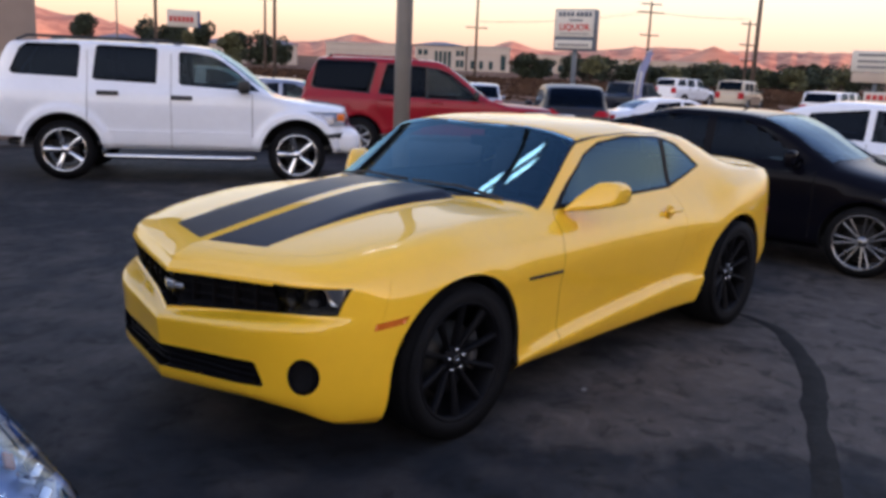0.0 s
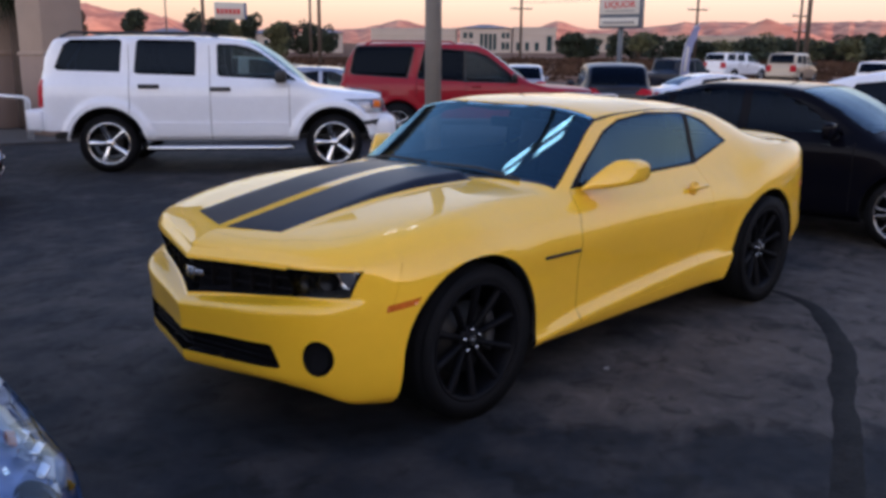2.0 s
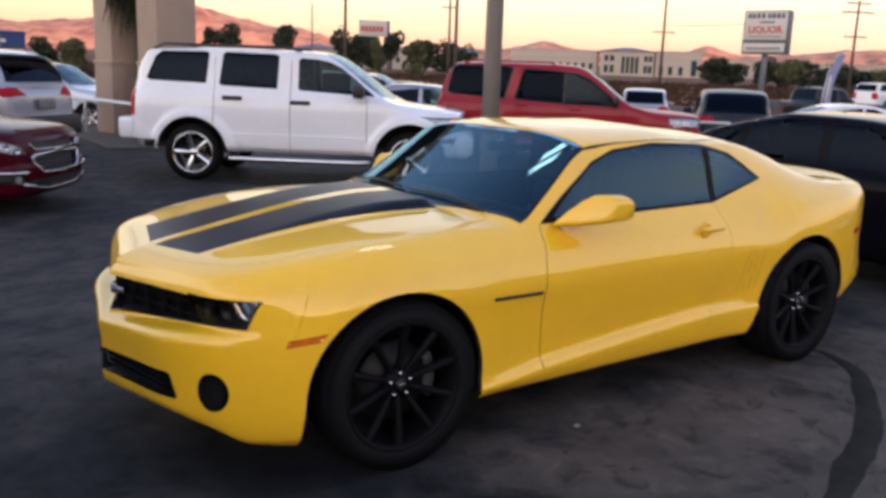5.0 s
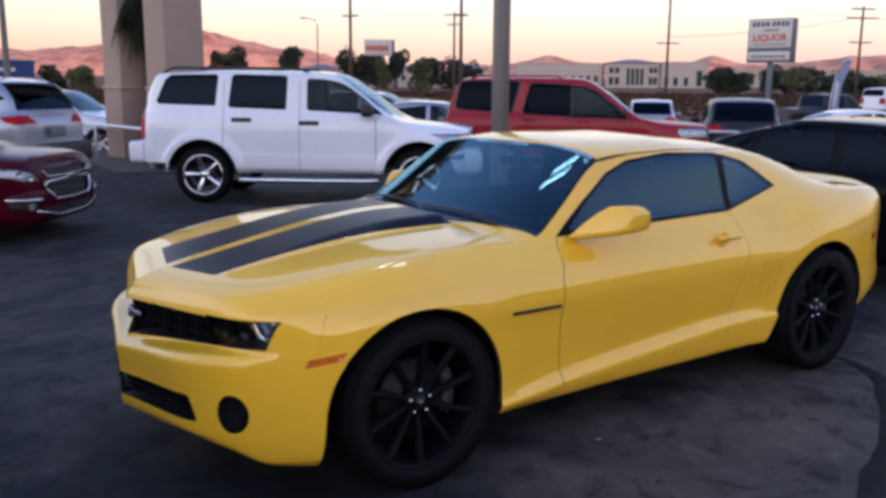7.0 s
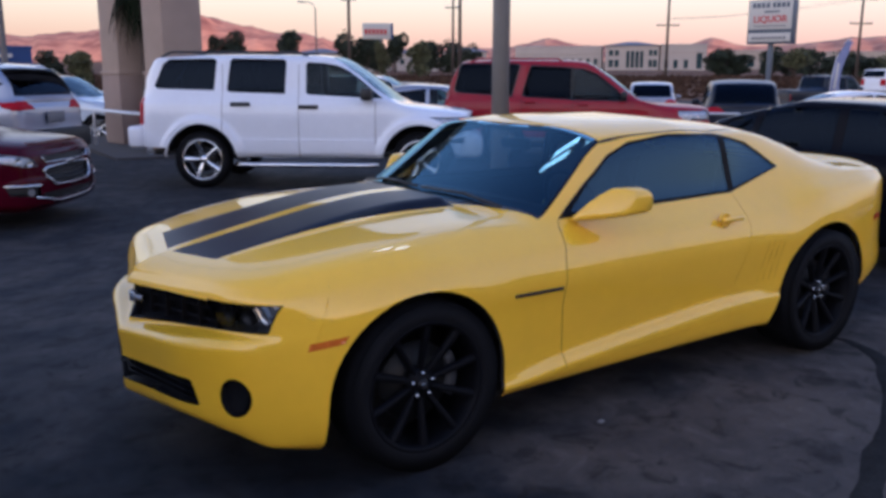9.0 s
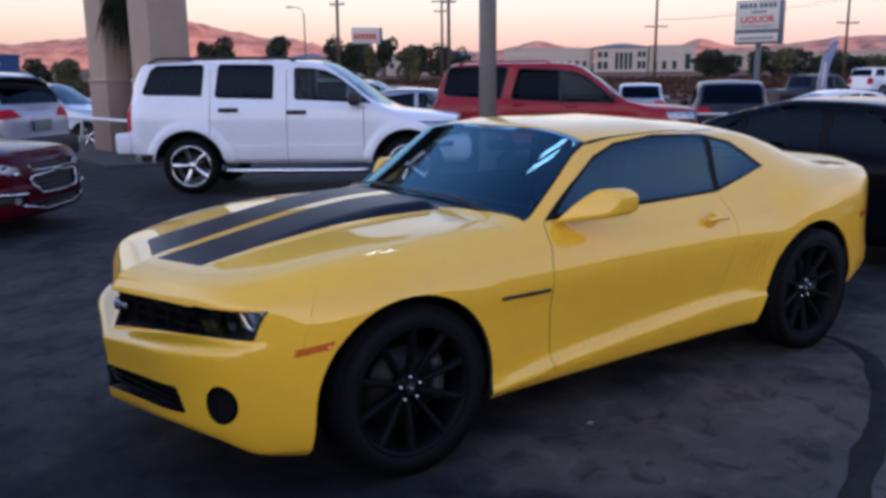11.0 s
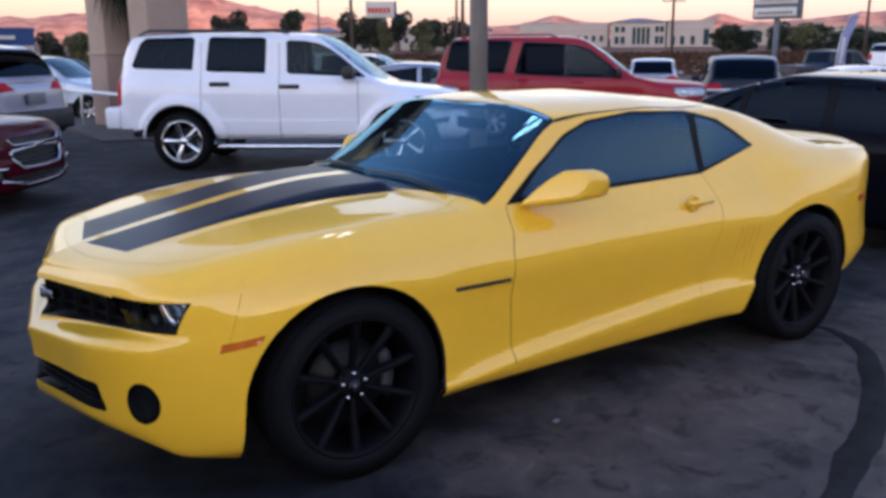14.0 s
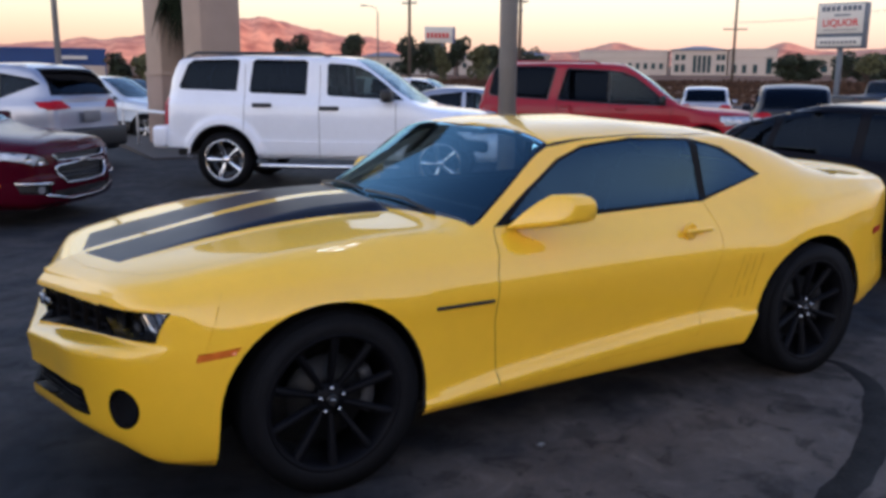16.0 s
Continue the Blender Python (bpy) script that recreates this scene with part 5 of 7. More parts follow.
def build_lot():
    # white body-on-frame SUV with chrome five-spoke wheels
    th = 142.2
    durango = dict(grip=1.3, liner_turn=-12, nu=180, nz=40, band=0.085, w=1.93, fo=0.80, wb=3.03, ro=0.99, h=1.845, belt=1.235, nose=1.03, cowl=1.17, cowl_x=-0.28, ws_top=-1.22, roof_rear=-3.66, rear_base=-3.97, rear_z=1.30, zb=0.43, wr=0.392, rim_r=0.280, rim="star5", rim_mat=M_CHROME, paint=M_WHITE, tumble=0.84, gap=0.108, flare=0.052, roof_drop=0.03,
                   windows=[[(-0.50, 1.240), (-1.52, 1.290), (-1.56, 1.315), (-1.56, 1.70), (-1.53, 1.725), (-1.30, 1.715), (-1.12, 1.680), (-0.97, 1.610), (-0.78, 1.470)], [(-1.85, 1.300), (-2.62, 1.322), (-2.66, 1.35), (-2.61, 1.745), (-2.57, 1.775), (-1.87, 1.765), (-1.83, 1.735)], [(-2.84, 1.345), (-3.64, 1.365), (-3.69, 1.40), (-3.56, 1.70), (-3.47, 1.765), (-2.84, 1.775), (-2.80, 1.74)]],
                   gaps=[(-0.60, 0.62, 1.20), (-1.66, 0.42, 1.70), (-2.72, 0.80, 1.70)], handles=[(-1.52, 1.125), (-2.46, 1.16)], handle_mat=M_BLACK, mirror_mat=M_BLACK, mirror_size=(0.15, 0.25, 0.17),
                   lamps=[[(0.56, 0.80), (0.94, 0.80), (0.94, 0.99), (0.60, 0.99)]], grilles=[[(-0.05, 0.78), (0.50, 0.78), (0.52, 1.0), (-0.05, 1.0)]], tails=[[(0.72, 0.88), (1.0, 0.88), (1.0, 1.26), (0.78, 1.26)]], tails_side=[[(-4.2, 0.87), (-3.89, 0.87), (-3.86, 1.02), (-3.85, 1.24), (-4.2, 1.26)]], drops=[[(-3.70, 0.2), (-4.3, 0.2), (-4.3, 0.56), (-3.52, 0.56)]])
    h = Vector((math.cos(radians(th)), math.sin(radians(th))))
    r = Vector((h.y, -h.x))
    c = Vector((-4.65, -6.19)) - 0.86 * r
    car, _ = build_vehicle("suv", stand(c.x, c.y, th), "white four-door SUV with chrome five-spoke wheels and a roof rack", "car", durango)
    for s in (1, -1):
        part("running_board", tube([(-0.55, 0.93 * s, 0.34), (-0.70, 0.96 * s, 0.33), (-2.45, 0.96 * s, 0.33), (-2.55, 0.93 * s, 0.34)], 0.035, 10), M_CHROME, car)
        rail = part("roof_rail", tube([(-1.55, 0.66 * s, 1.80), (-1.70, 0.66 * s, 1.862), (-3.48, 0.66 * s, 1.862), (-3.62, 0.66 * s, 1.80)], 0.018, 8), M_BLACK, car)
        for xm, ln in ((-1.13, 1.00), (-2.15, 0.92)):
            part("door_moulding", box(ln, 0.016, 0.022, (xm, 0.956 * s, 0.665), 0.006), M_WHITE, car)
    part("roof_bar", box(0.05, 1.30, 0.025, (-2.1, 0, 1.862), 0.01), M_BLACK, car)
    part("roof_bar", box(0.05, 1.30, 0.025, (-3.3, 0, 1.862), 0.01), M_BLACK, car)
    part("rear_bumper", box(0.22, 1.84, 0.30, (-3.98, 0, 0.70), 0.05, None, 3), M_WHITE, car)
    part("front_bumper", box(0.34, 1.80, 0.36, (0.70, 0, 0.60), 0.13, None, 5), M_WHITE, car)
    for s in (1, -1):
        part("turn_signal", box(0.10, 0.05, 0.10, (0.60, 0.895 * s, 0.93), 0.015), M_AMBER, car)

    # red full-size SUV with white lower roof edge
    red = dict(glass=M_DEEPTINT, front_glass=M_DOORGLASS, mirror_mat=M_BLACK, w=2.0, fo=0.98, wb=3.02, ro=1.2, h=1.945, belt=1.20, nose=1.03, cowl=1.15, cowl_x=-0.34, ws_top=-1.45, roof_rear=-3.78, rear_base=-4.15, rear_z=1.28, zb=0.36, wr=0.39, rim_r=0.23, rim="seven", paint=M_REDPAINT, tumble=0.84, trim=M_BLACK, roof_drop=0.03, flare=0.02,
               windows=[[(-0.70, 1.185), (-1.70, 1.205), (-1.69, 1.755), (-1.50, 1.74), (-1.26, 1.66), (-0.90, 1.40)], [(-1.735, 1.21), (-2.60, 1.255), (-2.64, 1.29), (-2.50, 1.765), (-2.46, 1.80), (-1.735, 1.765)], [(-2.86, 1.27), (-3.86, 1.33), (-3.93, 1.37), (-3.83, 1.80), (-3.77, 1.835), (-2.78, 1.835), (-2.72, 1.80)]],
               gaps=[(-0.60, 0.5, 1.18), (-1.70, 0.5, 1.20), (-2.66, 0.9, 1.26)], handles=[(-1.50, 1.10), (-2.50, 1.14)], lamps=[[(0.60, 0.82), (0.98, 0.82), (0.98, 1.0), (0.62, 1.0)]], grilles=[[(-0.05, 0.80), (0.55, 0.80), (0.57, 1.0), (-0.05, 1.0)]], tails=[[(0.80, 0.95), (1.0, 0.95), (1.0, 1.30), (0.82, 1.30)]], cladding=0.48, cladding_mat=M_GREYTRIM)
    th2 = 138.6
    h = Vector((math.cos(radians(th2)), math.sin(radians(th2))))
    r = Vector((h.y, -h.x))
    rearc = Vector((-7.60, -9.95)) - 0.9 * r
    c = rearc + h * 4.22
    car, _ = build_vehicle("suv", stand(c.x, c.y, th2), "faded red full-size SUV with dark tinted windows", "car", red)
    for s in (1, -1):
        part("roof_rail", tube([(-1.85, 0.70 * s, 1.88), (-2.0, 0.70 * s, 1.945), (-3.5, 0.70 * s, 1.945), (-3.65, 0.70 * s, 1.88)], 0.018, 8), M_REDPAINT, car)
    part("front_bumper", box(0.22, 1.86, 0.22, (0.94, 0, 0.58), 0.06), M_CHROME, car)

    hatch = dict(w=1.77, fo=0.86, wb=2.58, ro=0.62, front_glass=M_TINT, h=1.40, belt=0.93, nose=0.76, cowl=0.97, cowl_x=-0.22, ws_top=-1.05, roof_rear=-2.32, rear_base=-3.08, rear_z=1.00, zb=0.20, wr=0.315, rim_r=0.245, rim="multi10", paint=M_BLACKPAINT, rim_mat=M_GREYALLOY, tumble=0.80, gap=0.045, roof_drop=0.09, handle_mat=M_CHROME, nu=140, nz=30,
                 windows=[[(-0.56, 0.955), (-1.46, 0.965), (-1.46, 1.335), (-1.22, 1.325), (-0.90, 1.18)], [(-1.54, 0.965), (-2.30, 0.99), (-2.24, 1.31), (-1.54, 1.335)], [(-2.36, 0.995), (-2.74, 1.06), (-2.58, 1.19), (-2.31, 1.27)]],
                 gaps=[(-0.45, 0.3, 0.90), (-1.50, 0.3, 0.93), (-2.36, 0.55, 0.95)], handles=[(-1.36, 0.83), (-2.22, 0.85)], lamps=[[(0.48, 0.58), (0.86, 0.58), (0.88, 0.72), (0.55, 0.70)]], grilles=[[(-0.05, 0.30), (0.36, 0.30), (0.38, 0.68), (-0.05, 0.68)]], tails=[[(0.55, 0.78), (0.88, 0.78), (0.88, 0.93), (0.60, 0.93)]])
    car, _ = build_vehicle("hatchback", stand(-5.98, 1.05, 93), "glossy black hatchback with multi-spoke alloy wheels", "car", hatch)
    sedan = dict(w=1.82, fo=0.93, wb=2.75, ro=1.1, h=1.47, belt=0.96, nose=0.76, cowl=0.98, cowl_x=-0.45, ws_top=-1.30, roof_rear=-2.55, rear_base=-3.25, rear_z=1.08, deck_end=1.06, zb=0.20, wr=0.325, rim_r=0.22, rim="seven", paint=M_WHITE, tumble=0.78, roof_drop=0.07,
                 windows=[[(-0.78, 0.985), (-1.66, 0.995), (-1.66, 1.375), (-1.42, 1.36), (-1.12, 1.22)], [(-1.74, 0.995), (-2.62, 1.03), (-2.42, 1.30), (-1.74, 1.375)]],
                 gaps=[(-0.58, 0.3, 0.93), (-1.70, 0.3, 0.96)], handles=[(-1.52, 0.86), (-2.50, 0.88)], lamps=[[(0.50, 0.60), (0.90, 0.60), (0.90, 0.73), (0.56, 0.72)]], grilles=[[(-0.05, 0.60), (0.44, 0.60), (0.46, 0.72), (-0.05, 0.72)], [(-0.05, 0.33), (0.5, 0.33), (0.52, 0.45), (-0.05, 0.45)]], tails=[[(0.55, 0.80), (0.9, 0.80), (0.9, 0.95), (0.58, 0.95)]])
    build_vehicle("sedan", stand(-9.4, 1.75, 93), "white sedan parked beside a black hatchback", "car", sedan)

    compact = dict(sedan, wb=2.69, h=1.49, w=1.80, fo=0.92, nose=0.84, cowl=1.04, cowl_x=-0.26, ws_top=-1.16, belt=0.99, paint=M_MAROON, rim="five", nu=150, nz=36,
                   grilles=[[(-0.05, 0.685), (0.44, 0.690), (0.50, 0.745), (0.47, 0.760), (-0.05, 0.755)], [(-0.05, 0.440), (0.36, 0.450), (0.46, 0.535), (0.49, 0.610), (0.44, 0.630), (-0.05, 0.645)], [(-0.05, 0.290), (0.50, 0.300), (0.56, 0.375), (-0.05, 0.385)], [(0.58, 0.340), (0.83, 0.370), (0.84, 0.455), (0.60, 0.455)]],
                   lamps=[[(0.555, 0.655), (0.74, 0.660), (0.90, 0.735), (0.90, 0.825), (0.62, 0.735)]], lamp_wrap=0.46, lamp_depth=0.025)
    car, sh = build_vehicle("sedan", stand(0.55, -6.94, 142), "dark maroon compact sedan with a chrome-rimmed split grille", "car", compact)
    def nose_at(y, z):
        return min((abs(p[1] - abs(y)) + abs(p[2] - z), p[0]) for row in sh.side_rows[:56] for p in row)[1] + 0.010

    def outline(corners, steps):
        pts = []
        for (y0, z0), (y1, z1) in zip(corners, corners[1:]):
            pts += [(nose_at(y0 + (y1 - y0) * f, z0 + (z1 - z0) * f), y0 + (y1 - y0) * f, z0 + (z1 - z0) * f) for f in np.linspace(0, 1, steps)[:-1]]
        return pts + [(nose_at(*corners[-1]), *corners[-1])]

    part("grille_frame", tube(outline([(-0.45, 0.632), (-0.495, 0.610), (-0.465, 0.535), (-0.36, 0.447), (0, 0.435), (0.36, 0.447), (0.465, 0.535), (0.495, 0.610), (0.45, 0.632), (0, 0.650), (-0.45, 0.632)], 5), 0.013, 8), M_CHROME, car, "chrome grille surround")
    part("grille_frame", tube(outline([(-0.50, 0.748), (-0.44, 0.687), (0, 0.680), (0.44, 0.687), (0.50, 0.748)], 6), 0.009, 8), M_CHROME, car, "chrome grille surround")
    for z in (0.49, 0.535, 0.58):
        part("grille_bar", tube([(nose_at(y, z) - 0.026, y, z) for y in np.linspace(-0.38, 0.38, 9)], 0.007, 6), M_GLOSSBLACK, car)
    part("emblem", join([box(0.02, 0.17, 0.030, (nose_at(0, 0.665) + 0.008, 0, 0.665), 0.006), box(0.024, 0.07, 0.052, (nose_at(0, 0.665) + 0.010, 0, 0.665), 0.008)]), M_ALLOY, car, "plain silver emblem")
    for s in (1, -1):
        part("fog_trim", tube([(nose_at(y, 0.462), y * s, 0.462 + 0.012 * (y - 0.58) / 0.26) for y in np.linspace(0.58, 0.84, 8)], 0.013, 8), M_CHROME, car, "chrome strip over the fog lamp")
        lamp = turned([(0.036, 0.0), (0.040, 0.006), (0.030, 0.004), (0.0, -0.010)], 20)
        bmesh.ops.rotate(lamp, cent=(0, 0, 0), matrix=Matrix.Rotation(radians(-60), 3, "Z"), verts=lamp.verts)
        bmesh.ops.translate(lamp, vec=(nose_at(0.70, 0.40) - 0.026, 0.70, 0.40), verts=lamp.verts)
        if s < 0:
            bmesh.ops.scale(lamp, vec=(1, -1, 1), verts=lamp.verts)
        part("fog_lamp", lamp, M_GREYTRIM, car)
        for y, z, rr in ((0.66, 0.690, 0.030), (0.77, 0.725, 0.034)):
            bowl = turned([(rr, 0.0), (rr * 1.1, 0.006), (rr * 0.9, 0.004), (rr * 0.5, -0.02), (0.0, -0.026)], 20)
            bmesh.ops.rotate(bowl, cent=(0, 0, 0), matrix=Matrix.Rotation(radians(-66), 3, "Z"), verts=bowl.verts)
            bmesh.ops.translate(bowl, vec=(nose_at(y, z) - 0.020, y, z), verts=bowl.verts)
            if s < 0:
                bmesh.ops.scale(bowl, vec=(1, -1, 1), verts=bowl.verts)
            part("lamp_reflector", bowl, M_CHROME, car)
        part("side_indicator", box(0.10, 0.014, 0.035, (0.42, 0.862 * s, 0.455), 0.004), M_AMBER, car)
    part("lip", tube([(nose_at(y, 0.275) + 0.004, y, 0.270 + 0.075 * max(0.0, abs(y) - 0.30) / 0.36) for y in np.linspace(-0.66, 0.66, 23)], 0.013, 8), M_CHROME, car, "silver lower lip")

    crossover = dict(w=1.84, fo=0.90, wb=2.69, ro=0.95, h=1.68, belt=1.09, nose=0.92, cowl=1.10, cowl_x=-0.40, ws_top=-1.25, roof_rear=-3.10, rear_base=-3.55, rear_z=1.16, deck_end=1.12, zb=0.26, wr=0.35, rim_r=0.23, rim="five", paint=M_SILVER, tumble=0.79, roof_drop=0.07, cladding=0.56, trim=M_BLACK,
                     windows=[[(-0.72, 1.11), (-1.58, 1.13), (-1.58, 1.555), (-1.38, 1.545), (-1.05, 1.38)], [(-1.61, 1.13), (-2.52, 1.17), (-2.49, 1.55), (-1.61, 1.56)], [(-2.55, 1.175), (-3.28, 1.39), (-3.14, 1.47), (-2.52, 1.55)]],
                     gaps=[(-0.55, 0.5, 1.06), (-1.60, 0.5, 1.10)], handles=[(-1.46, 1.0), (-2.40, 1.03)], lamps=[[(0.5, 0.74), (0.9, 0.76), (0.9, 0.88), (0.56, 0.86)]], tails=[[(0.40, 1.00), (0.95, 0.97), (0.95, 1.12), (0.55, 1.13)]], tails_side=[[(-3.8, 0.97), (-3.38, 1.01), (-3.26, 1.10), (-3.8, 1.13)]], grilles=[[(-0.05, 0.5), (0.4, 0.5), (0.4, 0.8), (-0.05, 0.8)]])
    car, _ = build_vehicle("crossover", stand(1.27, -14.54, -50), "silver crossover SUV seen from behind with red wraparound tail lamps", "car", dict(crossover, h=1.74))
    for s in (1, -1):
        part("roof_rail", tube([(-1.5, 0.64 * s, 1.64), (-1.6, 0.64 * s, 1.70), (-2.9, 0.64 * s, 1.69), (-3.05, 0.64 * s, 1.62)], 0.015, 8), M_ALLOY, car)
    part("plate_recess", box(0.02, 0.40, 0.18, (-3.652, 0, 0.86), 0.01), M_GREYTRIM, car)
    part("rear_skirt", box(0.18, 1.68, 0.34, (-3.59, 0, 0.50), 0.06, None, 3), M_BLACK, car)

    build_vehicle("crossover", stand(-3.9, -19.3, 140), "pale blue-silver crossover SUV parked beyond another", "car", dict(crossover, paint=M_PALE))
    # the pale car whose front corner juts in beside the viewer
    seam = [(-0.45, 0.80), (-0.21, 0.81), (0.0, 0.785), (0.19, 0.745), (0.37, 0.685), (0.49, 0.63), (0.60, 0.55), (0.69, 0.38), (0.72, 0.0)]
    seam_quads = [[(a - 0.004, b), (a + 0.004, b + 0.010), (p + 0.004, q + 0.010), (p - 0.004, q)] for (a, b), (p, q) in zip(seam, seam[1:])]
    car, sh = build_vehicle("sedan", stand(2.948, 0.990, 89.8), "pale silver sedan with large headlamps tinted like reflected sky", "car", dict(sedan, paint=M_PALE, nose=0.80, w=1.86, square=0.2, full=0.03, lines_top=seam_quads, lamps=[], bowl=M_SKYBOWL, lens_mat=M_LENS, lamp_depth=0.055, mirror_out=-0.06, gaps=[], lamps_top=[[(0.0, 0.95), (0.08, 0.85), (0.35, 0.765), (0.70, 0.68), (0.90, 0.60), (0.95, 0.75), (0.75, 1.0), (0.0, 1.0)]]))
    lamp = sh.mesh(["lamp"], (1,), 0.0, False)
    tree_of = bvhtree.BVHTree.FromPolygons([v.co for v in lamp.vertices], [p.vertices[:] for p in lamp.polygons])
    rnd = random.Random(4)
    for s in (1, -1):
        # polished reflector steps crowd the outer edge behind the clear lens
        for k in range(18):
            lx = 0.40 + 0.026 * k
            ly = 0.882 - 0.022 * (k % 3) - 0.10 * max(0.0, lx - 0.66) ** 0.8
            hit, nrm, _, _ = tree_of.ray_cast(Vector((lx, ly, 2.0)), Vector((0, 0, -1)))
            if hit is None:
                continue
            q = nrm.to_track_quat("Z", "X").to_matrix() @ Matrix.Rotation(rnd.uniform(-0.5, 0.5), 3, "Z") @ Matrix.Rotation(rnd.uniform(-0.7, 0.5), 3, "X")
            facet = box(rnd.uniform(0.018, 0.034), rnd.uniform(0.035, 0.060), 0.010, hit - nrm * 0.034, 0.004, q)
            if s < 0:
                bmesh.ops.scale(facet, vec=(1, -1, 1), verts=facet.verts)
            part("lamp_reflector", facet, M_AMBER if k == 2 else (M_CHROME, M_ALLOY, M_PAPER, M_CHROME)[k % 4], car)
        for lx, ly, r in ((0.71, 0.795, 0.044), (0.79, 0.77, 0.034)):
            hit, nrm, _, _ = tree_of.ray_cast(Vector((lx, ly, 2.0)), Vector((0, 0, -1)))
            if hit is None:
                continue
            for name, mat, prof in (("reflector_bowl", M_CHROME, [(r * 1.30, 0.010), (r * 1.34, 0.004), (r * 1.1, -0.004), (r * 0.96, -0.020)]), ("projector", M_GLOSSBLACK, [(r, 0.0), (r * 0.98, -0.010), (r * 0.7, 0.004), (0.0, 0.012)])):
                eye = turned(prof, 24, "z", caps=False)
                bmesh.ops.rotate(eye, cent=(0, 0, 0), matrix=nrm.to_track_quat("Z", "X").to_matrix(), verts=eye.verts)
                bmesh.ops.translate(eye, vec=hit - nrm * 0.022, verts=eye.verts)
                if s < 0:
                    bmesh.ops.scale(eye, vec=(1, -1, 1), verts=eye.verts)
                part(name, eye, mat, car, "dark round projector lamp" if name == "projector" else "")
    # further rows
    build_vehicle("crossover", stand(-17.6, -10.65, -140), "dark navy crossover parked tail to the lot", "car", dict(crossover, paint=M_NAVY, h=1.74))
    build_vehicle("minivan", stand(-23.9, -19.1, -138), "silver minivan in a further row", "car", dict(crossover, paint=M_SILVER, h=1.72))
    build_vehicle("crossover", stand(-14.2, -18.0, 139), "dark blue SUV parked behind a silver sedan", "car", dict(crossover, paint=M_NAVY))
    build_vehicle("sedan", stand(-9.9, -10.6, 139), "silver sedan between two SUVs", "car", dict(sedan, paint=M_SILVER))
    pickup = dict(w=1.95, fo=0.95, wb=3.55, ro=1.15, h=1.86, belt=1.20, nose=1.05, cowl=1.17, cowl_x=-0.50, ws_top=-1.15, roof_rear=-2.55, rear_base=-2.72, rear_z=1.26, deck_end=1.22, zb=0.38, wr=0.39, rim_r=0.22, rim="five", paint=M_WHITE, tumble=0.82, gap=0.09, roof_drop=0.03,
                  windows=[[(-0.76, 1.24), (-1.50, 1.25), (-1.50, 1.73), (-1.30, 1.73), (-1.08, 1.60)], [(-1.60, 1.25), (-2.36, 1.26), (-2.36, 1.73), (-1.60, 1.74)]],
                  gaps=[(-0.62, 0.5, 1.18), (-1.55, 0.5, 1.2), (-2.66, 0.45, 1.2)], handles=[(-1.38, 1.10)], lamps=[[(0.60, 0.82), (0.96, 0.82), (0.96, 1.0), (0.62, 1.0)]], grilles=[[(-0.05, 0.76), (0.55, 0.76), (0.57, 1.0), (-0.05, 1.0)]], tails=[[(0.84, 0.78), (0.98, 0.78), (0.98, 1.16), (0.84, 1.16)]])
    tall = dict(durango, paint=M_WHITE, rim_mat=M_ALLOY, flare=0.015, gap=0.07)
    build_vehicle("suv", stand(-11.5, -16.1, 139), "white SUV with dark windows in the second row", "car", dict(tall, h=1.80))
    build_vehicle("crossover", stand(-8.7, -43.2, 120), "dark crossover parked before the warehouse", "car", dict(crossover, paint=M_NAVY))
    build_vehicle("sedan", stand(-9.8, -55.2, 120), "dark sedan parked before the warehouse", "car", dict(sedan, paint=M_BLACKPAINT))
    build_vehicle("sedan", stand(-21.9, -7.7, 140), "white sedan parked in a far row", "car", sedan)
    build_vehicle("pickup_truck", stand(-36.0, -17.6, 165), "dark pickup truck parked by the road", "truck", dict(pickup, paint=M_NAVY))
    build_vehicle("suv", stand(-53.1, -23.6, 172), "white SUV parked by the road", "car", tall)
    build_vehicle("van", stand(-50.7, -19.2, 188), "grey-tan van parked by the road", "van", dict(tall, paint=M_BEIGE, h=1.95))
    build_vehicle("suv", stand(-40.0, -9.8, 180), "white SUV at the far end of a row", "car", tall)


build_lot()
# ---------------------------------------------------------------- poles, columns, signs, buildings
M_POLE = surface("painted_steel_grey", (0.20, 0.185, 0.175), 0.55, vary=0.12, scale=5)
M_STUCCO = surface("tan_stucco", (0.37, 0.28, 0.22), 0.95, vary=0.10, scale=3, fine=90, bump=0.4)
M_STUCCO_DARK = surface("brown_stucco", (0.30, 0.22, 0.18), 0.95, vary=0.10, scale=3, fine=90, bump=0.4)
M_WOODPOLE = surface("weathered_pole_wood", (0.10, 0.075, 0.06), 0.9, vary=0.25, scale=8)
M_CONCRETE = surface("concrete", (0.070, 0.060, 0.053), 0.9, vary=0.15, scale=4)
M_WALLCREAM = surface("cream_wall", (0.50, 0.43, 0.37), 0.9, vary=0.08, scale=0.6)
M_WALLTAN = surface("tan_wall", (0.46, 0.38, 0.31), 0.9, vary=0.10, scale=0.6)
M_ROOFGREY = surface("grey_roof", (0.17, 0.17, 0.20), 0.8, vary=0.1, scale=0.5)
M_BLUEWALL = surface("blue_wall", (0.016, 0.05, 0.17), 0.7, vary=0.1, scale=0.5)
M_PANE = surface("dark_window", (0.03, 0.06, 0.065), 0.12, vary=0.2, scale=2)
M_GALV = surface("galvanised_rail", (0.66, 0.67, 0.69), 0.4, metal=0.3, vary=0.1)
M_SIGNWHITE = surface("sign_face_white", (0.58, 0.55, 0.49), 0.5, vary=0.05, scale=1)
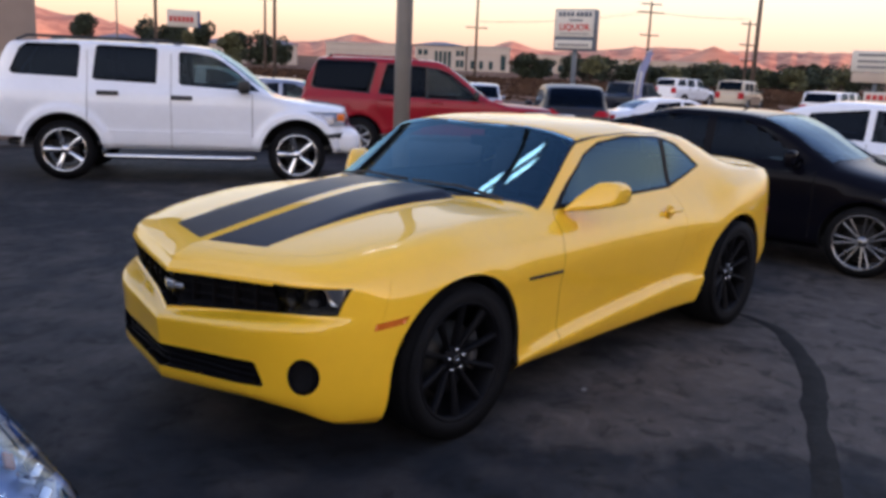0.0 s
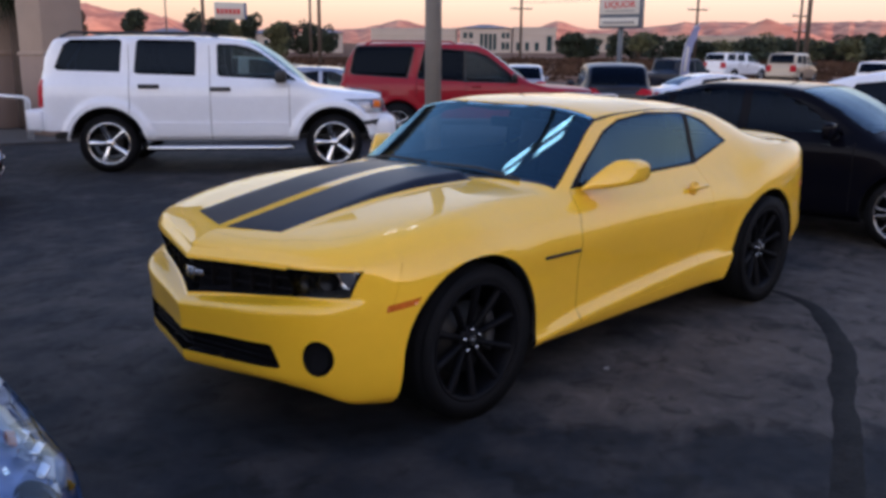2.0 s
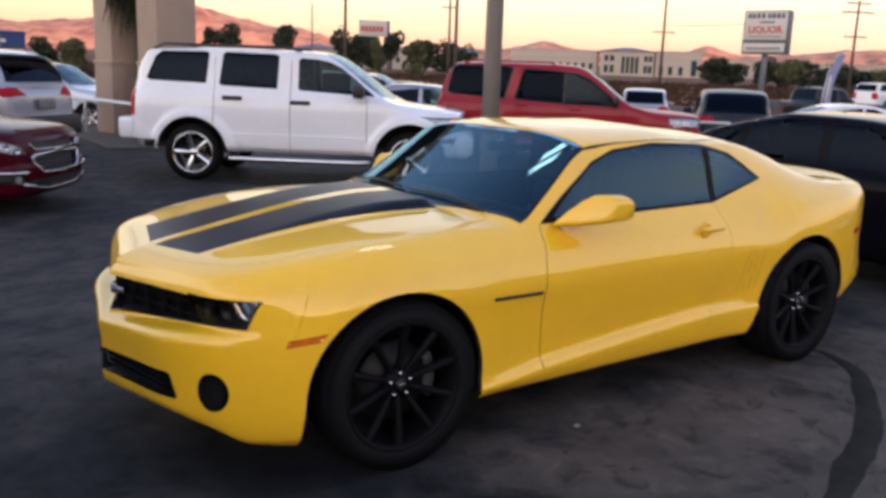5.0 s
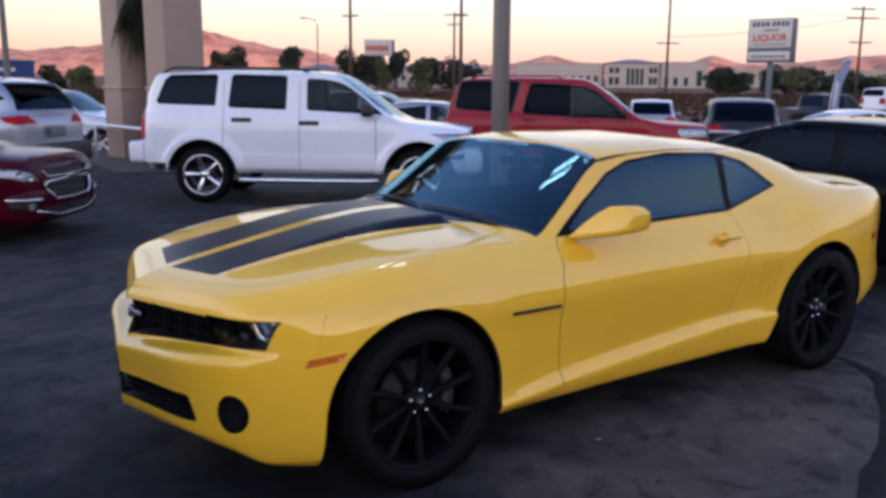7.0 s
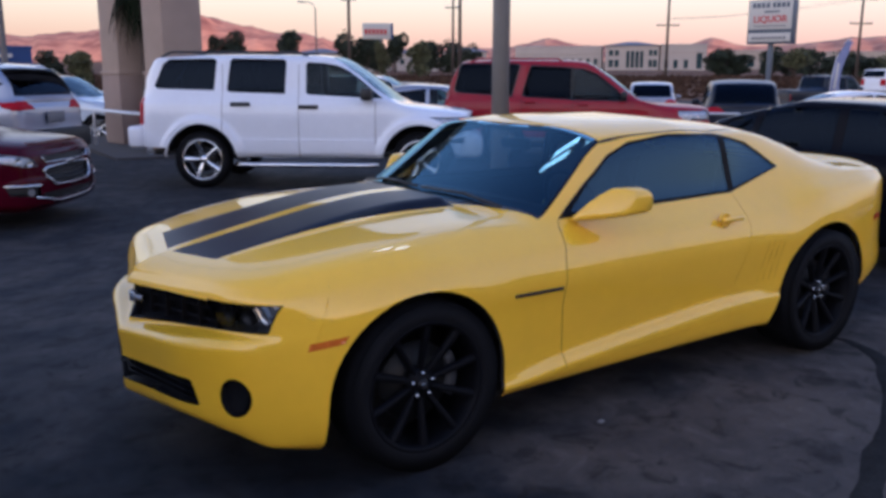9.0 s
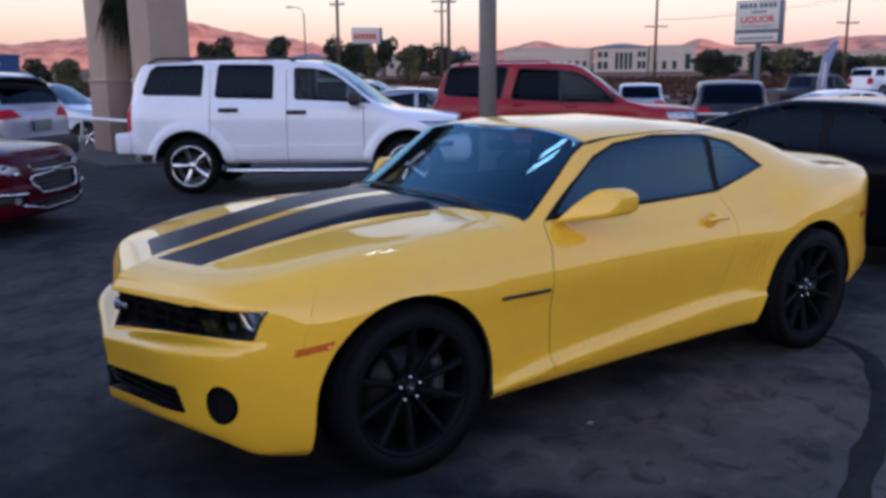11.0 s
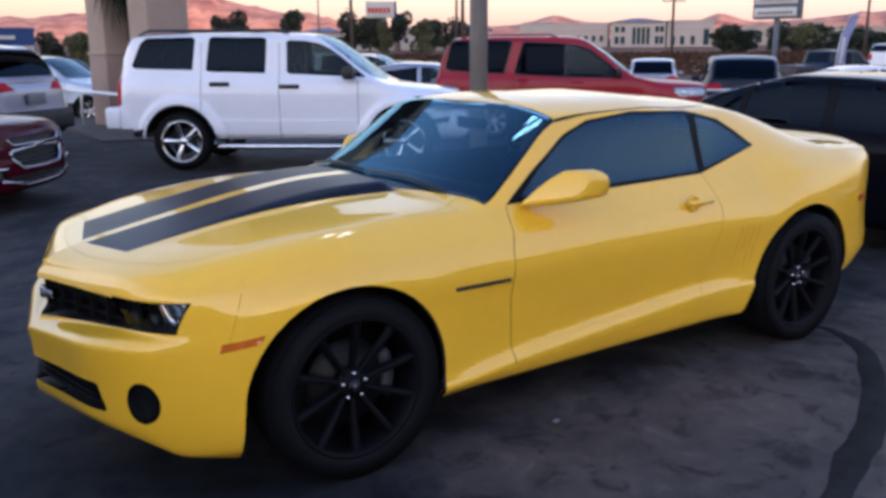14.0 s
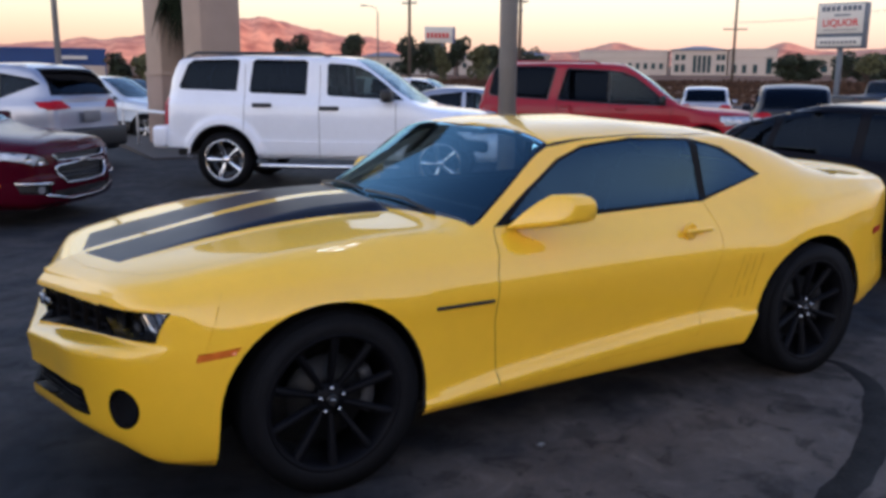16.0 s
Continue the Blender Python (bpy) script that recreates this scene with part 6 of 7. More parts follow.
M_SIGNRED = surface("sign_red", (0.50, 0.03, 0.03), 0.5, vary=0.05)
M_SIGNDARK = surface("sign_dark", (0.10, 0.12, 0.15), 0.5, vary=0.1)
M_FLAGBLUE = surface("flag_cloth", (0.26, 0.28, 0.46), 0.85, vary=0.15, scale=3)
M_LEAF = surface("dark_leaves", (0.030, 0.040, 0.020), 0.75, vary=0.3, scale=0.8, island=0.45)
M_PALMLEAF = surface("palm_leaves", (0.016, 0.022, 0.011), 0.9, vary=0.3, scale=2.0, island=0.4, spec=0.08)
M_LEAFLIGHT = surface("olive_leaves", (0.105, 0.105, 0.045), 0.75, vary=0.3, scale=0.8, island=0.4)
M_BARK = surface("bark", (0.09, 0.065, 0.05), 0.95, vary=0.3, scale=5, bump=0.5)
M_SCRUB = surface("dry_scrub", (0.088, 0.054, 0.038), 0.95, vary=0.25, scale=0.5, island=0.25, spec=0.05)


M_BRONZE = surface("dark_bronze_cladding", (0.045, 0.038, 0.034), 0.6, vary=0.2, scale=1)


def facing(x, y, ex=1.84, ey=3.63):
    """The yaw at which a thing's front (its -y side) looks towards the lot."""
    return math.degrees(math.atan2(y - ey, x - ex)) - 90


# the steel lamp post behind the coupe
post = thing("lamp_post", stand(-3.53, -3.04), "grey painted steel lamp post rising from the asphalt", "lamp post")
part("shaft", tube([(0, 0, 0.0), (0, 0, 3.0), (0, 0, 6.5)], [0.086, 0.084, 0.078], 20), M_POLE, post)
part("base_plate", box(0.30, 0.30, 0.03, (0, 0, 0.015), 0.006), M_POLE, post)
M_LUMEN = glow("lit_luminaire", (0.88, 1.0, 0.93), 10.0)
mast = part("mast_arm", tube([(0, 0, 4.05), (0.45, 0.45, 4.30), (1.1, 1.15, 4.36), (1.8, 1.9, 4.24), (2.17, 2.25, 4.10)], 0.035, 10), M_POLE, post)
for hx, hy in ((2.19, 2.00), (2.37, 2.13), (1.98, 2.37), (2.15, 2.53)):
    part("luminaire", box(0.34, 0.15, 0.10, (hx, hy, 4.06), 0.03, Matrix.Rotation(radians(119), 3, "Z")), M_POLE, mast)
    part("lens", box(0.27, 0.11, 0.02, (hx, hy, 4.005), 0.006, Matrix.Rotation(radians(119), 3, "Z")), M_LUMEN, mast)
for sx in (-1, 1):
    for sy in (-1, 1):
        part("anchor_bolt", turned([(0.0, 0.075), (0.014, 0.072), (0.014, 0.02), (0.0, 0.02)], 8, "z"), M_GALV, post).location = (0.11 * sx, 0.11 * sy, 0)

# porch of the dealership
walkway = prism([(-2.2, -12.6), (-8.0, -12.4), (-8.6, -20.5), (-2.6, -20.8)], "z", -0.1, 0.05, 0.015)
tagged(part("walkway", walkway, M_CONCRETE, smooth=False), "raised pale concrete walkway with a worn kerb", "pavement", kind="structure")


def column(x, y):
    col = thing("column", pose(x, y, 0.05, 0, 0, 9.6), "square tan stucco porch column on a stepped base", "column", "porch columns")
    part("shaft", box(0.84, 0.84, 7.5, (0, 0, 3.85), 0.012), M_STUCCO, col)
    part("plinth", box(0.88, 0.88, 1.50, (0, 0, 0.75), 0.02), M_STUCCO_DARK, col)
    part("band", box(0.92, 0.92, 0.07, (0, 0, 1.53), 0.015), M_STUCCO, col)
    return col


column(-3.77, -13.86)
column(-3.47, -16.05)
tagged(part("porch_roof", box(5.6, 9.0, 0.7, (-6.2, -17.3, 8.0), 0.03), M_STUCCO, smooth=False), "flat tan stucco porch roof slab", "roof", kind="structure")


def palm(place, height, fronds, seed, label, reach=1.0, droop=1.1):
    rnd = random.Random(seed)
    tree = thing("palm_tree", place, label, "palm tree", "palms")
    pts = [(0.02 * math.sin(3 * f), 0, height * f) for f in np.linspace(0, 1, 9)]
    part("trunk", tube(pts, [0.16 - 0.05 * f for f in np.linspace(0, 1, 9)], 10), M_BARK, tree)
    for k in range(fronds):
        a = 2 * math.pi * k / fronds + rnd.uniform(-0.2, 0.2)
        rise = rnd.uniform(-0.2, 0.7)
        length = rnd.uniform(0.8, 1.25) * reach
        bm = bmesh.new()
        spine = []
        for f in np.linspace(0, 1, 9):
            spine.append(Vector((math.cos(a) * length * f, math.sin(a) * length * f, height + rise * f - droop * f * f)))
        side = Vector((-math.sin(a), math.cos(a), 0))
        for i in range(1, 9):
            p, q = spine[i - 1], spine[i]
            for s in (-1, 1):
                for o in (0.0, 0.5):
                    b0 = p.lerp(q, o)
                    ln = 0.42 * (0.4 + 0.6 * reach) * math.sin(math.pi * min(0.95, (i - 1 + o) / 9 + 0.12))
                    tip = b0 + side * s * ln + (q - p) * 0.8 + Vector((0, 0, -0.16))
                    v = [bm.verts.new(c) for c in (b0, b0 + (q - p) * 0.35, tip)]
                    bm.faces.new(v)
        part("frond", bm, M_PALMLEAF, tree)
    return tree


palm(stand(-3.72, -15.42), 3.66, 80, 5, "dark green shaggy palm standing between porch columns", 0.62, 1.25)


def hoop_rail(x, y, yaw, length):
    rail = thing("pipe_rail", stand(x, y, yaw), "pale galvanised pipe rail hoop", "railing", "pipe rails")
    part("hoop", tube([(0, 0, 0), (0, 0, 0.78), (0.02, 0, 0.84), (0.08, 0, 0.87), (length - 0.08, 0, 0.87), (length - 0.02, 0, 0.84), (length, 0, 0.78), (length, 0, 0)], 0.025, 10), M_GALV, rail)


hoop_rail(-2.66, -16.1, 96.5, 2.85)
hoop_rail(-2.52, -17.0, 97.0, 3.9)
hoop_rail(-12.9, -8.9, 140, 1.6)

lp = thing("lamp_post", stand(-1.75, -21.2), "slim dark lamp post at the edge of the lot", "lamp post")
part("shaft", tube([(0, 0, 0), (0, 0, 7.5)], [0.09, 0.06], 12), M_POLE, lp)
part("head", box(0.6, 0.25, 0.12, (0.3, 0, 7.5), 0.03), M_POLE, lp)


def utility_pole(x, y, height, arms, yaw, label="tall weathered wooden utility pole with crossarms"):
    p = thing("utility_pole", stand(x, y, yaw), label, "utility pole", "utility poles")
    part("shaft", tube([(0, 0, 0), (0, 0, height)], [0.19, 0.12], 10), M_WOODPOLE, p)
    for z, half in arms:
        arm = part("crossarm", box(2 * half, 0.12, 0.14, (0, 0, z), 0.01), M_WOODPOLE, p)
        for k in (-0.95, -0.55, 0.55, 0.95):
            part("insulator", turned([(0.0, z + 0.30), (0.05, z + 0.28), (0.06, z + 0.20), (0.03, z + 0.14), (0.03, z + 0.07), (0.0, z + 0.07)], 8, "z"), M_GALV, arm).location = (k * half, 0, 0)
    return p


utility_pole(-41.6, -75.2, 14.0, [(8.2, 0.85)], -55)
utility_pole(-62.3, -85.8, 10.2, [(9.8, 1.3), (8.6, 1.0)], -50)
utility_pole(-48.2, -65.0, 14.0, [(8.0, 0.7)], -50)
utility_pole(-85.5, -71.2, 14.0, [(6.5, 1.5)], -30)
utility_pole(-93.9, -50.5, 10.2, [(9.9, 1.5), (8.9, 2.0), (6.2, 1.4)], -25)
utility_pole(-98.4, -39.8, 8.2, [(7.8, 1.3), (5.4, 1.3), (3.6, 0.9)], -20)
utility_pole(-61.9, -23.6, 12.5, [(11.5, 1.2)], -20)

sl = thing("street_lamp", stand(-47.6, -94.6, 20), "slim street lamp with a single curved arm", "street lamp")
part("shaft", tube([(0, 0, 0), (0, 0, 8.4), (0.3, 0, 8.9), (1.0, 0, 9.1), (2.2, 0, 9.1)], [0.10, 0.08, 0.06, 0.05, 0.05], 8), M_POLE, sl)
part("head", box(0.9, 0.3, 0.16, (2.5, 0, 9.08), 0.05), M_POLE, sl)


def cable(a, b, sag):
    a, b = Vector(a), Vector(b)
    pts = [a.lerp(b, f) - Vector((0, 0, sag * 4 * f * (1 - f))) for f in np.linspace(0, 1, 14)]
    return pts


for off in (-1.2, 0.0, 1.2):
    tagged(part("power_line", tube(cable((-85.5 + off * 0.8, -71.2, 8.2), (-93.9 + off, -50.5, 9.8), 0.5), 0.010, 5), M_BLACK), "thin black power line strung between poles", "cable", "power lines")
    tagged(part("power_line", tube(cable((-93.9 + off, -50.5, 9.8), (-98.4 + off, -39.8, 9.2), 0.3), 0.010, 5), M_BLACK), "thin black power line strung between poles", "cable", "power lines")


def lettering(parent, body, size, at, material, name="lettering"):
    cu = bpy.data.curves.new(name, "FONT")
    cu.body, cu.size, cu.extrude, cu.align_x, cu.align_y = body, size, 0.015, "CENTER", "CENTER"
    cu.offset = 0.022 * size
    me = bpy.data.meshes.new_from_object(bpy.data.objects.new("tmp", cu))
    ob = part(name, me, material, parent, smooth=False)
    me.materials.clear()
    me.materials.append(material)
    ob.matrix_basis = pose(*at, 90, 0, 0)
    return ob


def pylon_sign():
    s = thing("pylon_sign", stand(-54.3, -34.8, facing(-54.3, -34.8) - 20), "tall roadside liquor store sign with white panels and red letters", "sign")
    w, d = 3.25, 0.95
    z0, z1 = 3.45, 6.55
    part("pole", box(0.32, 0.32, 3.6, (0, 0, 1.7), 0.02), M_SIGNDARK, s)
    part("cabinet", box(w, d, z1 - z0, (0, 0, (z0 + z1) / 2), 0.03), M_SIGNDARK, s)
    part("upper_panel", box(w - 0.16, 0.05, 1.98, (0, -d / 2 - 0.01, 5.48), 0.01), M_SIGNWHITE, s)
    part("lower_panel", box(w - 0.22, 0.05, 0.62, (0, -d / 2 - 0.01, 3.92), 0.01), M_SIGNWHITE, s)
    lettering(s, "LIQUOR", 0.66, (0, -d / 2 - 0.045, 5.18), M_SIGNRED)
    part("sign_bar", box(1.1, 0.03, 0.12, (0.1, -d / 2 - 0.045, 5.72), 0.01), M_SIGNDARK, s)
    for k, (x, ww) in enumerate(((-1.2, 0.24), (-0.88, 0.26), (-0.54, 0.24), (-0.2, 0.26), (0.24, 0.24), (0.56, 0.26), (0.90, 0.26), (1.22, 0.22))):
        part("sign_bar", box(ww, 0.03, 0.34, (x, -d / 2 - 0.045, 6.17), 0.01), M_SIGNDARK, s)
    part("sign_bar", box(2.3, 0.03, 0.07, (0, -d / 2 - 0.045, 4.72), 0.01), M_GREYTRIM, s)
    for k in range(9):
        part("sign_bar", box(0.2, 0.03, 0.20, (-1.15 + 0.28 * k, -d / 2 - 0.045, 3.88), 0.01), M_GREYTRIM, s)


pylon_sign()

s2 = thing("roadside_sign", stand(-64.5, -108.3, facing(-64.5, -108.3) + 10), "white roadside sign board with faded red lettering bars", "sign")
part("post", box(0.4, 0.4, 5.6, (0.6, 0.3, 2.8), 0.02), M_SIGNDARK, s2)
part("board", box(4.2, 0.5, 2.3, (0, 0, 6.4), 0.03), M_SIGNWHITE, s2)
part("side_panel", box(0.9, 0.52, 2.3, (2.0, 0.02, 6.4), 0.03), M_BLUEWALL, s2)
for k in range(6):
    part("sign_bar", box(0.42, 0.04, 0.75, (-1.65 + 0.58 * k, -0.27, 6.3), 0.02), M_SIGNRED, s2)

s3 = thing("roadside_sign", stand(-64.4, -15.6, facing(-64.4, -15.6)) @ pose(0, 0, 0.35), "large pale board sign with a cream lower panel", "sign")
part("post", box(0.3, 0.3, 3.6, (0, 0.2, 0.8), 0.02), M_SIGNDARK, s3)
part("board", box(3.4, 0.4, 1.5, (0, 0, 3.2), 0.03), M_SIGNWHITE, s3)
part("lower_board", box(3.2, 0.4, 0.7, (0, 0, 2.05), 0.03), M_WALLTAN, s3)
for z in (3.65, 3.2, 2.8):
    part("sign_bar", box(2.6, 0.04, 0.16, (0, -0.22, z), 0.01), M_GREYTRIM, s3)
small = thing("banner", stand(-58.0, -13.5, facing(-58, -13.5)), "small white banner with red lettering bars", "banner")
part("cloth", box(1.7, 0.04, 0.7, (0, 0, 1.2), 0.01), M_SIGNWHITE, small)
for k in range(4):
    part("sign_bar", box(0.28, 0.03, 0.34, (-0.55 + 0.37 * k, -0.03, 1.2), 0.005), M_SIGNRED, small)
for sx in (-0.8, 0.8):
    part("stake", tube([(sx, 0.03, 0), (sx, 0.03, 1.55)], 0.02, 6), M_GALV, small)

# feather flag
fl = thing("feather_flag", stand(-32.5, -16.9, facing(-32.5, -16.9)) @ Matrix.Diagonal((0.60, 0.8, 0.98, 1)), "blue and white feather flag bent over at its tip", "flag")
part("mast", tube([(0, 0, 0), (0.05, 0, 1.6), (0.25, 0, 2.6), (0.7, 0, 3.3), (1.15, 0, 3.45)], 0.025, 8), M_GALV, fl)
bm = bmesh.new()
rows = []
for f in np.linspace(0, 1, 14):
    z = 0.9 + 2.5 * f
    x = 0.03 + 0.95 * max(0, f - 0.25) ** 2 * 1.6
    wdt = 0.62 * (1 - 0.25 * f) if f < 0.9 else 0.62 * 0.6
    rows.append([(x + wdt * g, 0.05 * math.sin(6 * f + 3 * g), z - 0.10 * g) for g in (0, 0.35, 0.65, 1.0)])
grid_mesh(bm, rows)
part("cloth", bm, M_FLAGBLUE, fl)
part("white_band", box(0.16, 0.03, 1.1, (0.38, -0.04, 1.9), 0.01, Matrix.Rotation(radians(8), 3, "Y")), M_SIGNWHITE, fl)


# ---------------------------------------------------------------- trees and scrub
def crown_mesh(lobes, leaves, size, rnd):
    verts, faces = [], []
    for _ in range(leaves):
        cx, cy, cz, r, rz = rnd.choice(lobes)
        a, b = rnd.uniform(0, 2 * math.pi), math.acos(rnd.uniform(-1, 1))
        f = rnd.uniform(0.55, 1.0) ** 0.6
        p = Vector((cx + r * f * math.sin(b) * math.cos(a), cy + r * f * math.sin(b) * math.sin(a), cz + rz * f * math.cos(b)))
        u = Vector((rnd.gauss(0, 1), rnd.gauss(0, 1), rnd.gauss(0, 0.7))).normalized()
        v = u.cross(Vector((rnd.gauss(0, 1), rnd.gauss(0, 1), rnd.gauss(0, 1)))).normalized()
        s = size * rnd.uniform(0.6, 1.3)
        n = len(verts)
        verts += [p - u * s, p + v * s * 0.5, p + u * s, p - v * s * 0.5]
        faces.append((n, n + 1, n + 2, n + 3))
    me = bpy.data.meshes.new("crown")
    me.from_pydata(verts, [], faces)
    return me


def tree(x, y, height, radius, seed, leaf=None, base=0.25, leaves=1500, label="", shape=1.0):
    rnd = random.Random(seed)
    t = thing("tree", stand(x, y, rnd.uniform(0, 360)), label or "dense dark green tree beyond the road", "tree", "far trees")
    part("trunk", tube([(0, 0, 0), (0.05, 0.02, height * base), (0.0, 0.05, height * 0.6)], [radius * 0.11, radius * 0.08, radius * 0.03], 8), M_BARK, t)
    lobes = []
    for k in range(12):
        a, q = rnd.uniform(0, 2 * math.pi), rnd.uniform(0, 0.6)
        z = rnd.uniform(height * (base + 0.10), height * 0.84)
        lobes.append((radius * q * math.cos(a), radius * q * math.sin(a), z, radius * rnd.uniform(0.35, 0.58), height * rnd.uniform(0.12, 0.20) * shape))
    lobes.append((0, 0, height * 0.62, radius * 0.62, height * 0.34))
    for k in range(4):
        lx, ly, lz, *_ = lobes[k]
        part("limb", tube([(0.02, 0.02, height * base * 0.9), (lx * 0.5, ly * 0.5, (lz + height * base) / 2), (lx, ly, lz)], [radius * 0.05, radius * 0.035, radius * 0.015], 6), M_BARK, t)
    part("crown", crown_mesh(lobes, leaves, radius * 0.085 + 0.06, rnd), leaf or M_LEAF, t)
    return t


# (x, y, height, crown radius, foliage, foot of the crown)
for n, (x, y, hgt, rad, kind, base) in enumerate([
        (-53.2, -135.9, 7.4, 2.6, 0, 0.1), (-50.0, -137.2, 6.2, 1.9, 0, 0.1), (-65.7, -141.4, 7.6, 2.9, 0, 0.12), (-70.0, -128.0, 7.6, 3.0, 0, 0.1), (-73.5, -127.0, 6.0, 2.4, 0, 0.1), (-79.5, -133.8, 6.6, 2.8, 0, 0.1), (-82.5, -132.0, 7.2, 2.8, 0, 0.1),
        (-85.0, -124.6, 6.0, 2.8, 0, 0.1), (-88.0, -122.6, 6.3, 3.0, 0, 0.1), (-91.0, -120.2, 5.4, 2.4, 0, 0.1), (-49.6, -82.1, 4.2, 1.1, 1, 0.08), (-53.3, -79.8, 4.4, 1.7, 1, 0.08), (-14.2, -69.6, 3.2, 1.5, 1, 0.05), (-16.8, -69.0, 2.8, 1.4, 1, 0.05), (-12.2, -71.5, 3.4, 1.2, 0, 0.1),
        (-93.5, -69.2, 3.9, 2.3, 0, 0.06), (-95.6, -67.6, 3.0, 1.8, 0, 0.06), (-115.8, -72.3, 3.5, 2.4, 0, 0.1), (-119.8, -65.7, 3.2, 2.2, 0, 0.1), (-121.5, -62.4, 2.9, 2.0, 0, 0.1), (-113.0, -75.5, 3.0, 2.0, 0, 0.1),
        (-132.0, -62.5, 3.4, 2.6, 0, 0.08), (-133.4, -59.0, 3.6, 2.6, 0, 0.08), (-135.2, -55.3, 3.5, 2.6, 0, 0.08), (-130.0, -66.0, 3.2, 2.4, 0, 0.08), (-136.5, -51.0, 3.7, 2.6, 0, 0.08)]):
    if x < -110:
        hgt, rad = hgt * (0.62 + 0.25 * ((n * 7) % 5) / 4), rad * (0.8 + 0.1 * (n % 4))
    tree(x, y, hgt, rad, 20 + n, (M_LEAF, M_LEAFLIGHT)[kind], base * 0.4, 2600, ("dense dark green tree beyond the road", "small olive-green tree beside the road")[kind])

for n in range(9):
    f = n / 8
    x, y = -126.8 - 3.8 * f, -50.0 + 12.0 * f
    palm(stand(x, y), 3.0 + 0.9 * math.sin(5.3 * n), 14, 60 + n, "shaggy palm in a far row")
# a ragged belt of trees beyond the road
belt = random.Random(17)
for n in range(22):
    f = n / 21
    d = 116 + belt.uniform(-6, 10)
    bearing = radians(-146.0 - 17.3 * (f + belt.uniform(-0.02, 0.02)))
    tree(2.8 + d * math.cos(bearing), 3.2 + d * math.sin(bearing), belt.uniform(2.6, 4.0), belt.uniform(1.7, 2.7), 120 + n, (M_LEAF, M_LEAF, M_LEAFLIGHT)[n % 3], 0.05, 900)
for n in range(5):
    tree(-133 - n * 0.6, -47.0 + 2.9 * n, 3.8, 2.2, 90 + n, M_LEAF, 0.06, 900)


def scrub_band():
    """Dry brush on the verge beyond the lot."""
    rnd = random.Random(8)
    verts, faces = [], []
    side = Vector((-LIE.y, LIE.x))
    for _ in range(3000):
        s, k = rnd.uniform(53, 112), rnd.uniform(-75, 75)
        p = LIE * s + side * k
        r, h = rnd.uniform(0.4, 1.4), rnd.uniform(0.10, 0.48)
        base = Vector((p.x, p.y, ground_z(p.x, p.y)))
        for _ in range(5):
            a = rnd.uniform(0, 2 * math.pi)
            n = len(verts)
            c = base + Vector((r * rnd.uniform(-1, 1), r * rnd.uniform(-1, 1), 0))
            verts += [c + Vector((-0.4 * math.cos(a), -0.4 * math.sin(a), 0)), c + Vector((0.4 * math.cos(a), 0.4 * math.sin(a), 0)), c + Vector((0.1, 0.08, h))]
            faces.append((n, n + 1, n + 2))
    me = bpy.data.meshes.new("scrub")
    me.from_pydata(verts, [], faces)
    tagged(part("dry_scrub", me, M_SCRUB, smooth=False), "low dry brown scrub on the verge", "scrub", kind="stuff")


scrub_band()


# ---------------------------------------------------------------- far buildings
def facade(name, x, y, yaw, width, depth, height, wall, windows, label, roof="flat", group="far buildings", overhang=0.5, cornice=True):
    """A far building: body, parapet or eaves, windows set in as frames with panes. windows: (x, z, w, h)."""
    b = thing(name, stand(x, y, yaw), label, "building", group)
    part("wall", box(width, depth, height + 1.5, (0, depth / 2, (height - 1.5) / 2), 0.02), wall, b, smooth=False)
    if roof == "hip":
        bm = bmesh.new()
        w, d, o = width / 2, depth, overhang
        low = [bm.verts.new(p) for p in ((-w - o, -o, height), (w + o, -o, height), (w + o, d + o, height), (-w - o, d + o, height))]
        r = min(w, d / 2) * 0.8
        top = [bm.verts.new(p) for p in ((-w + r, d / 2, height + 1.0), (w - r, d / 2, height + 1.0))]
        bm.faces.new(low[::-1])
        bm.faces.new((low[0], low[1], top[1], top[0]))
        bm.faces.new((low[2], low[3], top[0], top[1]))
        bm.faces.new((low[1], low[2], top[1]))
        bm.faces.new((low[3], low[0], top[0]))
        part("roof", bm, M_ROOFGREY, b, smooth=False)
    else:
        if cornice:
            part("cornice", box(width + 0.24, 0.24, 0.22, (0, -0.02, height * 0.72), 0.02), M_WALLTAN, b, smooth=False)
        part("parapet", box(width + 0.3, depth + 0.3, 0.4, (0, depth / 2, height + 0.1), 0.03), wall, b, smooth=False)
        part("roof", box(width - 0.3, depth - 0.3, 0.1, (0, depth / 2, height + 0.33), 0.0), M_ROOFGREY, b, smooth=False)
    for wx, wz, ww, wh in windows:
        win = part("window", box(ww + 0.2, 0.10, wh + 0.2, (wx, -0.03, wz), 0.02), M_WALLCREAM, b, smooth=False)
        part("pane", box(ww, 0.06, wh, (wx, -0.07, wz), 0.01), M_PANE, win, smooth=False)
    return b


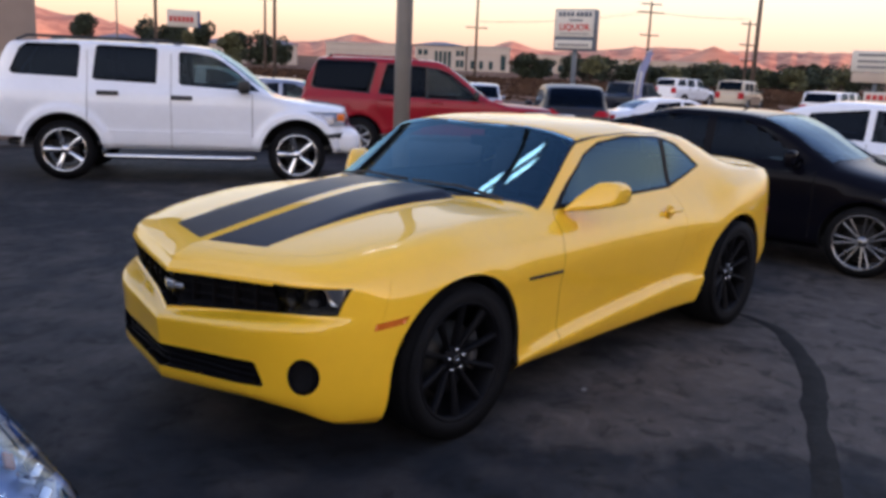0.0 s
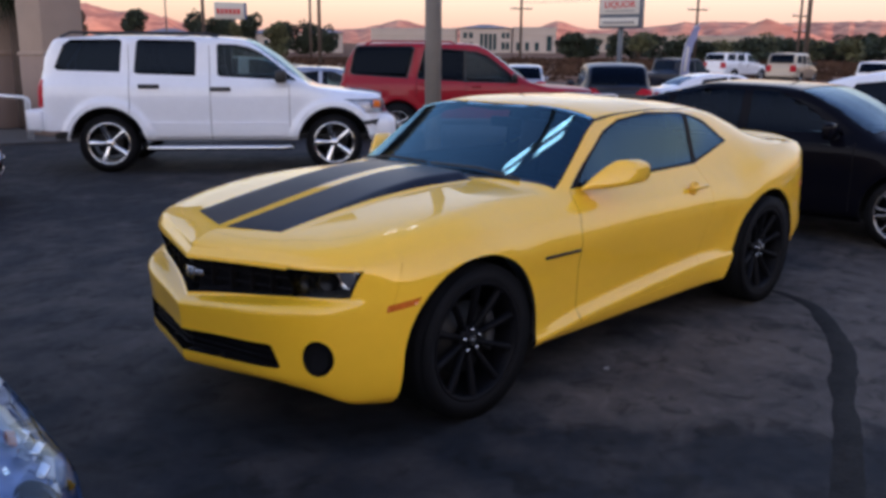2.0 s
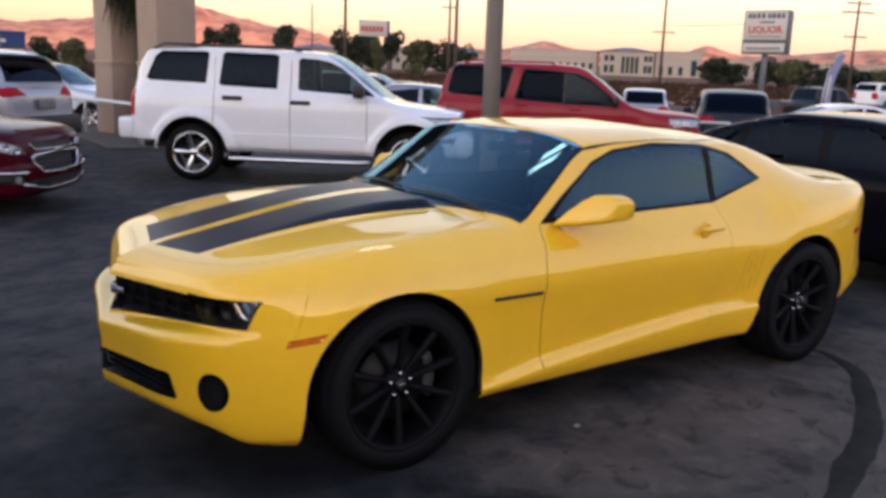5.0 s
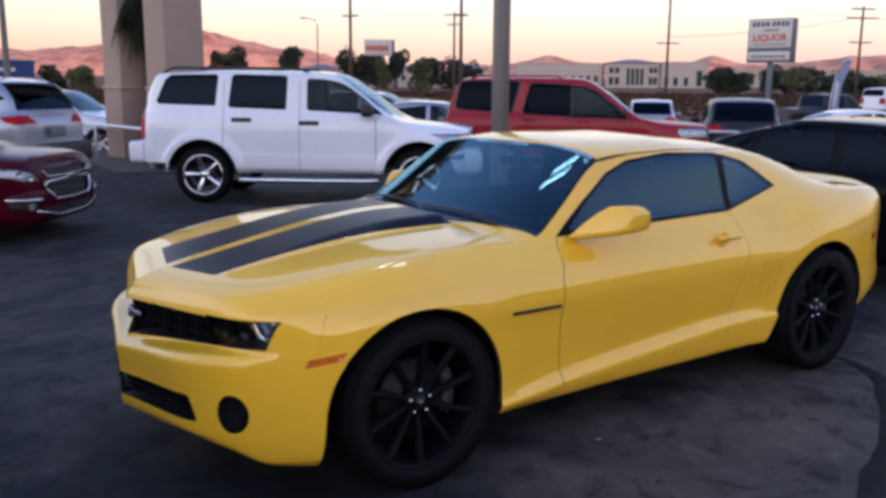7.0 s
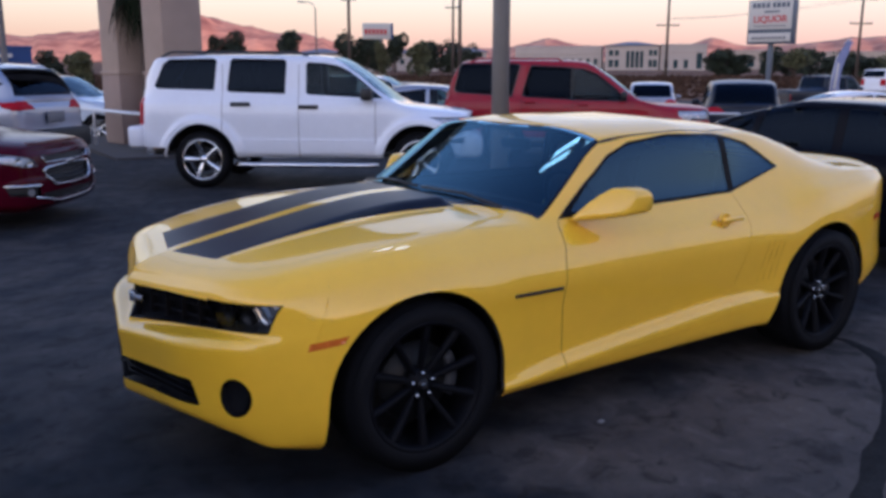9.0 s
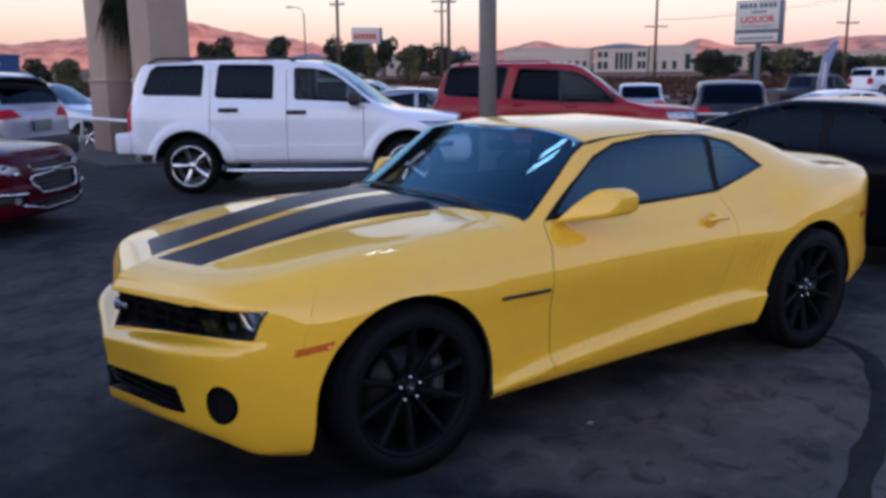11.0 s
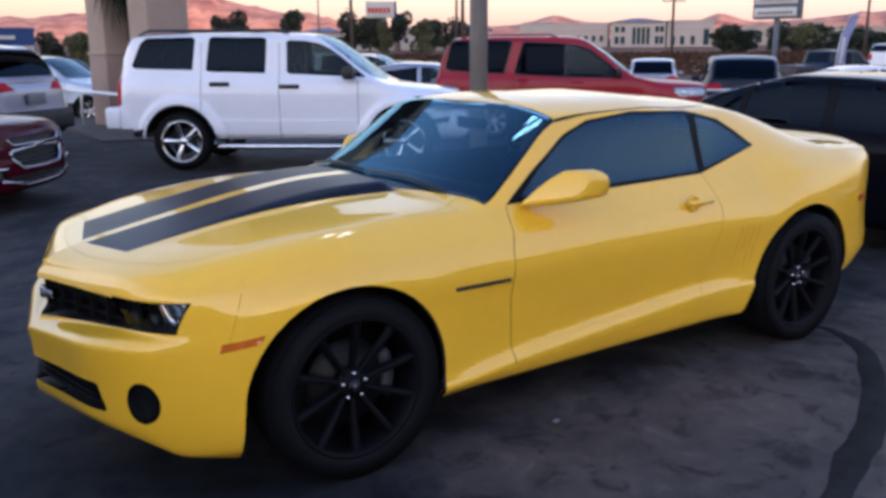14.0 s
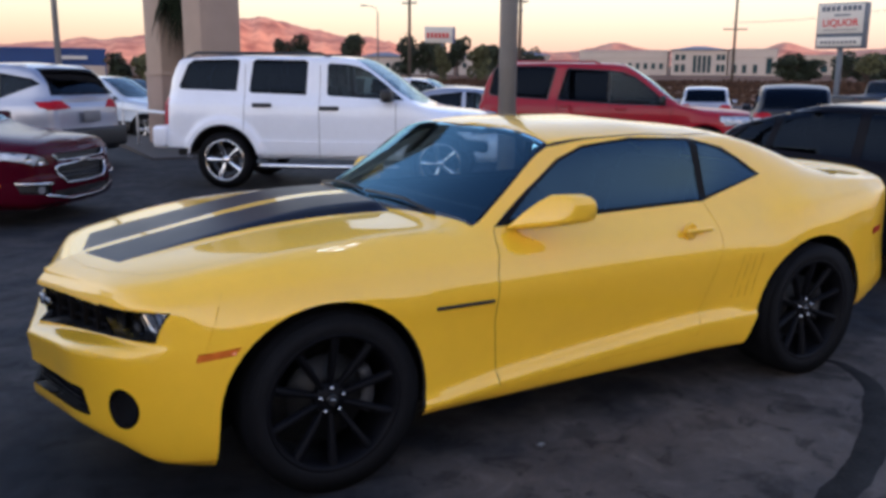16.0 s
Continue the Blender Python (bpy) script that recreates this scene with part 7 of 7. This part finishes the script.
fy = facing(-141, -131)
facade("office_wing", -133.0, -143.3, fy, 19.5, 14, 5.0, M_WALLCREAM, [(-8.6 + 1.7 * k, 1.9, 0.8, 1.3) for k in range(11)], "long low cream office wing with small windows")
facade("office_block", -142.8, -130.0, fy, 11.6, 14, 5.4, M_WALLCREAM, [(-4.6, 1.5, 0.9, 1.6), (-3.3, 1.5, 0.9, 1.6), (-4.6, 3.8, 0.9, 1.2), (-3.3, 3.8, 0.9, 1.2), (-0.9, 2.4, 0.7, 3.6), (0.1, 2.4, 0.7, 3.6), (1.1, 2.4, 0.7, 3.6), (2.1, 2.4, 0.7, 3.6), (4.0, 1.5, 0.8, 1.6), (5.0, 1.5, 0.8, 1.6), (4.0, 3.8, 0.8, 1.2), (5.0, 3.8, 0.8, 1.2)], "two-storey cream office block with tall tinted windows and grey roof", "hip")
facade("office_block", -150.8, -122.4, fy, 9.8, 14, 5.3, M_WALLCREAM, [(-3.6, 1.4, 0.9, 1.8), (-1.6, 1.4, 0.9, 1.8), (0.6, 1.4, 0.9, 1.8), (3.4, 2.2, 1.2, 3.6)], "two-storey pale office block with dark doorways and a flat roof")
facade("store_building", -186.0, -129.0, facing(-186, -129), 11.5, 15, 4.4, M_WALLTAN, [(-4, 1.4, 1.6, 1.6), (-1, 1.4, 1.6, 1.6), (2, 1.4, 1.6, 1.6), (4.4, 1.4, 1.0, 1.6)], "low tan store building behind the pylon sign")
facade("store_building", -202.0, -104.0, facing(-202, -104), 30, 16, 4.0, M_WALLTAN, [(-12 + 3.4 * k, 1.4, 1.7, 1.5) for k in range(8)], "long low tan store building behind a car park")
fy2 = facing(-91, -144)
for k in range(4):
    facade("apartment_house", -77.5 - 8.2 * k, -152.6 + 5.2 * k, fy2, 8.6, 9, 3.6 + 0.3 * (k % 2), M_WALLCREAM, [(-3 + 2.0 * j, 1.9, 0.8, 1.0) for j in range(4)], "low cream apartment house behind small trees", "hip", "apartments")
facade("blue_warehouse", -15.0, -157.5, facing(-15.0, -157.5), 21, 20, 4.3, M_BLUEWALL, [], "long low blue warehouse on the far side of the road", cornice=False)
part("lower_wall", box(20.6, 0.3, 1.9, (0, -0.05, 0.80), 0.02), M_WALLTAN, bpy.data.objects["blue_warehouse"], smooth=False)
facade("store_building", 1.6, -157.0, facing(1.6, -157.0), 12, 14, 3.4, M_SIGNWHITE, [(-3, 1.4, 1.6, 1.4), (1, 1.4, 1.6, 1.4)], "plain white store building beside a blue warehouse")
part_sign = thing("shop_sign", stand(-20.0, -155.6, facing(-20, -155.6)), "pale shop sign board on a blue warehouse", "sign")
part("board", box(4.6, 0.2, 0.6, (0, -0.4, 3.0), 0.02), M_SIGNWHITE, part_sign)

# the road across and its kerb wall
road = bmesh.new()
side = Vector((-LIE.y, LIE.x))
rows = []
for k in np.linspace(-120, 120, 41):
    row = []
    for s, dz in ((41.0, 0.03), (44.0, 0.05), (48.5, 0.05), (50.0, 0.03)):
        p = LIE * s + side * k
        row.append((p.x, p.y, ground_z(p.x, p.y) + dz))
    rows.append(row)
grid_mesh(road, rows)
bmesh.ops.recalc_face_normals(road, faces=road.faces)
if sum(f.normal.z for f in road.faces) < 0:
    bmesh.ops.reverse_faces(road, faces=road.faces)
tagged(part("road", road, M_ASPHALT), "dark asphalt road running past the lot", "road", kind="structure")

# unseen dealership added behind the viewer to darken reflections: glazed front, canopy with tube lights
unseen_showroom = thing("showroom", stand(15.0, 20.5, 142.0), "unseen dark showroom added for reflections, with a glazed front and lit canopy", "building")
part("wall", box(36, 8, 3.9, (0, -4.0, 1.95), 0.03), M_BRONZE, unseen_showroom, smooth=False)
part("canopy", box(34, 3.0, 0.35, (0, 1.5, 3.75), 0.03), M_STUCCO_DARK, unseen_showroom, smooth=False)
for k in range(6):
    w = part("window", box(3.0, 0.12, 2.4, (-9.5 + 3.8 * k, 0.02, 1.5), 0.02), M_GREYTRIM, unseen_showroom, smooth=False)
    part("pane", box(2.8, 0.06, 2.2, (-9.5 + 3.8 * k, 0.06, 1.5), 0.01), M_PANE, w, smooth=False)
M_TUBE = glow("fluorescent_tube", (0.85, 1.0, 0.92), 4.0)
for k in range(6):
    lamp = part("canopy_light", box(1.30, 0.28, 0.06, (-9.5 + 3.8 * k, 1.6, 3.54), 0.015), M_GREYTRIM, unseen_showroom)
    part("tube", box(1.20, 0.20, 0.03, (-9.5 + 3.8 * k, 1.6, 3.50), 0.01), M_TUBE, lamp)


# a scrap of litter on the lot
M_SCRAP = surface("dusty_paper", (0.38, 0.38, 0.37), 0.85, vary=0.15, scale=40)
scrap = thing("paper_scrap", pose(-0.95, 0.97, ground_z(-0.95, 0.97), 0, 0, 24), "small pale crumpled scrap of paper on the asphalt", "litter")
bm = bmesh.new()
rnd = random.Random(5)
grid_mesh(bm, [[(0.007 * i - 0.018, 0.006 * j - 0.012, 0.002 + 0.006 * rnd.random()) for j in range(5)] for i in range(6)])
bmesh.ops.solidify(bm, geom=bm.faces, thickness=0.0015)
part("sheet", bm, M_SCRAP, scrap)
